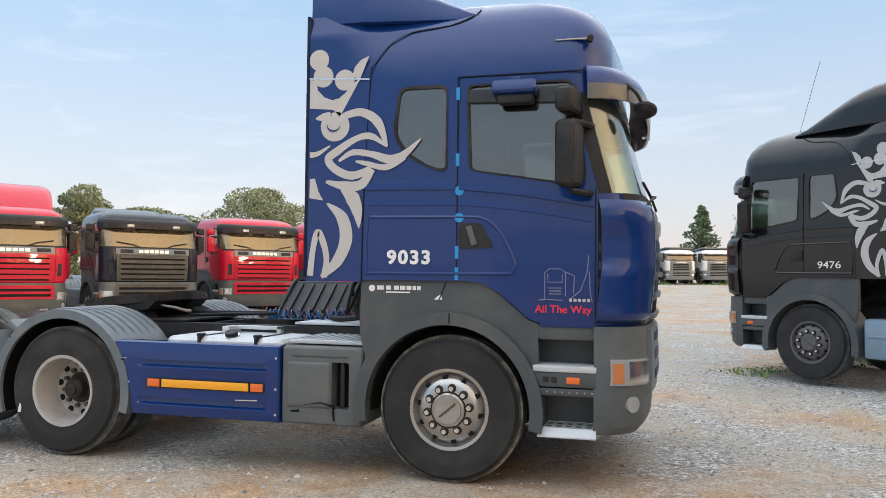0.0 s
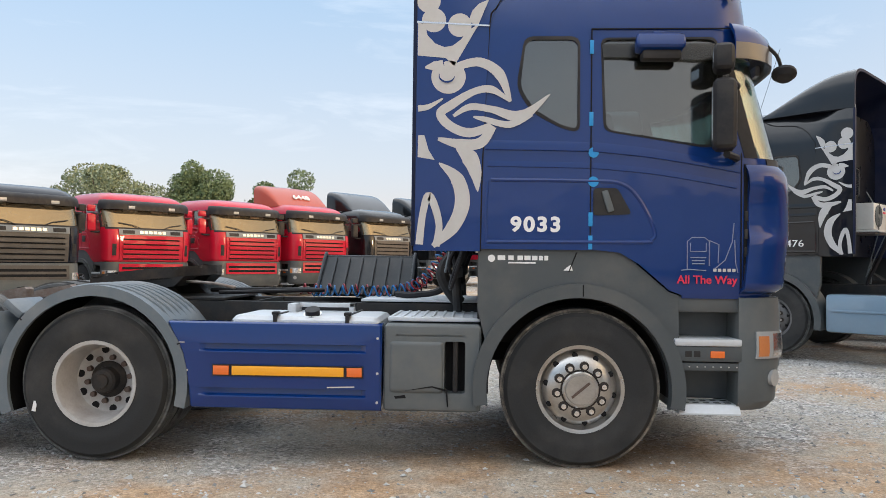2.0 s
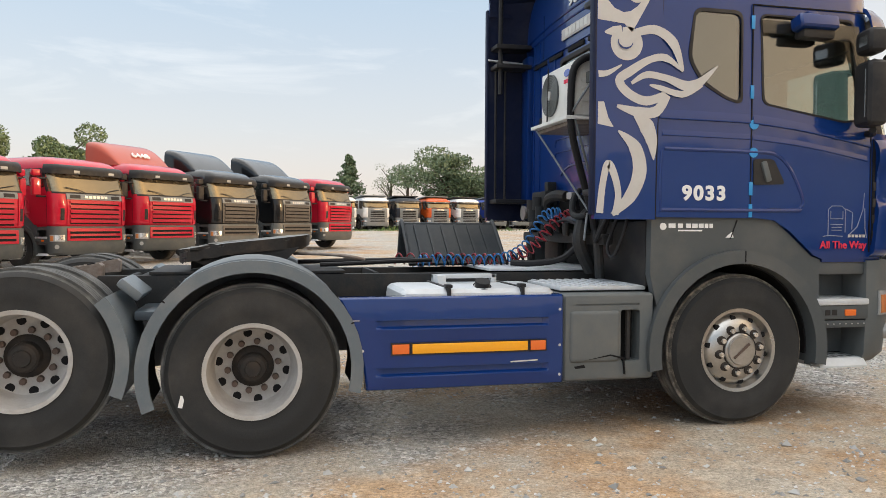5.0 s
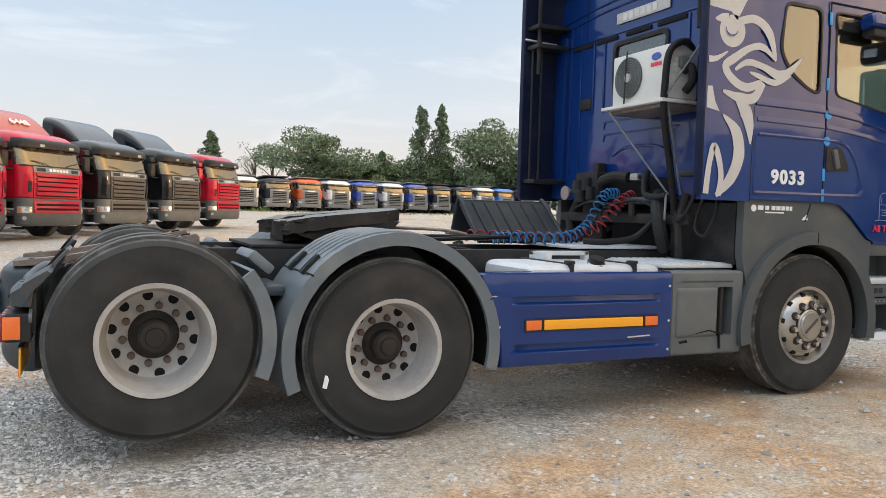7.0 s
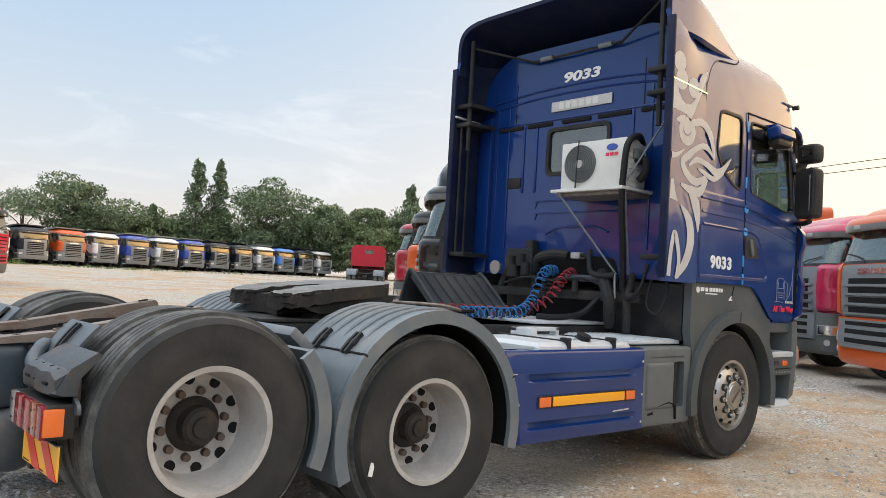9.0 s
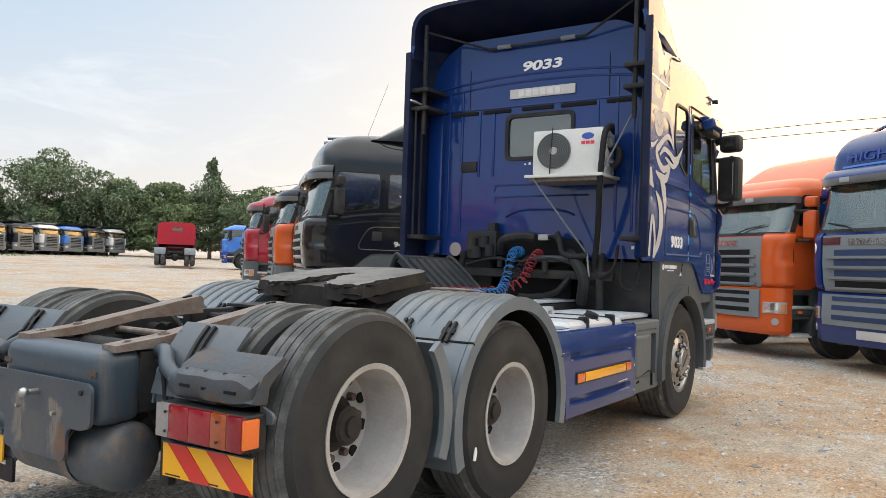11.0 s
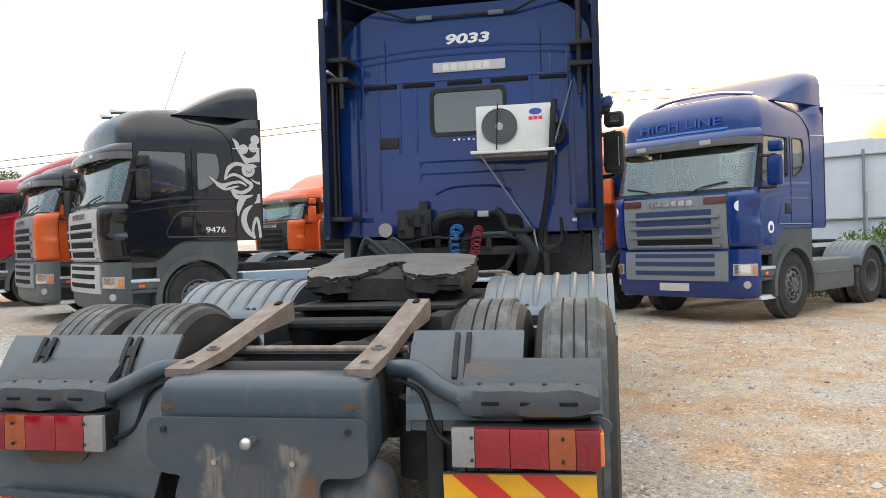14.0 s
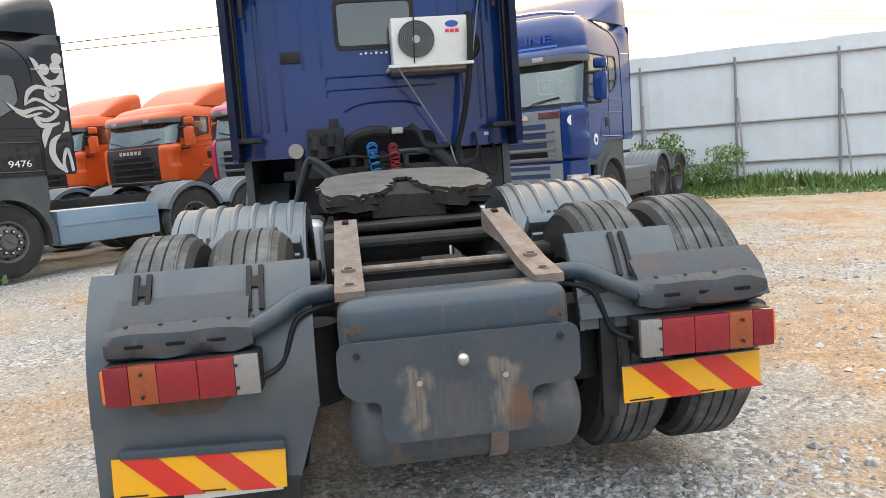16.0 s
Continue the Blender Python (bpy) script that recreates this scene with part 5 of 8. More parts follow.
def chassis(parent, wheels, rear, fr=1.0, tank_mat="grey", tank=True, simple=True, heights=None, fx=0.0):
    """Frame rails, axles, wheels and, for plain trucks, mudguards and tanks."""
    heights = heights or [0.50] * (len(wheels) + 1)
    fr_ob = None
    for s in (-1, 1):
        fr_ob = part("frame_rail", box(bmesh.new(), (rear, s * 0.36, 0.70), (fr, s * 0.44, 0.98), 0.008), "frame", parent)
    for x in (-0.9, -1.8, -2.6, wheels[-1] - 0.4):
        part("cross_member", cyl(bmesh.new(), (x, -0.40, 0.82), (x, 0.40, 0.82), 0.06, 12), "frame", fr_ob)
    for (x, dual, rim), z in zip([(fx, False, "rimdark" if simple else "alu")] + [(w, True, "rimdark" if simple else "rim") for w in wheels], heights):
        ax = bmesh.new()
        cyl(ax, (x, -1.0, z), (x, 1.0, z), 0.07, 14)
        if dual:
            bmesh.ops.create_uvsphere(ax, u_segments=14, v_segments=10, radius=0.22, matrix=Matrix.Translation((x, 0, z)))
        part("axle", ax, "frame", parent)
        for s in (-1, 1):
            wheel(parent, x, z, s, dual, not simple, rim)
    if simple:
        for s in (-1, 1):
            for w in wheels:
                mudguard(parent, w, s, 20, 160, ribs=True)
            if tank:
                tk = part("fuel_tank", box(bmesh.new(), (wheels[0] + 0.72, s * 0.55, 0.34), (-0.72, s * 1.20, 0.86), 0.06), tank_mat, parent)
                part("tank_ledge", box(bmesh.new(), (wheels[0] + 0.80, s * 1.19, 0.62), (-0.80, s * 1.212, 0.65), 0.006), tank_mat, tk)
        part("coupling_plate", box(bmesh.new(), (wheels[0] - 0.35, -0.45, 1.10), (wheels[0] + 0.45, 0.45, 1.16), 0.02), "frame", parent)
    return fr_ob


def creases(body, colour, s):
    """Pressed lines of the cab's side."""
    def line(pts, r):
        part("body_crease", tube(bmesh.new(), smooth_line([(x, s * 1.2135, z) for x, z in pts], 5), r, 8), colour, body)
    def ridge(pts, tall, out):
        """A pressed shoulder: slopes out downwards, then steps sharply back."""
        bm = bmesh.new()
        rows = [[bm.verts.new((p.x, s * (1.2155 + o), p.z + dz)) for o, dz in ((0.0, tall), (out, 0.0), (out * 0.9, -0.008), (-0.01, -0.014), (-0.01, tall))] for p in smooth_line([(x, 0, z) for x, z in pts], 5)]
        for p, q in zip(rows, rows[1:]):
            for k in range(5):
                bm.faces.new((p[k], p[(k + 1) % 5], q[(k + 1) % 5], q[k]))
        bm.faces.new(rows[0])
        bm.faces.new(rows[-1][::-1])
        part("body_crease", bm, colour, body, smooth=25)
    ridge([(-0.62, 2.045), (-0.2, 2.04), (0.055, 2.035)], 0.07, 0.016)
    ridge([(0.08, 2.035), (0.5, 1.99), (1.02, 1.90)], 0.07, 0.016)
    ridge([(-0.60, 1.935), (-0.2, 1.93), (0.055, 1.925)], 0.05, 0.011)
    ridge([(0.08, 1.925), (0.5, 1.885), (1.0, 1.80)], 0.05, 0.011)
    line([(-0.58, 1.84), (0.05, 1.835), (0.26, 1.82), (0.38, 1.72), (0.48, 1.52), (0.46, 1.455), (0.36, 1.44), (-0.6, 1.435)], 0.0155)
    line([(-0.6, 1.425), (-0.61, 1.6), (-0.6, 1.83)], 0.0125)


def tractor(m, colour, label, roof="high", style="R", grille_mat="grille", bumper_mat="grey", wheels=(-3.15, -4.42), fair=True, emblem=False, number="", top_spoiler=True, screen="windscreen", spoiler_top=3.74, tank_mat="grey", mirror_mat="blackpl", spoiler_mat=None, group="parked trucks", vents=True):
    """A parked tractor unit."""
    t = thing("truck", m, label, "truck", group)
    cab, body = build_cab(t, colour, roof, sleeper=roof == "high", screen=screen)
    build_front(t, cab, colour, style, grille_mat, bumper_mat, roof)
    for s in (-1, 1):
        fender_lower(t, s)
        mirrors(t, s, 2.69 if roof == "high" else 2.55, mirror_mat)
        part("door_handle", box(bmesh.new(), (0.08, s * 1.215, 1.60), (0.26, s * 1.232, 1.76), 0.012), "blackpl", body)
        for x, z0, z1 in ((0.065, 1.42, 2.8 if roof == "high" else 2.6), (1.03, 1.15, 2.0)):
            part("door_gap", box(bmesh.new(), (x - 0.004, s * 1.2205 - 0.003, z0), (x + 0.004, s * 1.2205 + 0.003, z1)), "darkslot", body)
        creases(body, colour, s)
        if fair and roof == "high":
            side_fairing(t, colour, s)
        if emblem:
            decal(t, s)
        if number:
            y = 1.2225
            lettering("number", number, 0.132, "white", t, pose(-0.29, s * y, 1.545) @ (RIGHT if s < 0 else LEFT), bold=0.0, wide=1.25)
    if top_spoiler:
        if roof == "high":
            spoiler(t, spoiler_mat or colour, top=spoiler_top, square=0.62)
        else:
            spoiler(t, spoiler_mat or colour, 2.84, spoiler_top if spoiler_top != 3.74 else 3.56, -0.78, 0.40, 0.95, 0.42)
    chassis(t, wheels, wheels[-1] - 0.75, tank_mat=tank_mat)
    return t


def place(x, y, deg, up=0.0):
    return pose(x, y, rise0(x, y) + up, 0, 0, deg)


# the row across the lane
tractor(place(-13.75, 8.75, -36), "red", "red tractor unit with dusty windscreen and red roof deflector", "low", "4", "red", "greyd", screen="dustyglass")
tractor(place(-11.88, 11.34, -36), "navy", "black tractor unit with dusty windscreen and grey grille", "low", "4", "browngrille", "grey", screen="dustyglass", top_spoiler=False)
RED = tractor(place(-10.39, 14.37, -36), "red", "red tractor unit with low roof and dusty windscreen", "low", "4", "red", "greyd", screen="dustyglass", top_spoiler=False, mirror_mat="red")
for y in (-0.45, 0.35):
    part("visor_sticker", box(bmesh.new(), (1.312, y - 0.2, 2.46), (1.325, y + 0.2, 2.525)), "white", RED)
copy_thing(RED, place(-8.53, 17.04, -36))
FADED = tractor(place(-6.82, 19.2, -36), "red", "red tractor unit with faded orange-red roof deflector", "low", "4", "red", "greyd", screen="dustyglass", spoiler_mat="rust_red")
lettering("deflector_number", "6448", 0.30, "white", FADED, pose(0.07, 0.1, 3.19, 41, 0, 90), depth=0.012, bold=0.004, wide=1.2)
BLK = tractor(place(-4.92, 21.75, -36), "black", "black tractor unit with black roof deflector and brown grille", "low", "4", "browngrille", "grey", screen="dustyglass")
copy_thing(BLK, place(-2.9, 24.7, -36))
copy_thing(RED, place(-1.0, 27.5, -36))

# the row that faces it
BLACK = tractor(place(4.26, 5.855, 139, 0.05), "black", "black high-roof tractor unit with silver emblem and grey grille", "high", "R", "silvergrille", "greyd", emblem=True, number="9476", tank_mat="paleblue", spoiler_top=3.95)
TWO = tractor(place(5.97, 8.35, 139), "orange", "black-roofed tractor unit with orange doors and grey grille", "low", "R", "grille", "grey", top_spoiler=False, fair=False)
for ob in TWO.children:
    if ob.name.startswith(("cab", "sun_visor")):
        ob.data.materials.append(M["navy"])
        for p in ob.data.polygons:
            if p.center.z > 2.42 and p.material_index == 0:
                p.material_index = len(ob.data.materials) - 1
DARK_RED = tractor(place(8.66, 12.23, 139), "darkred", "dark red low-roof tractor unit with side fairings", "low", "R", "grille", "greyd", top_spoiler=False, fair=False)
spoiler(DARK_RED, "darkred", 2.84, 3.52, -1.25, 0.35, 0.95, 0.5)
for s in (-1, 1):
    fairing = part("side_fairing", prism(bmesh.new(), [(-1.46, 1.40), (-0.66, 1.40), (-0.66, 2.76), (-0.85, 2.93), (-1.0, 3.02), (-1.46, 3.08)], s * 1.18, s * 1.222), "darkred", DARK_RED)
    part("lettering_bar", box(bmesh.new(), (-1.40, s * 1.222, 2.90), (-1.18, s * 1.225, 2.95)), "white", fairing)
    part("lettering_bar", box(bmesh.new(), (-1.05, s * 1.222, 1.80), (-0.75, s * 1.225, 1.84)), "white", fairing)
HL = tractor(place(5.83, -3.24, 141), "blue", "dark blue high-roof tractor unit with grey grille", "high", "R", "grille", "blue", wheels=(-2.95, -4.2), spoiler_top=3.98, mirror_mat="blue")
ORANGE = tractor(place(7.45, -0.87, 141), "orange", "orange low-roof tractor unit with grey grille", "low", "R", "grille", "orange", mirror_mat="orange", fair=False, spoiler_top=3.42)
tractor(place(9.7, 1.4, 141), "pink", "faded crimson tractor unit with grey grille", "low", "R", "grille", "grey", fair=False, top_spoiler=False)
DARK_GRILLE = tractor(place(11.94, 4.24, 141), "orange", "orange low-roof tractor unit with black grille", "low", "R", "blackpl", "orange", mirror_mat="orange", fair=False, spoiler_top=3.42)
copy_thing(DARK_GRILLE, place(13.9, 6.9, 141))

# fittings of single trucks
HL_CAB = Cab(HIGH)
lettering("trim_name", "HIGH LINE", 0.19, "royal", HL, pose(1.185, 0.0, 3.02, 84, 0, 90), depth=0.005, wide=1.62)
part("number_plate", box(bmesh.new(), (1.40, -0.26, 0.46), (1.415, 0.26, 0.58), 0.004), "silver", HL, "worn plate with its number unreadable")
for s in (-1, 1):
    q = HL_CAB.at(1.72, s * 1.35, 0.03)
    part("round_sticker", cyl(bmesh.new(), q - Vector((0.012, s * 0.012, 0)), q + Vector((0.006, s * 0.006, 0)), 0.085, 20), "white", HL)
part("round_sticker", cyl(bmesh.new(), (0.72, 1.215, 1.40), (0.72, 1.226, 1.40), 0.09, 20), "white", HL)
part("sticker_centre", cyl(bmesh.new(), (0.72, 1.22, 1.39), (0.72, 1.230, 1.39), 0.045, 16), "blue", HL)
for s in (-1, 1):
    part("grille_corner", HL_CAB.patch(bmesh.new(), s * 0.60, s * 0.97, 1.77, 1.87, 0.04, 0.02, nu=4, nz=2), "maroon", HL)
part("roof_stripe", HL_CAB.patch(bmesh.new(), -0.9, 0.9, 2.885, 2.915, 0.014, 0.02, nz=1), "skyblue", HL)
part("light_bar", tube(bmesh.new(), smooth_line([(0.55, -0.9, 3.45), (0.70, -0.4, 3.52), (0.70, 0.4, 3.52), (0.55, 0.9, 3.45)], 4), 0.03, 8), "chrome", HL)
for y in (-0.45, 0.1):
    part("air_horn", cyl(bmesh.new(), (0.5, y, 3.52), (0.95, y, 3.50), 0.02, 10, 0.05), "chrome", BLACK)
part("whip_aerial", cyl(bmesh.new(), (0.35, 0.85, 3.4), (0.0, 0.9, 4.4), 0.003, 5), "blackpl", BLACK)


# ---- the blue tractor unit in the middle ----
def coil(start_pts, r, turns, wire):
    """A coiled air hose along a line."""
    line = smooth_line(start_pts, 12)
    n = turns * 12
    pts = []
    up = None
    total = len(line) - 1
    for k in range(n + 1):
        t = k / n * total
        i = min(int(t), total - 1)
        p = line[i].lerp(line[i + 1], t - i)
        d = (line[i + 1] - line[i]).normalized()
        up = d.orthogonal().normalized() if up is None else (up - d * up.dot(d)).normalized()
        side = d.cross(up)
        a = 2 * math.pi * k / 12
        pts.append(p + (up * math.cos(a) + side * math.sin(a)) * r)
    return tube(bmesh.new(), pts, wire, 6)


def grooved_cover():
    """The pressed side cover: two long grooves, each under an overhang and with a ledge below."""
    rows = [(0.882, -0.09), (0.884, -0.02), (0.874, -0.004), (0.862, 0.0), (0.748, 0.0)]
    for z in (0.742, 0.450):
        rows += [(z, 0.001), (z - 0.004, -0.030), (z - 0.040, -0.024), (z - 0.052, 0.002), (z - 0.060, 0.004), (z - 0.070, 0.0)]
    rows += [(0.335, 0.0), (0.318, -0.006), (0.308, -0.03)]
    def left(z):
        return float(np.interp(z, (0.31, 0.55, 0.68, 0.88), (-2.555, -2.585, -2.62, -2.72)))
    bm = bmesh.new()
    A, B = [], []
    for z, o in rows:
        xs = [left(z), left(z) + 0.012, -2.50, -2.45, -2.0, -1.42, -1.385, -1.295, -1.283]
        pressed = 0.0 < 0.742 - z + 0.002 < 0.08 or 0.0 < 0.450 - z + 0.002 < 0.08
        f = [1, 1, 0, 1, 1, 1, 0, 1, 1] if pressed else [1] * 9
        k = [0.0 if pressed and i in (0, 1, 7, 8) else f[i] for i in range(9)]
        A.append([bm.verts.new((x, -1.228 - o * q + (0.012 if i in (0, 8) else 0.0), z)) for i, (x, q) in enumerate(zip(xs, k))])
        B.append([bm.verts.new((x, -1.12, z)) for x in xs])
    n, m = len(rows), 9
    for j in range(n - 1):
        for i in range(m - 1):
            bm.faces.new((A[j][i], A[j][i + 1], A[j + 1][i + 1], A[j + 1][i]))
            bm.faces.new((B[j][i], B[j + 1][i], B[j + 1][i + 1], B[j][i + 1]))
        bm.faces.new((A[j][0], A[j + 1][0], B[j + 1][0], B[j][0]))
        bm.faces.new((A[j][m - 1], B[j][m - 1], B[j + 1][m - 1], A[j + 1][m - 1]))
    for i in range(m - 1):
        bm.faces.new((A[0][i], B[0][i], B[0][i + 1], A[0][i + 1]))
        bm.faces.new((A[-1][i], A[-1][i + 1], B[-1][i + 1], B[-1][i]))
    return bm


def main_truck():
    t = thing("truck", pose(0, 0, 0), "deep blue high-roof tractor unit with silver emblem standing on gravel", "truck", "parked trucks")
    cab, body = build_cab(t, "blue", "high")
    build_front(t, cab, "blue", "R", "grille", "grey", "high", near=True)
    for s in (-1, 1):
        fender_lower(t, s)
        mirrors(t, s, 2.69)
        side_fairing(t, "blue", s)
        decal(t, s)
        lettering("number", "9033", 0.132, "white", t, pose(-0.285, s * 1.2225, 1.545) @ (RIGHT if s < 0 else LEFT), bold=0.005, wide=1.08, space=1.2)
        creases(body, "blue", s)
        # door: gaps, handle, hinge tape
        for x, z0, z1 in ((0.068, 1.41, 2.83), (1.03, 1.15, 2.02)):
            part("door_gap", box(bmesh.new(), (x - 0.004, s * 1.2205 - 0.003, z0), (x + 0.004, s * 1.2205 + 0.003, z1)), "darkslot", body)
        part("door_gap", box(bmesh.new(), (0.07, s * 1.2155 - 0.003, 2.826), (0.98, s * 1.2155 + 0.003, 2.834)), "darkslot", body)
        hb = part("door_handle", cab.side(bmesh.new(), round_poly([(0.085, 1.79), (0.24, 1.79), (0.335, 1.62), (0.085, 1.61)], 0.03), s, 0.008, 0.02), "blackpl", body)
        part("handle_grip", box(bmesh.new(), (0.155, s * 1.222, 1.63), (0.20, s * 1.247, 1.775), 0.012, tilt("Y", -18)), "grey", hb)
        for z in (2.71, 2.24, 1.585, 1.435):
            part("tape", box(bmesh.new(), (0.055, s * 1.2205, z - 0.045), (0.082, s * 1.2245, z + 0.045), 0.001), "tape", body)
        for z in (2.02, 1.83):
            part("tape", cyl(bmesh.new(), (0.085, s * 1.22, z), (0.085, s * 1.2262, z), 0.034, 14), "tape", body)
        # small kerb mirror over the door
        km = part("kerb_mirror", box(bmesh.new(), (0.33, s * 1.24, 2.655), (0.64, s * 1.37, 2.755), 0.035, tilt("X", s * 14), seg=3), "blue", body)
        part("kerb_mirror_glass", box(bmesh.new(), (0.37, s * 1.235, 2.60), (0.62, s * 1.345, 2.665), 0.025, seg=2), "blackpl", km)
        part("kerb_mirror_arm", box(bmesh.new(), (0.45, s * 1.20, 2.75), (0.53, s * 1.28, 2.80), 0.012), "blue", km)
        part("wind_deflector", cab.side(bmesh.new(), [(0.13, 2.73), (0.90, 2.73), (0.97, 2.42), (0.90, 2.42), (0.84, 2.62), (0.14, 2.645)], s, 0.016, 0.006), "smokestrip", body)
        part("roof_marker", cyl(bmesh.new(), (0.98, s * 1.165, 3.05), (0.99, s * 1.22, 3.05), 0.022, 10), "blackpl", body)
    part("corner_gap", box(bmesh.new(), (1.046, -1.226, 1.14), (1.068, -1.19, 1.95)), "darkslot", body)
    for k in range(4):
        part("corner_clip", box(bmesh.new(), (1.050, -1.232, 1.24 + k * 0.115), (1.072, -1.21, 1.30 + k * 0.115), 0.004), "blackpl", body)
    # slogan and small drawing on the door
    lettering("slogan", "All The Way", 0.074, "redtext", t, pose(0.815, -1.2235, 1.20) @ RIGHT, bold=0.0012)
    for pts in ([(0.69, 1.27), (0.69, 1.45), (0.72, 1.475), (0.80, 1.475), (0.83, 1.45), (0.83, 1.29)], [(0.71, 1.44), (0.71, 1.385), (0.81, 1.385), (0.81, 1.44)], [(0.71, 1.345), (0.81, 1.345)], [(0.72, 1.325), (0.80, 1.325)], [(0.72, 1.305), (0.80, 1.305)],
                [(0.83, 1.455), (0.89, 1.43), (0.885, 1.31)], [(0.65, 1.262), (0.70, 1.268), (0.81, 1.262)], [(0.86, 1.27), (0.93, 1.33), (0.975, 1.45), (0.985, 1.57)], [(1.01, 1.25), (0.995, 1.32), (0.99, 1.46)]):
        part("line_drawing", tube(bmesh.new(), [(x, -1.2205, z) for x, z in pts], 0.0035, 5), "lineart", body)
    for k in range(5):
        part("line_drawing", box(bmesh.new(), (0.855 + k * 0.03, -1.2235, 1.255), (0.875 + k * 0.03, -1.2205, 1.275)), "silver", body)
    for x0, x1 in ((-0.53, -0.48), (-0.46, -0.425), (-0.40, -0.365), (-0.355, -0.315), (-0.305, -0.27), (-0.26, -0.235), (-0.225, -0.20)):
        part("small_lettering_bar", box(bmesh.new(), (x0, -1.199, 1.315), (x1, -1.194, 1.345)), "white", t)
    part("small_lettering_bar", box(bmesh.new(), (-0.46, -1.199, 1.293), (-0.28, -1.194, 1.303)), "white", t)
    part("round_badge", cyl(bmesh.new(), (-0.57, -1.199, 1.325), (-0.57, -1.194, 1.325), 0.024, 16), "white", t)
    part("roof_marker", box(bmesh.new(), (0.75, -1.135, 3.055), (0.98, -1.19, 3.062)), "silver", t)
    # front mirror on its stalk
    fm = part("front_mirror", lathe(bmesh.new(), [(0.0, -0.03), (0.05, -0.03), (0.078, 0.0), (0.078, 0.02), (0.0, 0.028)], (0, 0, 0), 24), "blackpl", t)
    fm.matrix_local = pose(1.35, -1.08, 2.56, 70, 20, 30)
    part("mirror_stalk", tube(bmesh.new(), smooth_line([(1.20, -1.12, 2.76), (1.29, -1.11, 2.68), (1.335, -1.08, 2.59)], 4), 0.012, 6), "blackpl", t)
    part("front_cable", tube(bmesh.new(), smooth_line([(1.40, -0.55, 2.02), (1.42, -0.75, 2.0), (1.39, -0.95, 1.96), (1.35, -1.0, 1.9)], 4), 0.01, 6), "blackpl", t)
    # grey panel details
    part("panel_gap", prism(bmesh.new(), [(-0.02, 1.37), (-0.07, 1.24), (-0.062, 1.24), (-0.010, 1.37)], -1.199, -1.19), "darkslot", t)
    part("panel_gap", box(bmesh.new(), (0.02, -1.247, 1.085), (0.028, -1.20, 1.16)), "darkslot", t)
    part("panel_chip", prism(bmesh.new(), [(-0.10, 1.25), (-0.04, 1.25), (-0.05, 1.29), (-0.08, 1.27)], -1.1985, -1.19), "white", t)
    spoiler(t, "blue", base=3.31, top=3.78, square=0.55)
    part("roof_antenna", cyl(bmesh.new(), (0.40, -0.2, 3.46), (0.40, -0.2, 3.60), 0.008, 6), "blackpl", t)
    chassis(t, (-3.227, -4.494), -4.22, simple=False, heights=[0.478, 0.452, 0.556], fx=0.015)
    for s in (-1, 1):
        m = mudguard(t, -3.227, s, -14, 200, r=0.635, cz=0.462)
        for y0 in (0.74, 1.03):
            for dy in (0.0, 0.036):
                part("mudguard_strap", arc_band(bmesh.new(), -3.227, 0.462, 0.64, 0.672, 129, 141, s * (y0 + dy), s * (y0 + dy + 0.018), 5), "blackpl", m)
            part("strap_clip", arc_band(bmesh.new(), -3.227, 0.462, 0.64, 0.668, 133, 136, s * (y0 - 0.01), s * (y0 + 0.064), 2), "blackpl", m)
        part("mudguard_seam", arc_band(bmesh.new(), -3.227, 0.462, 0.636, 0.656, 139.4, 140.2, s * 0.57, s * 1.237, 2), "darkslot", m)
        part("mudguard_seam", arc_band(bmesh.new(), -3.227, 0.462, 0.636, 0.656, 24.4, 25.2, s * 0.57, s * 1.237, 2), "darkslot", m)
        mudguard(t, -4.494, s, -22, 38, ribs=False, r=0.572, cz=0.55)
        part("mudguard_bracket", box(bmesh.new(), (-3.92, s * 0.46, 0.74), (-3.80, s * 0.96, 0.80), 0.02), "bumper", t)
        part("mudguard_shoulder", box(bmesh.new(), (-4.02, s * 0.55, 0.90), (-3.86, s * 0.98, 0.96), 0.02, tilt("Y", 40)), "fender", t)
    part("tyre_label", box(bmesh.new(), (-3.64, -1.2105, 0.26), (-3.615, -1.2045, 0.33), 0.0, tilt("Y", 12)), "white", t)
    # tank cover with its pressed ledges and reflectors
    cov = part("tank_cover", grooved_cover(), "blue", t, smooth=30)
    for x, z in ((-1.31, 0.79), (-1.31, 0.56), (-1.31, 0.37), (-2.58, 0.56)):
        part("cover_screw", cyl(bmesh.new(), (x, -1.215, z), (x, -1.231, z), 0.009, 8), "silver", cov)
    part("paint_chip", box(bmesh.new(), (-2.66, -1.2305, 0.742), (-2.60, -1.226, 0.747)), "silver", cov)
    for x0, x1, mt in ((-2.275, -1.53, "amber"), (-2.40, -2.295, "amberlens"), (-1.51, -1.41, "amberlens")):
        fr = part("reflector_base", box(bmesh.new(), (x0 - 0.008, -1.237, 0.527), (x1 + 0.008, -1.20, 0.603)), "blackpl", cov)
        part("reflector", box(bmesh.new(), (x0, -1.243, 0.535), (x1, -1.22, 0.595), 0.003), mt, fr)
    part("scratch", box(bmesh.new(), (-1.64, -1.2315, 0.462), (-1.46, -1.227, 0.470), 0, tilt("Y", -2)), "silver", cov)
    # grey box with its hatch
    g = part("side_box", box(bmesh.new(), (-1.275, -1.205, 0.31), (-0.63, -0.70, 0.885), 0.035, seg=3), "grey", t)
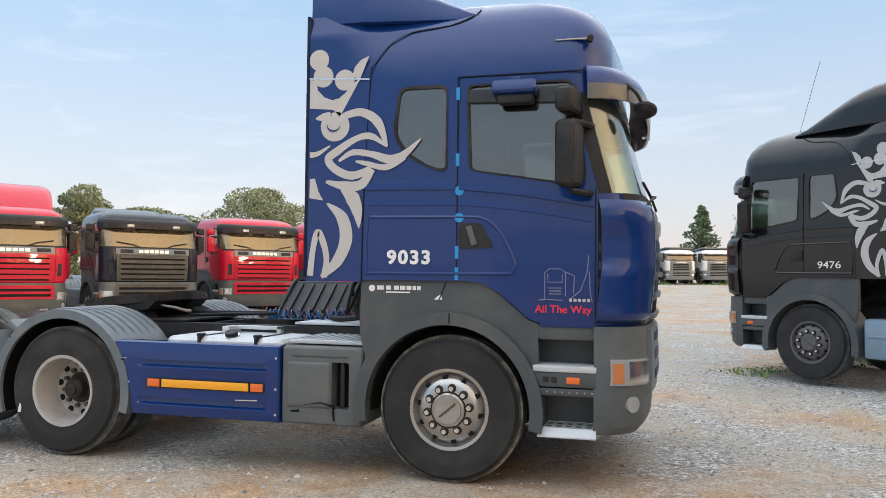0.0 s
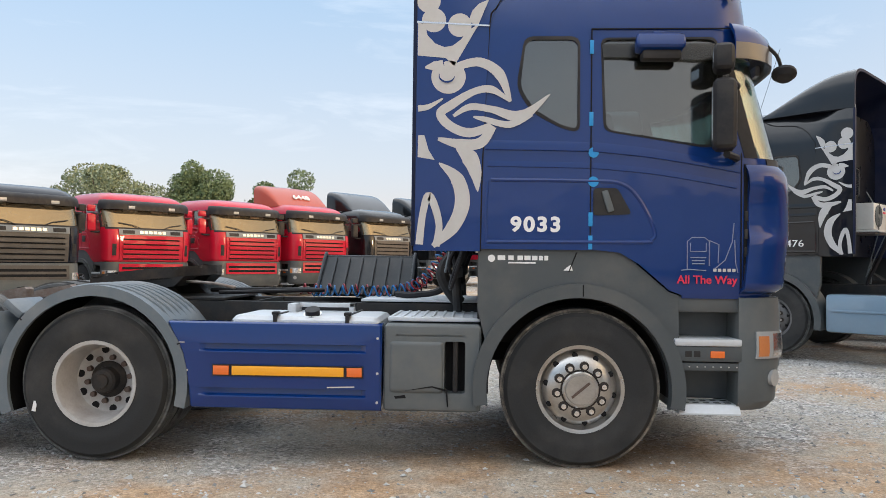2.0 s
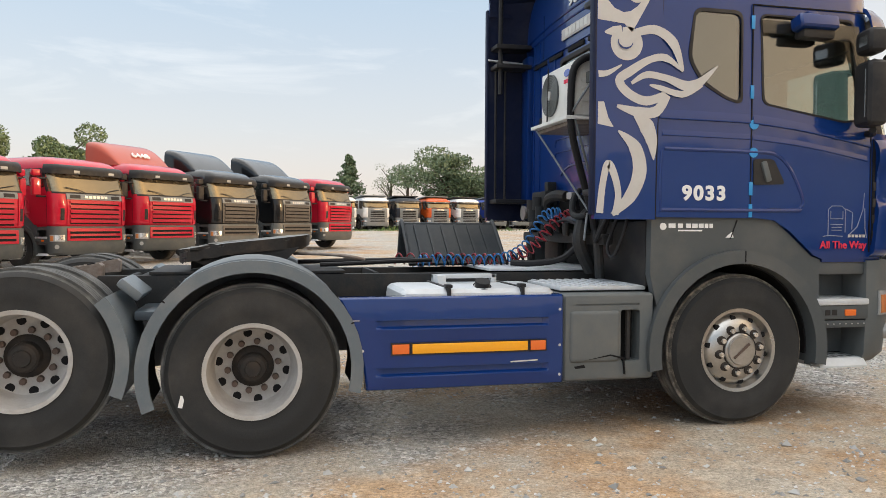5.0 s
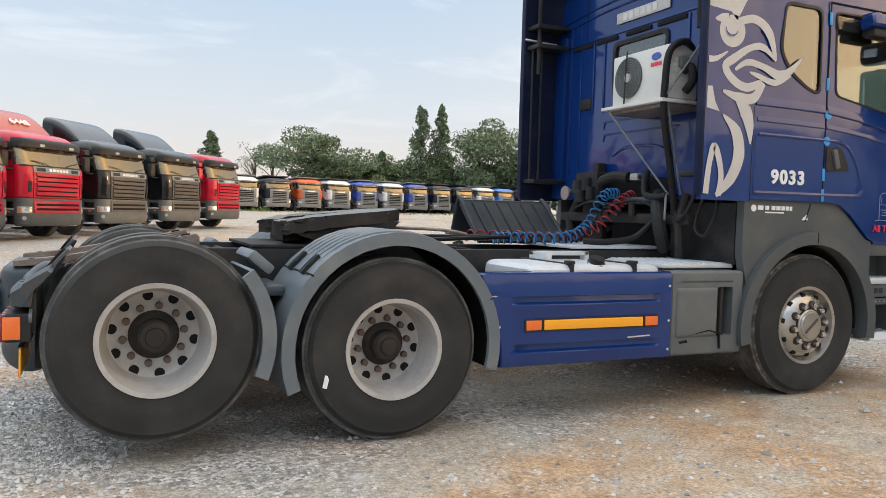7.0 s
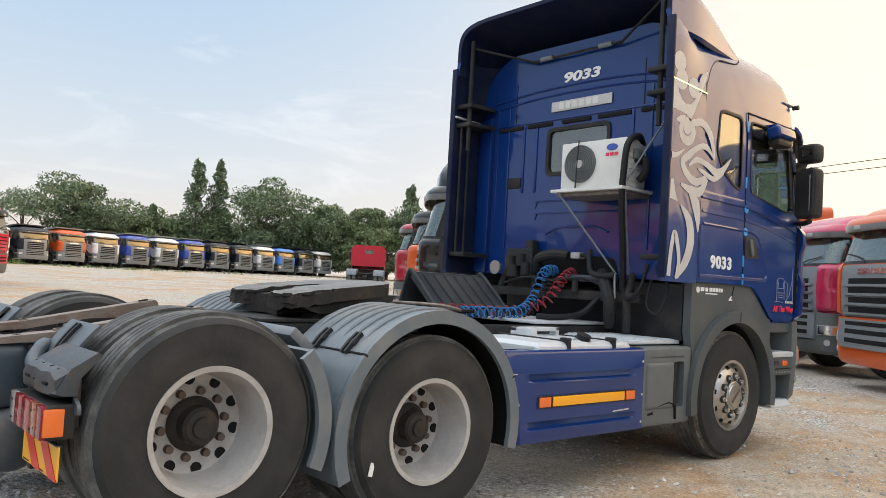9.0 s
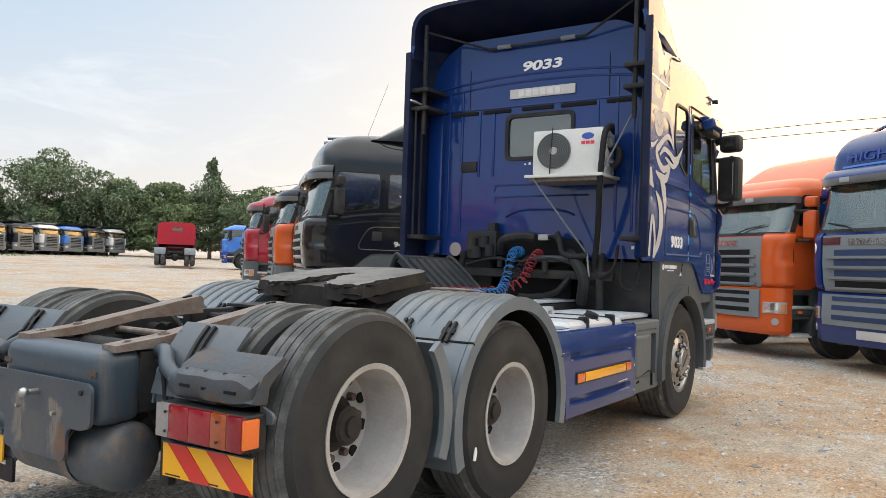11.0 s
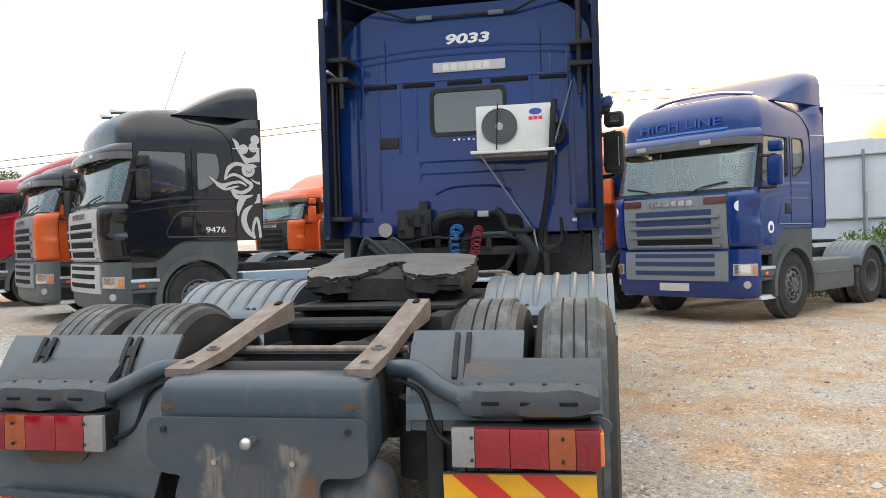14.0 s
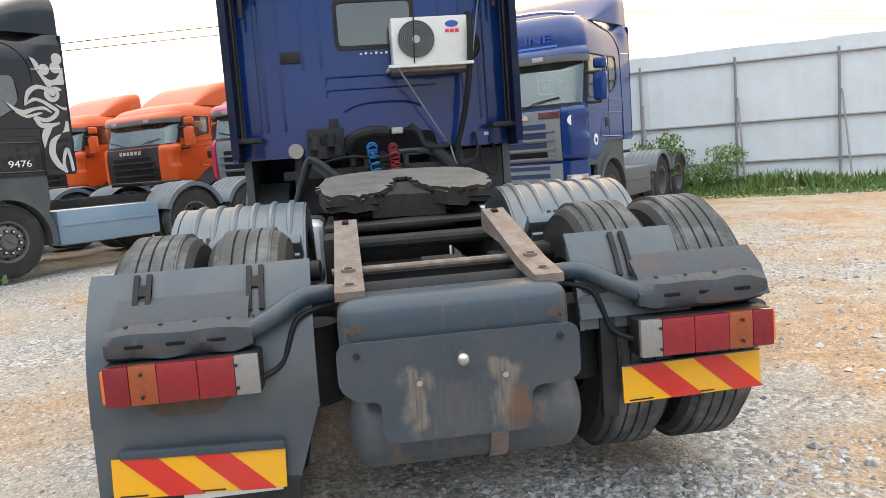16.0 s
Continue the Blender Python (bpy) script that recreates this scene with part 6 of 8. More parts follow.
    boolean(g, temp(box(bmesh.new(), (-0.872, -1.40, 0.435), (-0.735, -1.09, 0.775), 0.02)))
    boolean(g, temp(box(bmesh.new(), (-1.19, -1.40, 0.806), (-0.74, -1.196, 0.816))))
    part("hatch", box(bmesh.new(), (-1.235, -1.219, 0.432), (-0.876, -1.15, 0.775), 0.032, seg=4), "grey", g)
    # near-black floor puts the recess's shade into its colour
    part("recess_shade_floor", box(bmesh.new(), (-0.87, -1.10, 0.43), (-0.74, -1.088, 0.78)), "darkslot", g)
    part("grip_bar", cyl(bmesh.new(), (-0.80, -1.16, 0.44), (-0.80, -1.16, 0.77), 0.018, 8), "blackpl", g)
    part("crack", prism(bmesh.new(), [(-1.13, 0.45), (-0.95, 0.475), (-0.86, 0.45), (-0.85, 0.35), (-0.842, 0.35), (-0.85, 0.46), (-0.95, 0.485)], -1.2215, -1.19), "darkslot", g)
    part("crack", prism(bmesh.new(), [(-1.20, 0.41), (-1.13, 0.42), (-1.12, 0.40), (-1.19, 0.395)], -1.2065, -1.19), "darkslot", g)
    part("step_deck", box(bmesh.new(), (-1.26, -1.10, 0.895), (-0.64, -0.46, 0.925), 0.01), "tank", t)
    deck = part("catwalk", box(bmesh.new(), (-1.55, -0.42, 0.99), (-0.62, 0.42, 1.01), 0.004), "tank", t)
    for k in range(9):
        part("tread_bar", box(bmesh.new(), (-1.24 + k * 0.066, -1.08, 0.925), (-1.22 + k * 0.066, -0.48, 0.932)), "tank", deck)
    for s in (-1, 1):
        tk = part("fuel_tank", box(bmesh.new(), (-2.33, s * 0.50, 0.36), (-1.30, s * 1.135, 0.925), 0.07, seg=3), "tank", t)
        for x in (-2.02, -1.53):
            part("tank_strap", box(bmesh.new(), (x - 0.013, s * 0.49, 0.35), (x + 0.013, s * 1.147, 0.934), 0.012), "blackpl", tk)
            part("strap_buckle", box(bmesh.new(), (x - 0.024, s * 1.07, 0.925), (x + 0.024, s * 1.14, 0.95), 0.01), "blackpl", tk)
        cap = part("tank_cap", cyl(bmesh.new(), (-1.78, s * 1.05, 0.915), (-1.78, s * 1.07, 0.965), 0.05, 20), "blackpl", tk)
        part("cap_ring", cyl(bmesh.new(), (-1.78, s * 1.048, 0.91), (-1.78, s * 1.058, 0.935), 0.06, 20), "chrome", cap)
    hd = bmesh.new()
    box(hd, (-2.02, -0.66, 0.955), (-1.56, -0.60, 0.985), 0.006)
    box(hd, (-2.02, -0.80, 0.92), (-1.96, -0.60, 0.985), 0.006)
    box(hd, (-1.60, -0.66, 0.92), (-1.56, -0.60, 0.985), 0.006)
    part("deck_handle", hd, "tank", t)
    # side flap that stands up on the far frame rail, ribbed
    fl = part("ribbed_cover", prism(bmesh.new(), [(0.16, 1.02), (0.20, 1.0), (0.56, 1.30), (0.535, 1.33)], -2.02, -1.22, "x"), "ramp", t)
    part("cover_back", prism(bmesh.new(), [(0.715, 1.0), (0.70, 1.0), (0.575, 1.325), (0.545, 1.325), (0.555, 1.345), (0.585, 1.348)], -2.02, -1.22, "x"), "ramp", fl)
    for x in (-2.03, -1.235):
        part("cover_flange", tube(bmesh.new(), smooth_line([(x + 0.01, 0.15, 1.01), (x + 0.01, 0.36, 1.20), (x + 0.01, 0.53, 1.345), (x + 0.01, 0.585, 1.345), (x + 0.01, 0.64, 1.20), (x + 0.01, 0.71, 1.0)], 4), 0.016, 8), "ramp", fl)
    for k in range(6):
        x = -1.93 + k * 0.115
        part("cover_rib", prism(bmesh.new(), [(0.20, 1.085), (0.215, 1.045), (0.525, 1.295), (0.51, 1.335)], x, x + 0.022, "x"), "ramp", fl)
    # air hoses
    part("blue_hose", coil([(-0.80, 0.06, 1.43), (-0.93, 0.07, 1.40), (-1.10, 0.04, 1.16), (-1.35, -0.02, 1.06), (-1.75, -0.05, 1.055), (-2.0, -0.03, 1.05)], 0.042, 24, 0.0065), "bluehose", t, "coiled blue air hose")
    part("red_hose", coil([(-0.78, -0.12, 1.42), (-0.92, -0.12, 1.34), (-1.10, -0.10, 1.15), (-1.32, 0.10, 1.06), (-1.7, 0.16, 1.06), (-2.15, 0.14, 1.06)], 0.042, 22, 0.0065), "redhose", t, "coiled red air hose")
    part("black_cable", coil([(-0.78, -0.02, 1.36), (-0.95, -0.02, 1.28), (-1.15, 0.0, 1.08), (-1.4, 0.04, 1.05), (-1.9, 0.04, 1.05)], 0.035, 22, 0.007), "blackhose", t)
    part("loose_hose", tube(bmesh.new(), smooth_line([(-2.9, 0.12, 1.04), (-2.6, 0.05, 1.05), (-2.3, 0.1, 1.05), (-2.0, 0.06, 1.06)], 5), 0.018, 8), "blackhose", t)
    part("loose_hose", tube(bmesh.new(), smooth_line([(-2.75, -0.12, 1.03), (-2.5, -0.16, 1.04), (-2.2, -0.10, 1.05), (-1.9, -0.08, 1.06)], 5), 0.016, 8), "blackhose", t)
    part("bent_hose", tube(bmesh.new(), smooth_line([(-0.82, -0.45, 1.22), (-0.95, -0.38, 1.08), (-1.15, -0.30, 1.04), (-1.3, -0.2, 1.04)], 5), 0.026, 8), "blackhose", t)
    # back wall of the cab
    X = -0.70
    for y0, y1, z0, z1 in ((-1.15, 1.15, 2.80, 2.815),):
        part("wall_fold", box(bmesh.new(), (X - 0.012, y0, z0), (X, y1, z1), 0.004), "blue", body)
    for zc, zs_ in ((3.10, 3.03), (3.035, 2.965)):
        part("wall_fold", tube(bmesh.new(), smooth_line([(X - 0.001, 1.12, zs_), (X - 0.001, 0.55, zc - 0.015), (X - 0.001, 0.0, zc), (X - 0.001, -0.55, zc - 0.015), (X - 0.001, -1.12, zs_)], 5), 0.010, 6), "blue", body)
    for y in (-0.72, 0.72):
        part("wall_seam", box(bmesh.new(), (X - 0.003, y - 0.004, 2.82), (X + 0.004, y + 0.004, 3.20)), "darkslot", body)
    for y in (-0.95, -0.62, 0.44, 0.60, 0.80, 0.95, -0.80):
        part("wall_rib", box(bmesh.new(), (X - 0.010, y - 0.012, 1.62 if abs(y) > 0.7 else 2.15), (X, y + 0.012, 2.98 if abs(y) > 0.7 else 2.79), 0.004), "blue", body)
    # vent slots stay uncut: dark bars carry the shade of the openings
    for y0, y1 in ((0.62, 0.93), (0.26, 0.56), (-0.18, 0.14), (-0.60, -0.26), (-0.95, -0.70)):
        part("vent_slot", box(bmesh.new(), (X - 0.014, y0, 2.755), (X + 0.01, y1, 2.79), 0.004), "darkslot", body)
    for z, y0, y1 in ((2.06, -0.55, 0.42), (1.95, -0.55, 0.42)):
        part("pressed_line", tube(bmesh.new(), smooth_line([(X - 0.002, y1, z - 0.06), (X - 0.002, y1 - 0.02, z - 0.01), (X - 0.002, y1 - 0.08, z), (X - 0.002, y0, z)], 4), 0.008, 6), "blue", body)
    part("pressed_line", tube(bmesh.new(), smooth_line([(X - 0.002, 0.28, 1.76), (X - 0.002, 0.1, 1.82), (X - 0.002, -0.25, 1.82), (X - 0.002, -0.42, 1.77)], 5), 0.012, 6), "blue", body)
    part("wall_grip", box(bmesh.new(), (X - 0.012, 0.62, 2.20), (X, 0.80, 2.30), 0.01), "blackpl", body)
    wf = bmesh.new()
    prof = round_poly([(-0.40, 2.29), (0.31, 2.29), (0.31, 2.73), (-0.40, 2.73)], 0.07)
    inner = round_poly([(-0.365, 2.325), (0.275, 2.325), (0.275, 2.695), (-0.365, 2.695)], 0.05)
    n = len(prof)
    A, B, C = [wf.verts.new((X - 0.014, *p)) for p in prof], [wf.verts.new((X - 0.014, *p)) for p in inner], [wf.verts.new((X + 0.01, *p)) for p in prof]
    D = [wf.verts.new((X + 0.01, *p)) for p in inner]
    for i in range(n):
        j = (i + 1) % n
        wf.faces.new((A[i], A[j], B[j], B[i]))
        wf.faces.new((A[i], C[i], C[j], A[j]))
        wf.faces.new((B[i], B[j], D[j], D[i]))
    part("rear_window_seal", wf, "blackpl", body)
    part("rear_curtain", box(bmesh.new(), (-0.66, -0.42, 2.27), (-0.655, 0.32, 2.75)), "curtain", body)
    lettering("back_number", "9033", 0.118, "white", t, pose(X - 0.006, -0.06, 3.17) @ BACK @ Matrix(((1, 0.25, 0, 0), (0, 1, 0, 0), (0, 0, 1, 0), (0, 0, 0, 1))), bold=0.004, wide=1.75)
    sg = part("back_sign", box(bmesh.new(), (X - 0.016, -0.40, 2.875), (X - 0.004, 0.27, 2.965), 0.004), "silver", body)
    for k in range(6):
        part("sign_letter_bar", box(bmesh.new(), (X - 0.02, 0.12 - k * 0.075, 2.89), (X - 0.014, 0.175 - k * 0.075, 2.95)), "acwhite", sg)
    for k in range(6):
        part("script_bar", box(bmesh.new(), (X - 0.006, 0.08 - k * 0.045, 2.245), (X - 0.002, 0.10 - k * 0.045, 2.258 + 0.008 * (k % 2))), "white", body)
    # the opening, a flat dark sheet painted as shade, and gear under the back wall
    part("opening_shade_sheet", prism(bmesh.new(), round_poly([(-0.55, 1.36), (-0.50, 1.55), (0.20, 1.60), (0.32, 1.52), (0.34, 1.36)], 0.05, 3), X - 0.006, X + 0.01, "x"), "darkslot", t)
    part("cab_crossbeam", box(bmesh.new(), (-0.84, -0.85, 1.19), (-0.76, 0.85, 1.27), 0.02), "frame", t)
    part("swing_arm", tube(bmesh.new(), smooth_line([(-0.78, -0.30, 1.60), (-0.86, -0.36, 1.52), (-0.88, -0.40, 1.42), (-0.88, -0.52, 1.395), (-0.86, -0.62, 1.41)], 5), 0.024, 10), "frame", t)
    part("lever", tube(bmesh.new(), [(-0.86, -0.62, 1.42), (-0.90, -0.66, 1.22)], 0.009, 8), "grille", t)
    for y, z in ((0.12, 1.30), (-0.05, 1.32), (-0.22, 1.30), (0.24, 1.33)):
        part("valve", cyl(bmesh.new(), (-0.86, y, z - 0.05), (-0.86, y, z + 0.05), 0.028, 10), "frame", t)
    part("valve_pipe", tube(bmesh.new(), smooth_line([(-0.87, 0.60, 1.30), (-0.90, 0.3, 1.36), (-0.90, 0.0, 1.34), (-0.88, -0.3, 1.37), (-0.86, -0.55, 1.30)], 5), 0.012, 8), "blackhose", t)
    part("cab_latch_beam", box(bmesh.new(), (-0.84, -0.45, 1.34), (-0.78, -0.08, 1.40), 0.015), "bumper", t)
    for y in (-0.72, 0.72):
        part("cab_strut", tube(bmesh.new(), [(-0.80, y, 0.95), (-0.82, y, 1.2), (-0.74, y * 0.97, 1.42)], 0.035, 10), "frame", t)
    for y, z, r in ((0.55, 1.48, 0.05), (0.42, 1.50, 0.045), (0.50, 1.40, 0.055), (0.36, 1.42, 0.04)):
        part("valve", cyl(bmesh.new(), (-0.86, y, z - 0.04), (-0.86, y, z + 0.07), r, 12), "frame", t)
    part("valve_bracket", box(bmesh.new(), (-0.84, 0.30, 1.36), (-0.72, 0.62, 1.62), 0.015), "frame", t)
    part("valve_bracket", box(bmesh.new(), (-0.80, 0.34, 1.60), (-0.72, 0.42, 1.70), 0.01), "frame", t)
    wl_ = part("work_lamp", lathe(bmesh.new(), [(0.0, 0.05), (0.04, 0.05), (0.065, 0.0), (0.065, -0.01), (0.0, -0.012)], (0, 0, 0), 20), "dullens", t)
    wl_.matrix_local = pose(-0.88, 0.72, 1.44, 0, 0, -90)
    part("coupling_bolts", box(bmesh.new(), (-0.82, -0.22, 1.535), (-0.74, -0.12, 1.59), 0.01), "rim", t)
    for pts, r in (([(-0.78, 0.28, 1.42), (-0.84, 0.22, 1.53), (-0.84, 0.05, 1.57), (-0.8, -0.08, 1.56)], 0.045), ([(-0.78, -0.18, 1.56), (-0.82, -0.30, 1.56), (-0.82, -0.36, 1.45)], 0.018), ([(-0.8, -0.55, 1.0), (-0.92, -0.62, 1.2), (-0.84, -0.50, 1.36), (-0.76, -0.42, 1.42)], 0.05), ([(-0.76, -0.86, 1.5), (-0.86, -0.86, 1.3), (-0.84, -0.72, 1.22), (-0.80, -0.66, 1.42)], 0.014)):
        part("pipe", tube(bmesh.new(), smooth_line(pts, 5), r, 10), "blackhose" if r < 0.03 else "frame", t)
    part("hose_loop", tube(bmesh.new(), smooth_line([(-0.76, -0.90, 1.38), (-0.84, -0.92, 1.18), (-0.84, -1.02, 1.12), (-0.78, -1.06, 1.30), (-0.74, -1.02, 1.40)], 5), 0.012, 8), "blackhose", t)
    part("label_plate", box(bmesh.new(), (X - 0.008, -1.02, 1.47), (X, -0.96, 1.50)), "white", t)
    # plain block; its near-black puts the shade under the cab into colour
    part("engine_shade_block", box(bmesh.new(), (-0.62, -0.38, 0.55), (0.9, 0.38, 1.30), 0.05), "darkslot", t)
    part("gearbox", box(bmesh.new(), (-1.5, -0.22, 0.45), (-0.60, 0.22, 0.88), 0.08), "frame", t)
    part("silencer", cyl(bmesh.new(), (-0.95, 0.75, 0.62), (-0.62, 0.75, 0.62), 0.27, 24), "frame", t)
    part("splash_panel", box(bmesh.new(), (-0.66, -1.12, 0.92), (-0.60, -0.45, 1.36), 0.01), "blackpl", t)
    part("splash_panel", box(bmesh.new(), (-0.66, 0.45, 0.60), (-0.60, 0.76, 1.36), 0.01), "blackpl", t)
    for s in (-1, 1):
        # lining in near-black, with the arch's shade put into its colour
        part("arch_shade_liner", arc_band(bmesh.new(), 0, 0.48, 0.585, 0.60, -5, 185, s * 0.62, s * 1.14, 22), "darkslot", t)
    # struts inside the fairings
    for s in (-1, 1):
        for x, y, z0, z1, r in ((-1.0, 1.06, 2.55, 3.62, 0.022), (-0.93, 1.13, 1.55, 2.8, 0.012), (-1.02, 1.14, 1.55, 2.8, 0.012)):
            part("fairing_strut", cyl(bmesh.new(), (x, s * y, z0), (x, s * y, z1), r, 8), "blackpl", t)
        for z in (1.55, 2.80, 2.98):
            part("strut_bracket", box(bmesh.new(), (-1.06, s * 0.98, z - 0.02), (-0.72, s * 1.19, z + 0.02), 0.01), "blackpl", t)
        part("spoiler_stay", cyl(bmesh.new(), (-0.98, s * 1.05, 3.55), (-0.72, s * 0.45, 3.36), 0.011, 8), "blackpl", t)
        part("hinge_roller", cyl(bmesh.new(), (-0.74, s * 0.26, 3.38), (-0.74, s * 0.40, 3.38), 0.022, 10), "grille", t)
        part("fairing_foot", box(bmesh.new(), (-0.75, s * 1.0, 1.40), (-0.70, s * 1.17, 2.9), 0.006), "blue", t)
    part("hinge_bar", cyl(bmesh.new(), (-0.74, -0.5, 3.375), (-0.74, 0.5, 3.375), 0.012, 8), "blackpl", t)
    # white strip stands for daylight through the seam of the left fairing
    part("gap_light_strip", prism(bmesh.new(), [(-1.09, 2.872), (-0.66, 2.85), (-0.66, 2.862), (-1.09, 2.886)], 1.15, 1.19), "white", t)
    return t


def cooler():
    """The outdoor cooling unit on its shelf behind the cab."""
    c = thing("cooling_unit", pose(-1.05, -0.49, 2.10), "cream-white air conditioner outdoor unit on a shelf behind the cab", "air conditioner")
    part("case", box(bmesh.new(), (-0.0, -0.325, 0.0), (0.27, 0.325, 0.385), 0.015), "acwhite", c)
    fan_y = 0.12
    def yring(bm, r, w, x):
        tube(bm, [(x, fan_y + r * math.cos(a), 0.20 + r * math.sin(a)) for a in np.linspace(0, 2 * math.pi, 33)], w, 6)
        return bm
    part("fan_well", cyl(bmesh.new(), (-0.008, fan_y, 0.20), (0.004, fan_y, 0.20), 0.155, 32), "greyd", c)
    for r in (0.152, 0.135, 0.118, 0.101, 0.084, 0.067, 0.05):
        part("guard_ring", yring(bmesh.new(), r, 0.0045, -0.016), "curtain", c)
    part("fan_cap", cyl(bmesh.new(), (-0.022, fan_y, 0.20), (-0.008, fan_y, 0.20), 0.034, 20), "rim", c)
    part("guard_strut", cyl(bmesh.new(), (-0.02, fan_y + 0.03, -0.0), (-0.02, fan_y + 0.01, 0.40), 0.006, 6), "blackpl", c)
    lg = part("badge", lathe(bmesh.new(), [(0.0, -0.004), (0.05, -0.004), (0.055, 0.0), (0.0, 0.003)], (0, 0, 0), 24), "royal", c, "small blue oval badge")
    lg.matrix_local = pose(-0.002, -0.19, 0.315, 0, 0, -90) @ Matrix.Diagonal((1.0, 1, 0.5, 1))
    for k in range(3):
        part("lettering_bar", box(bmesh.new(), (-0.004, -0.165 - k * 0.042, 0.245), (0.002, -0.132 - k * 0.042, 0.272)), "redtext", c)
    for k in range(7):
        part("side_louvre", box(bmesh.new(), (0.05, -0.332, 0.05 + k * 0.045), (0.22, -0.322, 0.07 + k * 0.045), 0.003), "acwhite", c)
    part("pipe_elbow", tube(bmesh.new(), smooth_line([(0.14, -0.33, 0.20), (0.14, -0.40, 0.22), (0.14, -0.42, 0.12), (0.13, -0.36, 0.05)], 5), 0.03, 10), "blackhose", c)
    part("pipe_fitting", box(bmesh.new(), (0.08, -0.37, 0.22), (0.15, -0.325, 0.30), 0.01), "curtain", c)
    sh = thing("shelf", pose(-1.05, -0.49, 2.095), "white steel shelf held by rods behind the cab", "shelf")
    part("tray", box(bmesh.new(), (-0.07, -0.35, -0.028), (0.345, 0.37, -0.002), 0.004), "acwhite", sh)
    part("tray_underside", box(bmesh.new(), (-0.02, -0.33, -0.06), (0.345, 0.34, -0.03), 0.006), "rusty", sh)
    for p, q, r in (((-0.06, 0.30, -0.02), (0.22, -0.12, -0.68), 0.008), ((-0.05, -0.33, -0.02), (0.32, -0.50, 0.62), 0.008), ((0.0, -0.33, -0.02), (0.25, -0.22, -0.68), 0.009)):
        part("stay_rod", cyl(bmesh.new(), p, q, r, 8), "grille", sh)
    part("refrigerant_hose", tube(bmesh.new(), smooth_line([(0.25, -0.30, 0.36), (0.12, -0.35, 0.41), (-0.01, -0.345, 0.33), (-0.03, -0.33, 0.10), (-0.01, -0.31, -0.12), (0.10, -0.26, -0.45), (0.20, -0.20, -0.70), (0.26, -0.15, -0.95)], 6), 0.026, 10), "blackhose", sh)
    return c, sh


def battered_bar(s):
    """A hollow-backed bar of bent sheet, dented along its length."""
    bm = bmesh.new()
    prof = [(-5.05, 0.835), (-5.105, 0.838), (-5.142, 0.815), (-5.152, 0.775), (-5.146, 0.735), (-5.12, 0.722), (-5.06, 0.724)]
    rows = []
    for k in range(25):
        y = 0.665 + 0.475 * k / 24
        row = []
        for i, (x, z) in enumerate(prof):
            d = noise.noise((y * 9, i * 0.7, s * 3)) * 0.012
            taper = 0.012 * max(0.0, abs(k - 12) - 9) / 3
            row.append(bm.verts.new((x + taper + d, s * y, z - taper * (1 if z > 0.78 else -1) + 0.7 * d)))
        rows.append(row)
    m = len(prof)
    for a, b in zip(rows, rows[1:]):
        for i in range(m):
            bm.faces.new((a[i], a[(i + 1) % m], b[(i + 1) % m], b[i]))
    bm.faces.new(rows[0])
    bm.faces.new(rows[-1][::-1])
    return bm


def ragged(bm, y0, y1, z0, z1, x, seed):
    """A thin stain with an uneven outline, running downwards."""
    rng = np.random.default_rng(seed)
    top = [(y, z1 - rng.uniform(0, 0.25) * (z1 - z0)) for y in np.linspace(y0, y1, 7)]
    low = [(y, z0 + rng.uniform(0, 0.45) * (z1 - z0)) for y in np.linspace(y1, y0, 9)]
    return prism(bm, top + low, x - 0.0012, x + 0.004, "x")


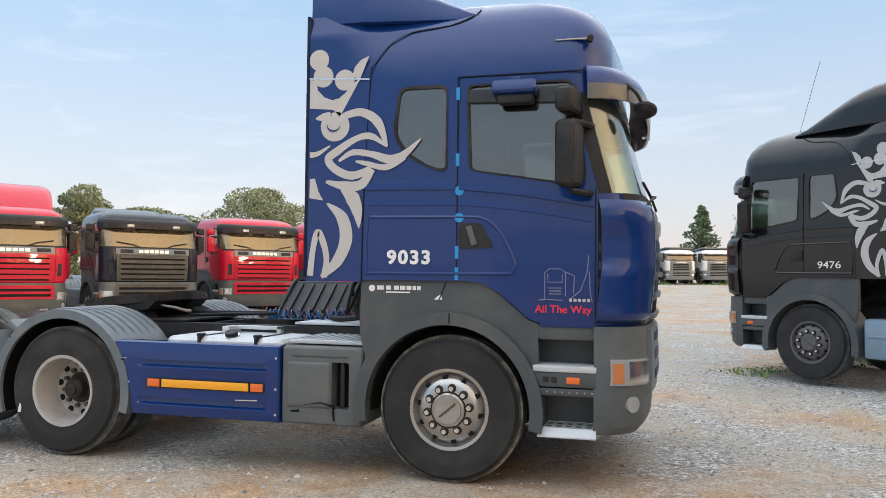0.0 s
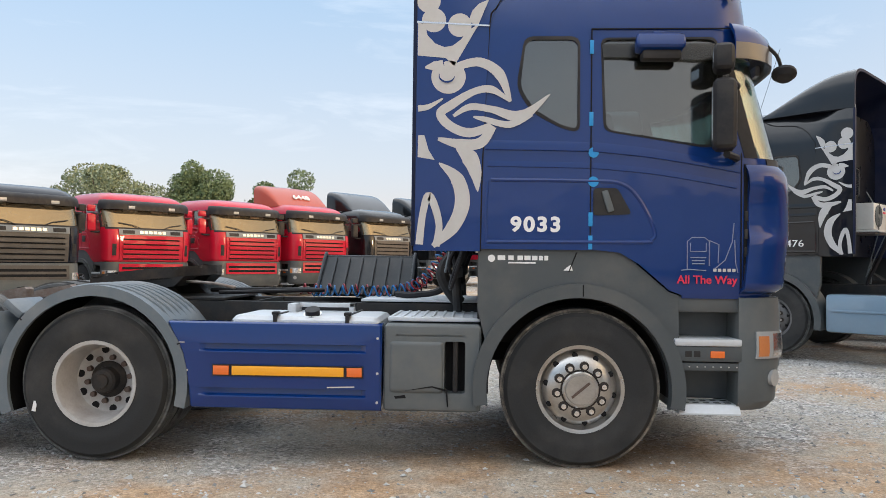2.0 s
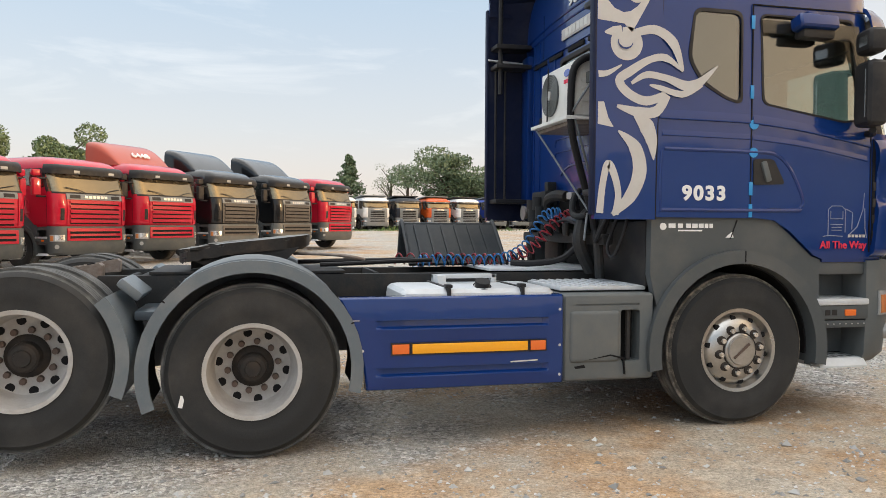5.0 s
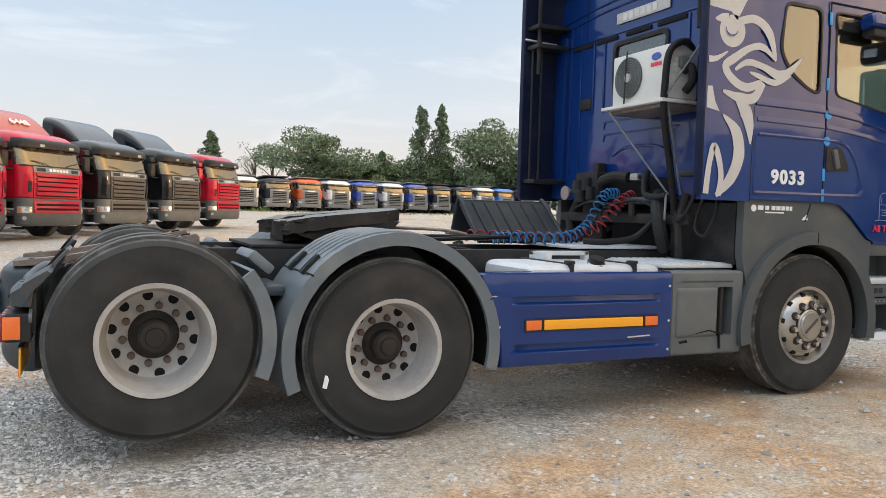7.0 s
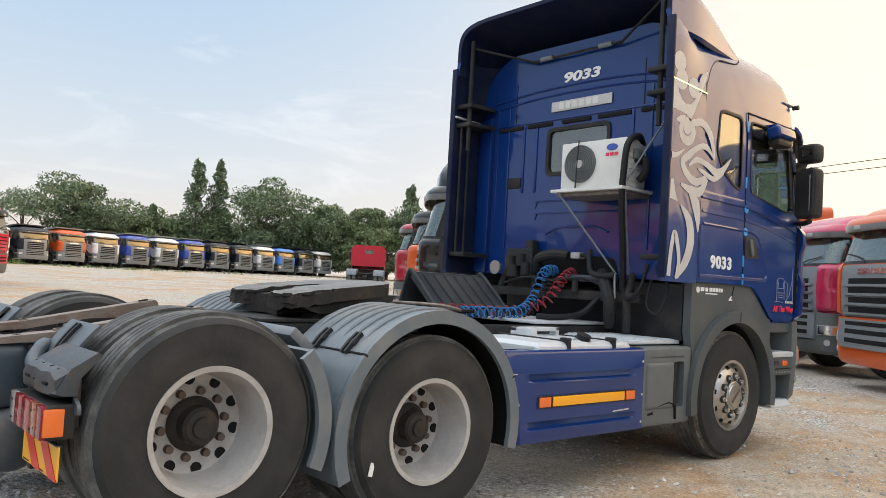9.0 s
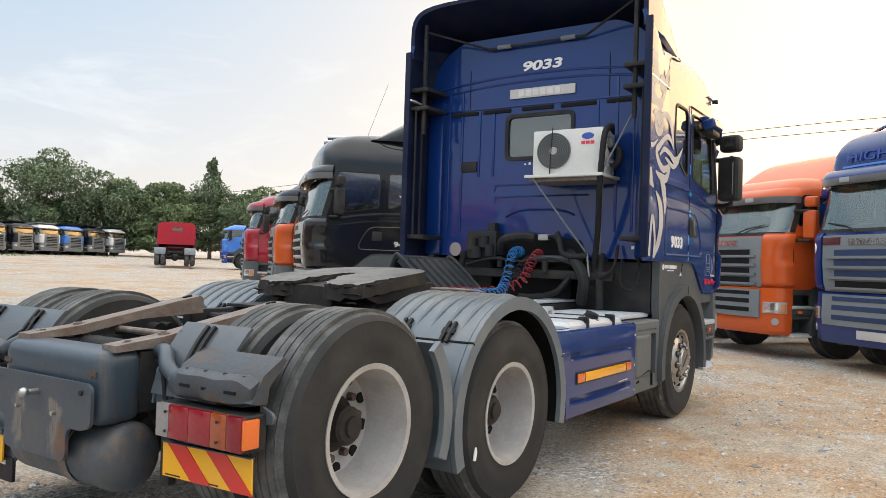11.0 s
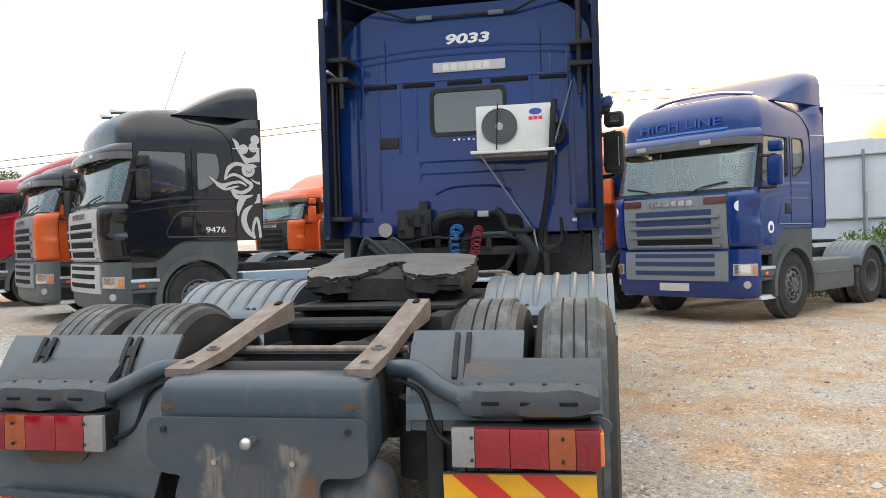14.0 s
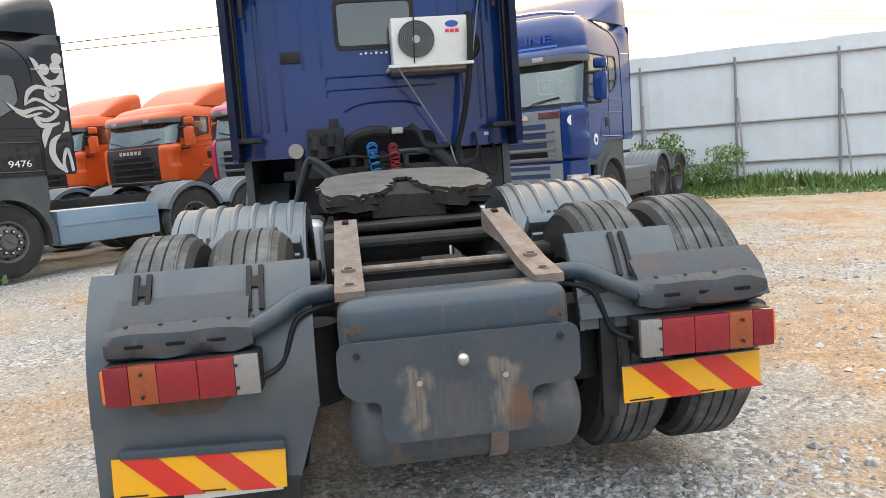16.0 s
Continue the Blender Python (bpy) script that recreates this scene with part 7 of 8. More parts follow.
def rear_end(t):
    """Coupling plate, ramps, bumper, lamps and boards."""
    poly = [(-2.86, -0.26), (-2.82, 0.0), (-2.86, 0.26), (-3.0, 0.43), (-3.45, 0.475), (-3.66, 0.43), (-3.735, 0.22), (-3.64, 0.13), (-3.40, 0.052), (-3.25, 0.06), (-3.20, 0.0), (-3.25, -0.06), (-3.40, -0.052), (-3.64, -0.13), (-3.735, -0.20), (-3.66, -0.43), (-3.45, -0.475), (-3.0, -0.43)]
    line = round_poly(poly, 0.03, 3)
    edge = []
    for p, q in zip(line, line[1:] + line[:1]):
        p, q = Vector(p), Vector(q)
        for k in range(max(1, int((q - p).length / 0.035))):
            v = p.lerp(q, k / max(1, int((q - p).length / 0.035)))
            torn = 0.028 * noise.noise((v.x * 22, v.y * 22, 1)) if v.x < -3.42 else 0.0
            edge.append((v.x + torn, v.y + 0.5 * torn))
    bm = prism(bmesh.new(), edge, 1.125, 1.205, "z")
    bmesh.ops.bevel(bm, geom=[e for e in bm.edges if all(v.co.z > 1.2 for v in e.verts)], offset=0.02, segments=2, affect="EDGES")
    for v in bm.verts:
        # the rear lips hang down, worn unevenly
        if v.co.x < -3.45:
            v.co.z -= 0.07 * (-3.45 - v.co.x) * (1.0 if v.co.z > 1.18 else 1.15) + 0.016 * noise.noise((v.co.x * 16, v.co.y * 16, 7)) + (0.03 * abs(noise.noise((v.co.x * 9, v.co.y * 19, 2))) if v.co.z < 1.15 else 0.0)
    for v in bm.verts:
        v.co.z += 0.10 * (v.co.x + 3.3)
    pl = part("coupling_plate", bm, ["plate5", "hub"], t)
    for p in pl.data.polygons:
        p.material_index = 0 if p.normal.z > 0.95 else 1
    jaw = prism(bmesh.new(), round_poly([(-3.66, -0.20), (-3.60, 0.0), (-3.66, 0.20), (-3.25, 0.10), (-3.16, 0.0), (-3.25, -0.10)], 0.02, 2), 1.06, 1.178, "z")
    for v in jaw.verts:
        v.co.z += 0.012 * noise.noise((v.co.x * 14, v.co.y * 14, 3)) - 0.07 * max(0.0, -3.45 - v.co.x) + 0.10 * (v.co.x + 3.3)
    part("coupling_jaw", jaw, "hub", pl)
    for s in (-1, 1):
        for k in range(3):
            part("grease_lump", bmesh_capsule((-3.30 - 0.13 * k, s * (0.05 + 0.03 * k), 1.174 - 0.013 * k), (-3.38 - 0.13 * k, s * (0.075 + 0.03 * k), 1.165 - 0.015 * k), 0.013), "darkslot", pl)
    for s in (-1, 1):
        part("plate_skirt", prism(bmesh.new(), [(-3.70, 1.095), (-3.50, 1.035), (-3.0, 1.085), (-2.92, 1.165)], s * 0.16, s * 0.43), "frame", pl)
        part("coupling_pedestal", prism(bmesh.new(), [(-3.55, 0.99), (-3.42, 1.10), (-3.10, 1.10), (-2.98, 0.99)], s * 0.26, s * 0.40), "frame", t)
    part("coupling_base", box(bmesh.new(), (-3.9, -0.44, 0.985), (-2.6, 0.44, 1.005), 0.004), "frame", t)
    part("release_handle", tube(bmesh.new(), smooth_line([(-2.95, -0.30, 1.12), (-2.75, -0.48, 1.12), (-2.60, -0.56, 1.11), (-2.50, -0.58, 1.09), (-2.50, -0.52, 1.09), (-2.62, -0.50, 1.10)], 5), 0.011, 8), "rusty", t)
    for x in (-4.0, -4.08):
        part("cross_tube", cyl(bmesh.new(), (x, -0.42, 0.93), (x, 0.42, 0.93), 0.03, 10), "frame", t)
    part("cross_bar", cyl(bmesh.new(), (-4.72, -0.40, 0.90), (-4.72, 0.40, 0.90), 0.016, 10), "rusty", t)
    # floor added to hide bright ground, so the space between rails stays dark
    part("added_dark_floor", box(bmesh.new(), (-4.66, -0.36, 0.60), (-2.40, 0.36, 0.625), 0.006), "frame", t)
    part("cross_plate", box(bmesh.new(), (-2.38, -0.36, 0.40), (-2.35, 0.36, 0.985), 0.006), "frame", t)
    # dark panel standing for the shaded recess between the rails
    part("inner_shade_panel", box(bmesh.new(), (-4.70, -0.37, 0.60), (-4.66, 0.37, 0.88), 0.006), "frame", t)
    part("valve_block", box(bmesh.new(), (-4.42, -0.16, 0.80), (-4.30, 0.02, 0.88), 0.012), "frame", t)
    for s in (-1, 1):
        r = part("loading_ramp", prism(bmesh.new(), [(-5.19, 0.868), (-5.19, 0.898), (-4.95, 0.925), (-4.22, 1.062), (-4.20, 1.045), (-4.20, 0.965), (-4.60, 0.945), (-4.92, 0.885)], s * 0.285, s * 0.385), "rusty", t)
        for x, z in ((-5.10, 0.905), (-4.92, 0.934)):
            part("ramp_bolt", cyl(bmesh.new(), (x, s * 0.335, z - 0.02), (x - 0.003, s * 0.335, z + 0.006), 0.016, 10), "frame", r)
            part("bolt_ring", cyl(bmesh.new(), (x, s * 0.335, z - 0.02), (x - 0.001, s * 0.335, z + 0.004), 0.027, 14), "rusty", r)
        part("ramp_slot", box(bmesh.new(), (-4.30, s * 0.335 - 0.014, 1.048), (-4.25, s * 0.335 + 0.014, 1.060), 0.004, tilt("Y", -11)), "darkslot", r)
        for x in (-4.35, -4.28):
            part("damper", cyl(bmesh.new(), (x, s * 0.46, 0.86), (x + 0.02, s * 0.62, 0.86), 0.04, 12), "frame", t)
    # rounded end beam and its plate
    part("end_beam", box(bmesh.new(), (-5.26, -0.385, 0.56), (-5.04, 0.385, 0.878), 0.075, seg=4), "bumper", t)
    ep = prism(bmesh.new(), round_poly([(-0.395, 0.75), (-0.395, 0.575), (-0.335, 0.555), (-0.225, 0.555), (-0.225, 0.41), (0.265, 0.41), (0.265, 0.555), (0.335, 0.555), (0.395, 0.60), (0.395, 0.75)], 0.045, 4), -5.30, -5.285, "x")
    pt = part("end_plate", ep, "endplate", t)
    b = bmesh.new()
    bmesh.ops.create_uvsphere(b, u_segments=16, v_segments=10, radius=0.022, matrix=Matrix.Translation((-5.36, 0.0, 0.68)))
    cyl(b, (-5.29, 0, 0.68), (-5.36, 0, 0.68), 0.014, 10)
    part("end_knob", b, "alu", pt)
    for y in (-0.14, 0.14):
        part("plate_bolt", cyl(bmesh.new(), (-5.30, y, 0.605), (-5.318, y, 0.605), 0.010, 8), "alu", pt)
    for y in (-0.33, 0.33):
        part("plate_bolt", cyl(bmesh.new(), (-5.30, y, 0.71), (-5.31, y, 0.71), 0.011, 8), "frame", pt)
    for s in (-1, 1):
        part("beam_rust", ragged(bmesh.new(), s * 0.30, s * 0.36, 0.76, 0.80, -5.2605, 20 + s), "stain", pt, smooth=0)
    tk = part("air_tank", bmesh_capsule((-5.10, -0.36, 0.42), (-5.10, 0.30, 0.42), 0.15), "stained", t)
    part("air_tank", bmesh_capsule((-4.75, -0.62, 0.52), (-4.45, -0.62, 0.52), 0.14), "frame", t)
    part("tank_stain_strap", arc_ring((-5.10, -0.12, 0.42), 0.153, 0.03), "rusty", tk)
    part("spring_pot", cyl(bmesh.new(), (-4.85, -0.50, 0.45), (-4.85, -0.50, 0.74), 0.11, 20), "frame", t)
    part("spring_pot", cyl(bmesh.new(), (-4.85, 0.50, 0.45), (-4.85, 0.50, 0.74), 0.11, 20), "frame", t)
    for s in (-1, 1):
        y0, y1 = 0.65, 1.14
        zt = 0.70 if s < 0 else 0.722
        bar = part("lamp_bar", battered_bar(s), "rustbar", t)
        for k in range(4):
            part("bar_bolt", cyl(bmesh.new(), (-5.10, s * (0.74 + k * 0.11), 0.80), (-5.105, s * (0.74 + k * 0.11), 0.838), 0.009, 6), "frame", bar)
        part("bar_web", prism(bmesh.new(), [(-5.14, 0.745), (-5.085, 0.842), (-4.985, 0.905), (-4.965, 0.893), (-5.05, 0.80), (-5.09, 0.735)], s * 0.68, s * (1.15 if s < 0 else 1.12)), "rustbar", bar)
        for k in range(3):
            part("bar_slot", box(bmesh.new(), (-5.154, s * (0.75 + k * 0.13), 0.77), (-5.144, s * (0.81 + k * 0.13), 0.782), 0.003), "darkslot", bar)
        part("lamp_arm", tube(bmesh.new(), smooth_line([(-4.98, s * 0.40, 0.865), (-5.03, s * 0.50, 0.870), (-5.09, s * 0.60, 0.82), (-5.10, s * 0.69, 0.778)], 6), 0.033, 12), "bumper", t)
        part("lamp_cable", tube(bmesh.new(), smooth_line([(-5.0, s * 0.40, 0.83), (-5.06, s * 0.52, 0.80), (-5.08, s * 0.58, 0.66), (-5.12, s * 0.66, 0.62)], 6), 0.010, 8), "blackhose", t)
        lamp = part("tail_lamp", box(bmesh.new(), (-5.165, s * (y0 - 0.004), zt - 0.136), (-5.05, s * (y1 + 0.004), zt + 0.002), 0.014, seg=3), "blackpl", t)
        segs = [(0.0, 0.16, "dullens"), (0.16, 0.40, "redbright"), (0.40, 0.66, "redbright"), (0.66, 0.84, "tailamber"), (0.84, 1.0, "redlens")]
        for a, b_, mt in segs:
            ya, yb = y0 + a * (y1 - y0), y0 + b_ * (y1 - y0)
            part("lens", box(bmesh.new(), (-5.180, s * ya, zt - 0.133), (-5.13, s * yb, zt - 0.001), 0.006, seg=2), mt, lamp)
        part("side_lens", box(bmesh.new(), (-5.172, s * (y1 - 0.01), zt - 0.122), (-5.095, s * (y1 + 0.012), zt - 0.012), 0.008), "amberlens", lamp)
        for yy, zz in ((0.72, 0.03), (0.72, 0.105), (1.02, 0.03), (1.02, 0.105)):
            part("lens_screw", cyl(bmesh.new(), (-5.186, s * yy, zt - zz), (-5.192, s * yy, zt - zz), 0.006, 8), "blackpl", lamp)
        part("lamp_bracket", box(bmesh.new(), (-5.06, s * 0.66, 0.60), (-5.03, s * 1.12, 0.80), 0.01), "frame", t)
        if s > 0:
            part("lamp_bracket", prism(bmesh.new(), round_poly([(0.73, 0.60), (1.07, 0.60), (1.0, 0.525), (0.80, 0.52)], 0.02, 2), -5.112, -5.088, "x"), "stain", t, "rust-brown bracket")
    # mudflaps: whole on the left, torn on the right
    fl = part("mudflap", arc_band(bmesh.new(), -4.494, 0.556, 0.585, 0.60, 134, 186, 0.47, 1.22, 14), "flap", t)
    part("flap_apron", prism(bmesh.new(), round_poly([(0.47, 0.51), (1.22, 0.51), (1.225, 0.22), (0.56, 0.24)], 0.02, 3), -5.09, -5.075, "x"), "flap", fl)
    part("flap_side", prism(bmesh.new(), [(-5.09, 0.50), (-5.05, 0.75), (-4.93, 0.96), (-4.90, 0.94), (-5.0, 0.75), (-5.03, 0.50)], 1.205, 1.225), "flap", fl)
    fr = part("mudflap", arc_band(bmesh.new(), -4.494, 0.556, 0.585, 0.60, 133, 166, -0.88, -0.47, 10), "flap", t)
    part("flap_apron", prism(bmesh.new(), round_poly([(-0.47, 0.78), (-0.86, 0.82), (-1.18, 0.70), (-1.18, 0.66), (-0.48, 0.66)], 0.02, 3), -5.06, -5.045, "x"), "flap", fr)
    part("flap_side", prism(bmesh.new(), [(-5.07, 0.66), (-5.05, 0.80), (-4.94, 0.96), (-4.92, 0.94), (-5.0, 0.78), (-5.03, 0.66)], -0.485, -0.468), "flap", fr)
    part("flap_strip", box(bmesh.new(), (-5.07, -0.60, 0.33), (-5.03, -0.54, 0.70), 0.008), "blackpl", fr)
    for y in (0.66, 1.04):
        for dy in (-0.03, 0.012):
            part("flap_strap", arc_band(bmesh.new(), -4.494, 0.556, 0.598, 0.615, 136, 152, y + dy, y + dy + 0.018, 5), "blackpl", fl)
        part("strap_clip", arc_band(bmesh.new(), -4.494, 0.556, 0.598, 0.612, 140, 144, y - 0.03, y + 0.03, 3), "blackpl", fl)
    for dy in (-0.03, 0.012):
        part("flap_strap", arc_band(bmesh.new(), -4.494, 0.556, 0.598, 0.615, 135, 152, -0.66 + dy, -0.642 + dy, 5), "blackpl", fr)
    for s in (-1, 1):
        part("rear_rail", box(bmesh.new(), (-5.06, s * 0.30, 0.60), (-4.20, s * 0.37, 0.865), 0.008), "frame", t)
    for s, z, yy0, yy1, lean in ((-1, 0.46, 0.605, 1.125, -2.0), (1, 0.32, 0.60, 1.165, 4.0)):
        x = -5.10 if s < 0 else -5.125
        w = yy1 - yy0
        bd = part("striped_board", box(bmesh.new(), (-0.004, -w / 2, -0.068), (0.004, w / 2, 0.068)), "yellow", t, "yellow board with red slanting stripes")
        bd.matrix_local = pose(x, s * (yy0 + yy1) / 2, z, lean * 0.6, 0, 0)
        for k in range(2):
            y = -w / 2 + (0.03 if k == 0 else 0.265)
            ya = [y, y + 0.115, y + 0.115 + 0.15, y + 0.15]
            zz = [0.068, 0.068, -0.068, -0.068]
            q = [(-a, b_) for a, b_ in zip(ya, zz)]
            part("red_stripe", prism(bmesh.new(), q, -0.0075, -0.0035, "x"), "redsheet", bd, smooth=0)
        part("small_print_bar", box(bmesh.new(), (-0.006, -0.08, -0.062), (-0.0035, 0.02, -0.057)), "rubber", bd)
        part("small_print_bar", box(bmesh.new(), (-0.006, w / 2 - 0.11, -0.062), (-0.0035, w / 2 - 0.02, -0.057)), "rubber", bd)
        part("board_holder", box(bmesh.new(), (-0.012, -w / 2, 0.068), (0.012, w / 2 - (0.0 if s < 0 else 0.03), 0.098 if s > 0 else 0.074), 0.003), "bumper", bd)
    part("flap_foot", box(bmesh.new(), (-5.10, 0.56, 0.14), (-5.08, 1.2, 0.26), 0.006), "blackpl", t)
    part("torn_label", box(bmesh.new(), (-5.104, 0.62, 0.222), (-5.098, 0.95, 0.242)), "white", t)


def bmesh_capsule(p0, p1, r, flat=0.5):
    """A tank with domed ends along the y or x axis."""
    p0, p1 = Vector(p0), Vector(p1)
    d = (p1 - p0).normalized()
    pts, rs = [], []
    for k in range(6):
        a = math.pi / 2 * k / 5
        pts.append(p0 - d * (r * flat * math.cos(a)))
        rs.append(max(0.004, r * math.sin(a)))
    for k in range(6):
        a = math.pi / 2 * (1 - k / 5)
        pts.append(p1 + d * (r * flat * math.cos(a)))
        rs.append(max(0.004, r * math.sin(a)))
    pts[6] = pts[6] + d * 0.001
    return tube(bmesh.new(), pts, rs, 24)


def arc_ring(c, r, w):
    bm = bmesh.new()
    return lathe(bm, [(r, -w), (r + 0.004, -w), (r + 0.004, w), (r, w), (r, -w)], c, 28)


MAIN = main_truck()
rear_end(MAIN)
for ob in cooler():
    copy_thing(ob, BLACK.matrix_world @ pose(0, 0.35, -0.33) @ ob.matrix_world)


# ---- the far row of dump trucks ----
def dump_truck(m, colour, label, bed="navy", grille="grille"):
    t = thing("dump_truck", m, label, "dump truck", "far row of dump trucks")
    cab, body = build_cab(t, colour, "low", sleeper=False, screen="dustyglass", seats=False)
    build_front(t, cab, colour, "R", grille, "grille", "low")
    for s in (-1, 1):
        fender_lower(t, s)
        mirrors(t, s, 2.55)
    chassis(t, (-3.3, -4.65), -5.6, tank_mat="grey")
    b = bmesh.new()
    prism(b, [(-5.9, 1.15), (-0.85, 1.15), (-0.80, 2.75), (-5.9, 2.65)], -1.22, 1.22)
    bed_ob = part("dump_bed", b, bed, t)
    for k in range(7):
        for s in (-1, 1):
            x = -5.6 + k * 0.75
            part("bed_rib", box(bmesh.new(), (x, s * 1.22, 1.15), (x + 0.08, s * 1.27, 2.62), 0.01), bed, bed_ob)
    part("cab_guard", prism(bmesh.new(), [(-0.85, 2.75), (0.75, 2.98), (0.75, 3.06), (-0.85, 2.92)], -1.2, 1.2), bed, bed_ob)
    return t


FAR_DIR = 17.0
KINDS = [("whitep", "white dump truck with dusty windscreen", "grille"), ("navy", "black dump truck with dusty windscreen", "navy"), ("orange", "orange dump truck with dusty windscreen", "grille"), ("whitep", "pale dump truck with grey bed", "navy"),
         ("royal", "blue dump truck with dusty windscreen", "grille"), ("skyblue", "light blue dump truck", "navy")]
made = {}
order = [0, 0, 0, 1, 2, 3, 4, 0, 4, 1, 1, 0, 5, 1, 3]
for k, kind in enumerate(order):
    x = 0.4 + 3.15 * k * math.cos(radians(FAR_DIR))
    y = 60.5 + 3.15 * k * math.sin(radians(FAR_DIR))
    where = place(x, y, -73 + random.uniform(-2, 2))
    if kind in made:
        copy_thing(made[kind], where)
    else:
        made[kind] = dump_truck(where, KINDS[kind][0], KINDS[kind][1], KINDS[kind][2])

# single trucks further off
tractor(place(27.0, 41.5, 52, 0.1), "red", "red low-roof tractor unit seen from behind", "low", "R", "grille", "grey", top_spoiler=False, fair=False)
SKY = tractor(place(26.9, 31.3, 142, 0.05), "skyblue", "light blue low-roof tractor unit", "low", "R", "royal", "royal", top_spoiler=False, fair=False)
copy_thing(SKY, place(28.9, 37.0, 142, 0.05))
copy_thing(RED, place(-17.5, 13.2, -36))
copy_thing(BLK, place(-16.6, 17.4, -36))
copy_thing(RED, place(-14.6, 20.0, -36))


# ---- trees ----
def leaves(name, clumps, per, size, mat, parent):
    """A crown of many small leaf sprays round the given clumps (centre, radii)."""
    rng = np.random.default_rng(len(clumps) * 7 + per)
    P = []
    for c, r in clumps:
        d = rng.normal(size=(per, 3))
        d /= np.linalg.norm(d, axis=1)[:, None]
        rad = rng.uniform(0.45, 1.08, (per, 1)) ** 0.6
        P.append(np.array(c) + d * rad * np.array(r))
    P = np.concatenate(P)
    n = len(P)
    a = rng.normal(size=(n, 3))
    a /= np.linalg.norm(a, axis=1)[:, None]
    b = np.cross(a, rng.normal(size=(n, 3)))
    b /= np.linalg.norm(b, axis=1)[:, None]
    s = rng.uniform(0.5, 1.2, (n, 1)) * size
    V = np.stack([P - a * s, P + b * s * 0.5, P + a * s, P - b * s * 0.5], 1).reshape(-1, 3)
    me = bpy.data.meshes.new(name)
    me.from_pydata(V.tolist(), [], np.arange(4 * n).reshape(-1, 4).tolist())
    me.materials.append(M[mat])
    ob = new(name, me)
    ob.parent = parent
    return ob


def tree(x, y, top, width, kind="broad", mat="leaf"):
    z = rise0(x, min(y, 100))
    h = top - z
    t = thing("tree", pose(x, y, z), {"broad": "broad leafy green tree behind the yard", "tall": "tall slim dark green tree behind the yard", "bare": "thin tree with sparse pale leaves"}[kind], "tree", "trees round the yard")
    bm = bmesh.new()
    lean = random.uniform(-0.3, 0.3)
    tube(bm, smooth_line([(0, 0, -0.1), (lean * 0.3, 0, h * 0.3), (lean, 0, h * 0.8)], 4), [0.22 * (1 - k / 11) + 0.03 for k in range(9)], 7)
    tips = []
    for k in range(9 if kind != "bare" else 14):
        a = random.uniform(0, 2 * math.pi)
        z0 = h * random.uniform(0.25, 0.65)
        r = width * 0.5 * random.uniform(0.4, 0.85)
        tip = (r * math.cos(a), r * math.sin(a), z0 + h * random.uniform(0.12, 0.33))
        tube(bm, smooth_line([(lean * z0 / h, 0, z0), (tip[0] * 0.5, tip[1] * 0.5, z0 + (tip[2] - z0) * 0.6), tip], 3), [0.08 - 0.008 * q for q in range(7)], 5)
        tips.append(tip)
    part("trunk", bm, "bark", t)
    clumps = []
    if kind == "broad":
        for tip in tips:
            clumps.append((tip, (width * 0.2, width * 0.2, h * 0.13)))
        for k in range(22):
            a, rr = random.uniform(0, 2 * math.pi), width * 0.36 * math.sqrt(random.random())
            zz = h * (0.93 - 0.82 * random.random() ** 1.1)
            rr *= max(0.3, 1 - max(0, (zz / h - 0.6)) * 1.9)
            clumps.append(((rr * math.cos(a), rr * math.sin(a), zz), (width * random.uniform(0.12, 0.2), width * random.uniform(0.12, 0.2), h * random.uniform(0.06, 0.11))))
        near = math.hypot(x, y) < 62
        leaves("crown", clumps, 750 if near else 480, 0.13 if near else 0.19, mat, t)
    elif kind == "tall":
        for k in range(22):
            f = k / 21
            w = width * 0.5 * (1.0 - 0.85 * f) + 0.15
            a = random.uniform(0, 2 * math.pi)
            clumps.append(((w * 0.5 * math.cos(a), w * 0.5 * math.sin(a), h * (0.15 + 0.83 * f)), (w * 0.7, w * 0.7, h * 0.06)))
        leaves("crown", clumps, 260, 0.18, mat, t)
    else:
        for tip in tips:
            clumps.append((tip, (width * 0.2, width * 0.2, h * 0.1)))
        leaves("crown", clumps, 60, 0.11, mat, t)
    return t


# pale trees behind the yard, then the wood that closes it
for args in (
    (-37.6, 39.1, 6.9, 5.5, "broad", "leafpale"), (-34.2, 41.8, 6.4, 7.0, "broad", "leafpale"), (-27.3, 46.2, 7.7, 9.0, "broad", "leafpale"), (-22.0, 50.4, 8.3, 6.5, "broad", "leaf"), (-16.5, 52.3, 7.7, 5.2, "broad", "leaf"),
    (6.8, 84.5, 9.3, 5.6, "tall", "leafdark"), (12.4, 88.0, 9.3, 4.5, "bare", "leafpale"), (14.6, 88.4, 9.1, 3.2, "bare", "leafpale"), (18.2, 82.3, 9.8, 12.5, "broad", "leafdark"), (24.5, 84.0, 6.8, 6.0, "broad", "leaf"), (27.4, 84.5, 8.2, 4.5, "tall", "leaf"),
    (31.6, 82.8, 13.7, 5.0, "tall", "leafdark"), (33.8, 82.0, 13.9, 4.5, "tall", "leafdark"), (38.2, 79.8, 12.7, 11.0, "broad", "leafdark"), (44.2, 76.3, 10.7, 9.0, "broad", "leafdark"), (49.5, 72.8, 9.9, 9.0, "broad", "leaf"), (53.0, 69.5, 12.6, 5.0, "tall", "leafdark"),
):
    tree(*args)
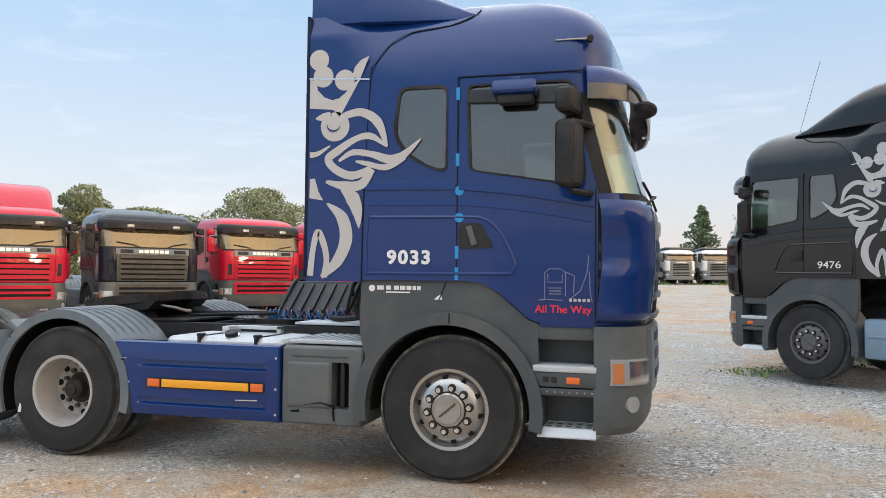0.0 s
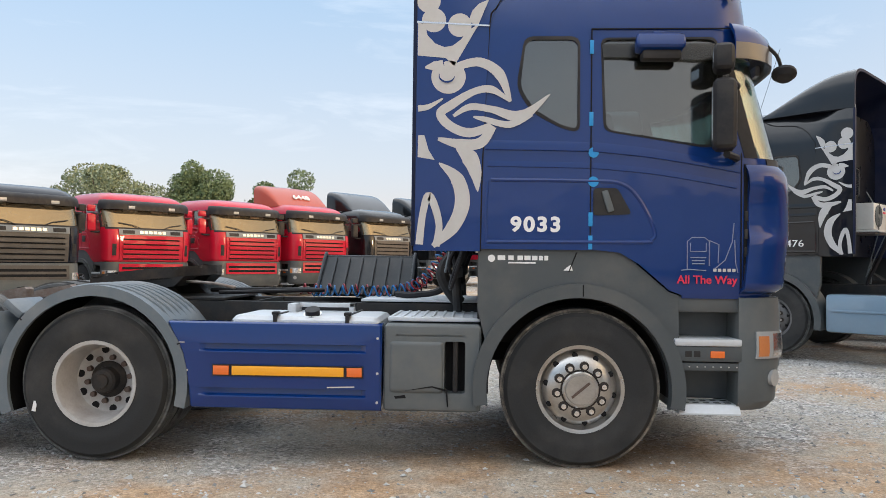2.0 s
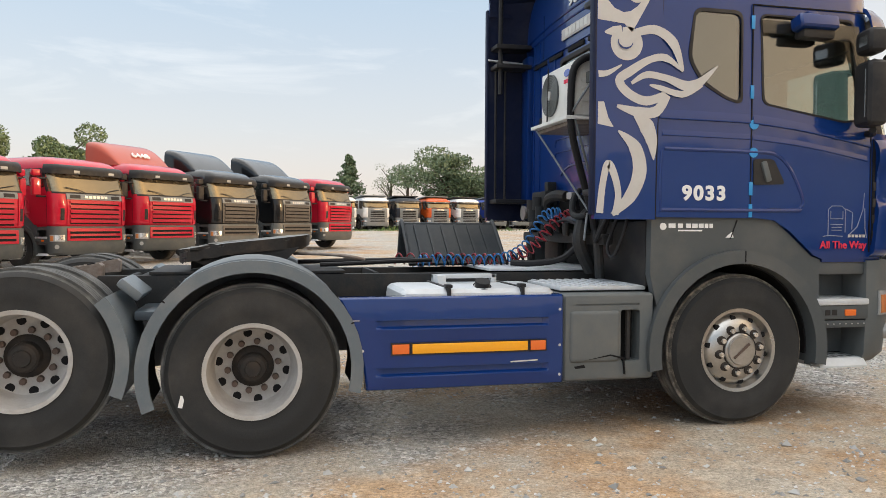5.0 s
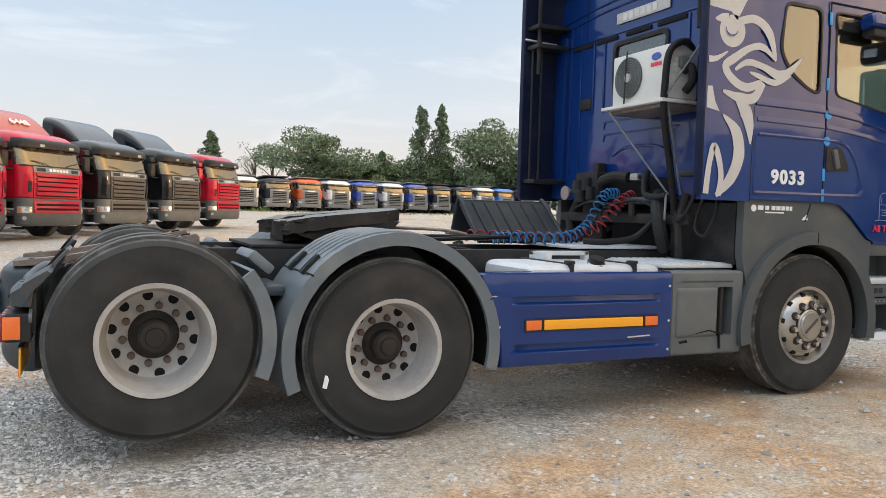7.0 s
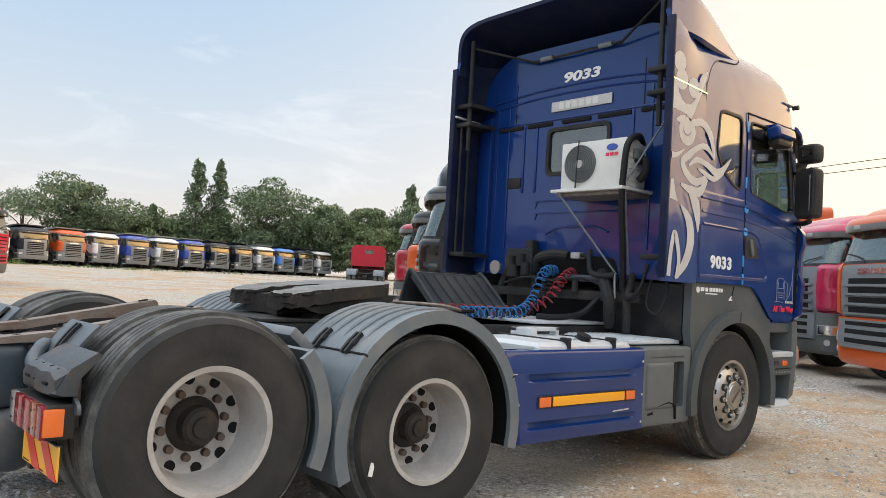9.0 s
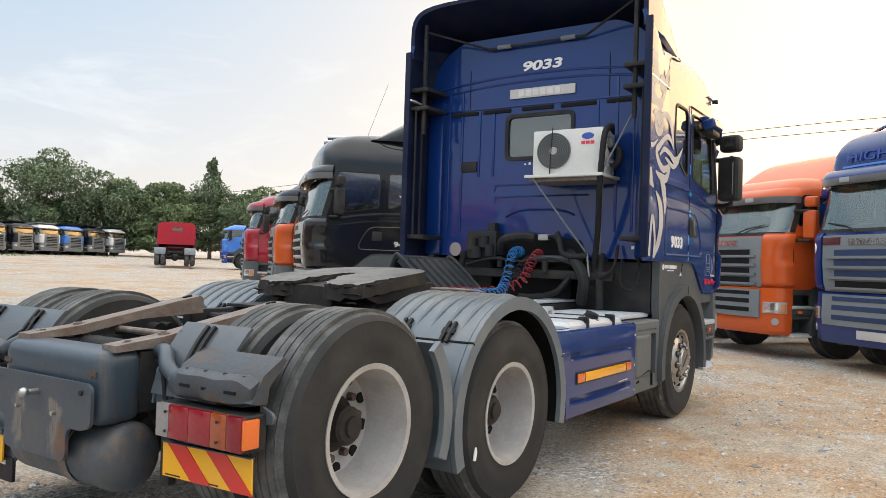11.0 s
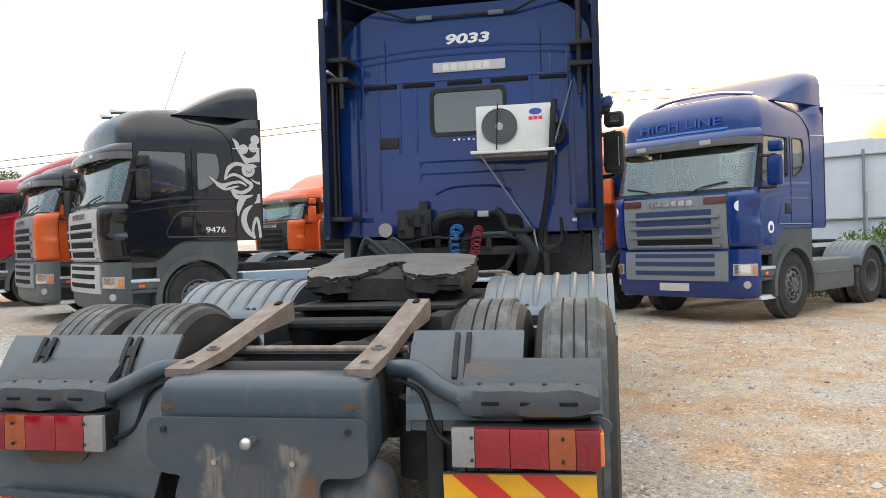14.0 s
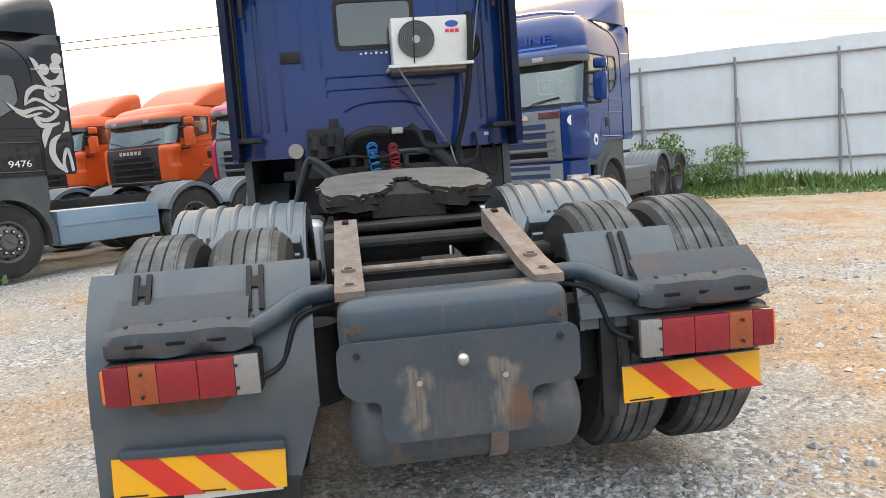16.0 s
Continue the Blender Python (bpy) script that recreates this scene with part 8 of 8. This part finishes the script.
for args in (
    (35.0, 84.5, 8.5, 9.0, "broad", "leaf"), (41.0, 81.0, 7.5, 8.0, "broad", "leaf"), (55.5, 66.0, 8.2, 8.0, "broad", "leafdark"), (60.0, 60.0, 8.0, 9.0, "broad", "leaf"), (66.0, 54.0, 8.5, 9.0, "broad", "leafdark"), (48.0, 71.0, 7.0, 7.0, "broad", "leaf"), (46.0, 78.0, 10.0, 11.0, "broad", "leaf"), (52.5, 73.0, 10.4, 11.0, "broad", "leafdark"), (58.0, 67.0, 10.2, 10.0, "broad", "leaf"), (63.0, 62.0, 10.0, 10.0, "broad", "leafdark"), (70.0, 52.0, 9.6, 10.0, "broad", "leaf"), (74.0, 46.0, 9.8, 10.0, "broad", "leafdark"), (29.0, 86.0, 8.0, 9.0, "broad", "leaf"), (22.0, 88.0, 7.6, 9.0, "broad", "leafdark"), (0.0, 86.0, 6.5, 6.0, "broad", "leafpale"), (-5.0, 84.0, 5.8, 7.0, "broad", "leaf"),
):
    tree(*args)


# ---- fence ----
FENCE = pose(9.96, -9.02, 0.0, 0, 0, 60)


def fence():
    f = thing("fence_1", FENCE, "white sheet steel fence on grey pipe posts", "fence", kind="structure")
    for k in range(46):
        x = -34 + k * 1.0
        bm = bmesh.new()
        prof = [(x, 0), (x + 0.30, 0), (x + 0.33, 0.004), (x + 0.36, 0), (x + 0.63, 0), (x + 0.66, 0.004), (x + 0.69, 0), (x + 0.985, 0), (x + 1.02, 0.006)]
        poly = prof + [(px, py - 0.004) for px, py in reversed(prof)]
        prism(bm, [(px, py - 0.075 + 0.004 * (k % 2)) for px, py in poly], 0.16 + 0.02 * math.sin(k * 1.7), 3.33 + 0.012 * math.sin(k * 2.3), "z")
        part("sheet_panel", bm, "sheet", f)
    for k in range(-15, 6):
        x = k * 2.2
        part("post", cyl(bmesh.new(), (x, 0.02, -0.1), (x, 0.02, 3.10), 0.032, 10), "post", f)
        part("brace", cyl(bmesh.new(), (x - 0.05, 0.06, 2.15), (x - 0.20, 0.75, 0.0), 0.024, 8), "post", f)
    for z in (0.62, 1.56, 2.98):
        part("rail", cyl(bmesh.new(), (-34, -0.03, z), (12, -0.03, z), 0.026, 8), "post", f)


fence()


def blades(name, m, n, spread, height, label, seed):
    """Weeds and grass as many thin blades and leaves, one sheet of stuff."""
    rng = np.random.default_rng(seed)
    x = rng.uniform(spread[0], spread[1], n)
    y = rng.uniform(spread[2], spread[3], n)
    keep = np.array([noise.noise((a * 0.6, b * 0.9, seed)) > -0.18 for a, b in zip(x, y)])
    x, y = x[keep], y[keep]
    n = len(x)
    fall = np.clip(1.2 - (y - spread[2]) / (spread[3] - spread[2]), 0.15, 1.0)
    hump = np.array([0.5 + 1.1 * max(0, noise.noise((a * 0.35, seed, 2))) for a in x])
    h = rng.uniform(0.25, 1.0, n) * height * fall * hump
    a = rng.uniform(0, 2 * np.pi, n)
    w = rng.uniform(0.004, 0.017, n)
    lean = rng.normal(0, 0.35, (n, 2)) * h[:, None]
    z0 = np.zeros(n)
    dx, dy = np.cos(a) * w, np.sin(a) * w
    V = np.stack([np.stack([x - dx, y - dy, z0], 1), np.stack([x + dx, y + dy, z0], 1), np.stack([x + dx * 1.6 + lean[:, 0] * 0.5, y + dy * 1.6 + lean[:, 1] * 0.5, h * 0.6], 1), np.stack([x + lean[:, 0], y + lean[:, 1], h], 1), np.stack([x - dx * 1.6 + lean[:, 0] * 0.5, y - dy * 1.6 + lean[:, 1] * 0.5, h * 0.6], 1)], 1).reshape(-1, 3)
    me = bpy.data.meshes.new(name)
    me.from_pydata(V.tolist(), [], np.arange(5 * n).reshape(-1, 5).tolist())
    me.materials.append(M["weed"])
    ob = new(name, me)
    ob.matrix_world = m
    return tagged(ob, label, "weeds", kind="stuff")


blades("weeds", FENCE, 24000, (-12, 9, 0.1, 2.2), 0.75, "green weeds and grass along the foot of the fence", 3)
blades("grass", FENCE, 12000, (-10, 8, 1.2, 3.0), 0.14, "short green grass in front of the fence", 4)
blades("grass", pose(14, 58.6, rise0(14, 58.6), 0, 0, FAR_DIR), 3000, (-16, 34, -0.8, 1.2), 0.5, "grass strip before the far row of trucks", 5)
blades("grass", pose(5.2, 8.0, rise0(5.2, 8.0), 0, 0, 49), 900, (-4, 3, -0.4, 0.6), 0.12, "short grass under the parked trucks", 6)
for x, y, h_, w_ in ((8.35, -6.35, 1.5, 0.9), (9.6, -7.9, 1.0, 1.6), (10.6, -6.9, 0.9, 1.2)):
    bush = thing("bush", pose(x, y, 0), "green bush growing by the fence", "bush", "bushes by the fence")
    st = bmesh.new()
    cl = []
    for k in range(9):
        a = random.uniform(0, 6.28)
        tip = (w_ * 0.45 * math.cos(a), w_ * 0.45 * math.sin(a), h_ * random.uniform(0.45, 0.95))
        tube(st, [(0, 0, -0.03), (tip[0] * 0.4, tip[1] * 0.4, tip[2] * 0.6), tip], [0.015, 0.011, 0.005], 5)
        cl.append((tip, (w_ * 0.22, w_ * 0.22, h_ * 0.16)))
        cl.append(((tip[0] * 0.6, tip[1] * 0.6, tip[2] * 0.55), (w_ * 0.22, w_ * 0.22, h_ * 0.16)))
    part("stems", st, "bark", bush)
    leaves("foliage", cl, 170, 0.04, "weed", bush)

# ---- utility pole and wires beyond the trucks ----
pole = thing("utility_pole", pose(37.5, -1.7, 0.2), "grey concrete utility pole with wires", "utility pole")
part("shaft", cyl(bmesh.new(), (0, 0, -0.2), (0, 0, 9.6), 0.17, 12, 0.12), "post", pole)
part("crossarm", box(bmesh.new(), (-0.05, -0.8, 9.0), (0.05, 0.8, 9.1)), "post", pole)
for k, (ya, za, yb, zb) in enumerate(((-60, 10.5, 62, 8.0), (-60, 9.6, 62, 7.2))):
    part("wire", tube(bmesh.new(), smooth_line([(20, ya, za), (8, -25, 9.7 - 0.5 * k), (0, 0, 9.3 - 0.5 * k), (2, 28, 8.3 - 0.4 * k), (10, yb, zb)], 8), 0.02, 5), "blackhose", pole)


# ---- loose stones ----
def stones(name, n, area, size, label, seed):
    """Many small rough stones on the ground, one sheet of stuff."""
    rng = np.random.default_rng(seed)
    x = rng.uniform(area[0], area[1], n * 3)
    y = rng.uniform(area[2], area[3], n * 3)
    k = np.array([noise.noise((a * 0.5, b * 0.5, seed)) + 0.55 * noise.noise((a * 1.7, b * 1.7, seed + 3)) for a, b in zip(x, y)])
    pick = np.nonzero(rng.uniform(-0.55, 0.5, n * 3) < k)[0][:n]
    x, y = x[pick], y[pick]
    n = len(x)
    base = np.array([(1, 0, 0), (-1, 0, 0), (0, 1, 0), (0, -1, 0), (0, 0, 1), (0, 0, -1)], float)
    tri = np.array([(0, 2, 4), (2, 1, 4), (1, 3, 4), (3, 0, 4), (2, 0, 5), (1, 2, 5), (3, 1, 5), (0, 3, 5)])
    s = size * np.minimum(rng.lognormal(0, 0.45, (n, 1, 1)), 1.9)
    v = base[None] * rng.uniform(0.6, 1.3, (n, 6, 3)) + rng.normal(0, 0.18, (n, 6, 3))
    v = v * s * np.array([1.0, 1.0, 0.62])
    a = rng.uniform(0, 2 * np.pi, n)
    c, sn = np.cos(a)[:, None], np.sin(a)[:, None]
    X = v[..., 0] * c - v[..., 1] * sn + x[:, None]
    Y = v[..., 0] * sn + v[..., 1] * c + y[:, None]
    gz = np.array([ground_z(p, q) for p, q in zip(x, y)])[:, None]
    V = np.stack([X, Y, v[..., 2] + gz + s[:, :, 0] * 0.1], -1).reshape(-1, 3)
    F = (tri[None] + 6 * np.arange(n)[:, None, None]).reshape(-1, 3)
    me = bpy.data.meshes.new(name)
    me.from_pydata(V.tolist(), [], F.tolist())
    me.materials.append(M["stone"])
    return tagged(new(name, me), label, "gravel", kind="stuff")


stones("gravel", 24000, (-9.5, 4.5, -6.2, 3.5), 0.009, "grey and white stone chippings on the yard", 11)
stones("gravel", 26000, (-8.6, -4.6, -3.4, 3.2), 0.0115, "grey and white stone chippings behind the truck", 12)
stones("gravel", 6000, (-6, 12, -6.5, 9), 0.013, "scattered stone chippings on the yard", 13)
stones("gravel", 320, (-7.5, 3.5, -4.9, -1.4), 0.019, "larger pale stones lying on the yard", 14)
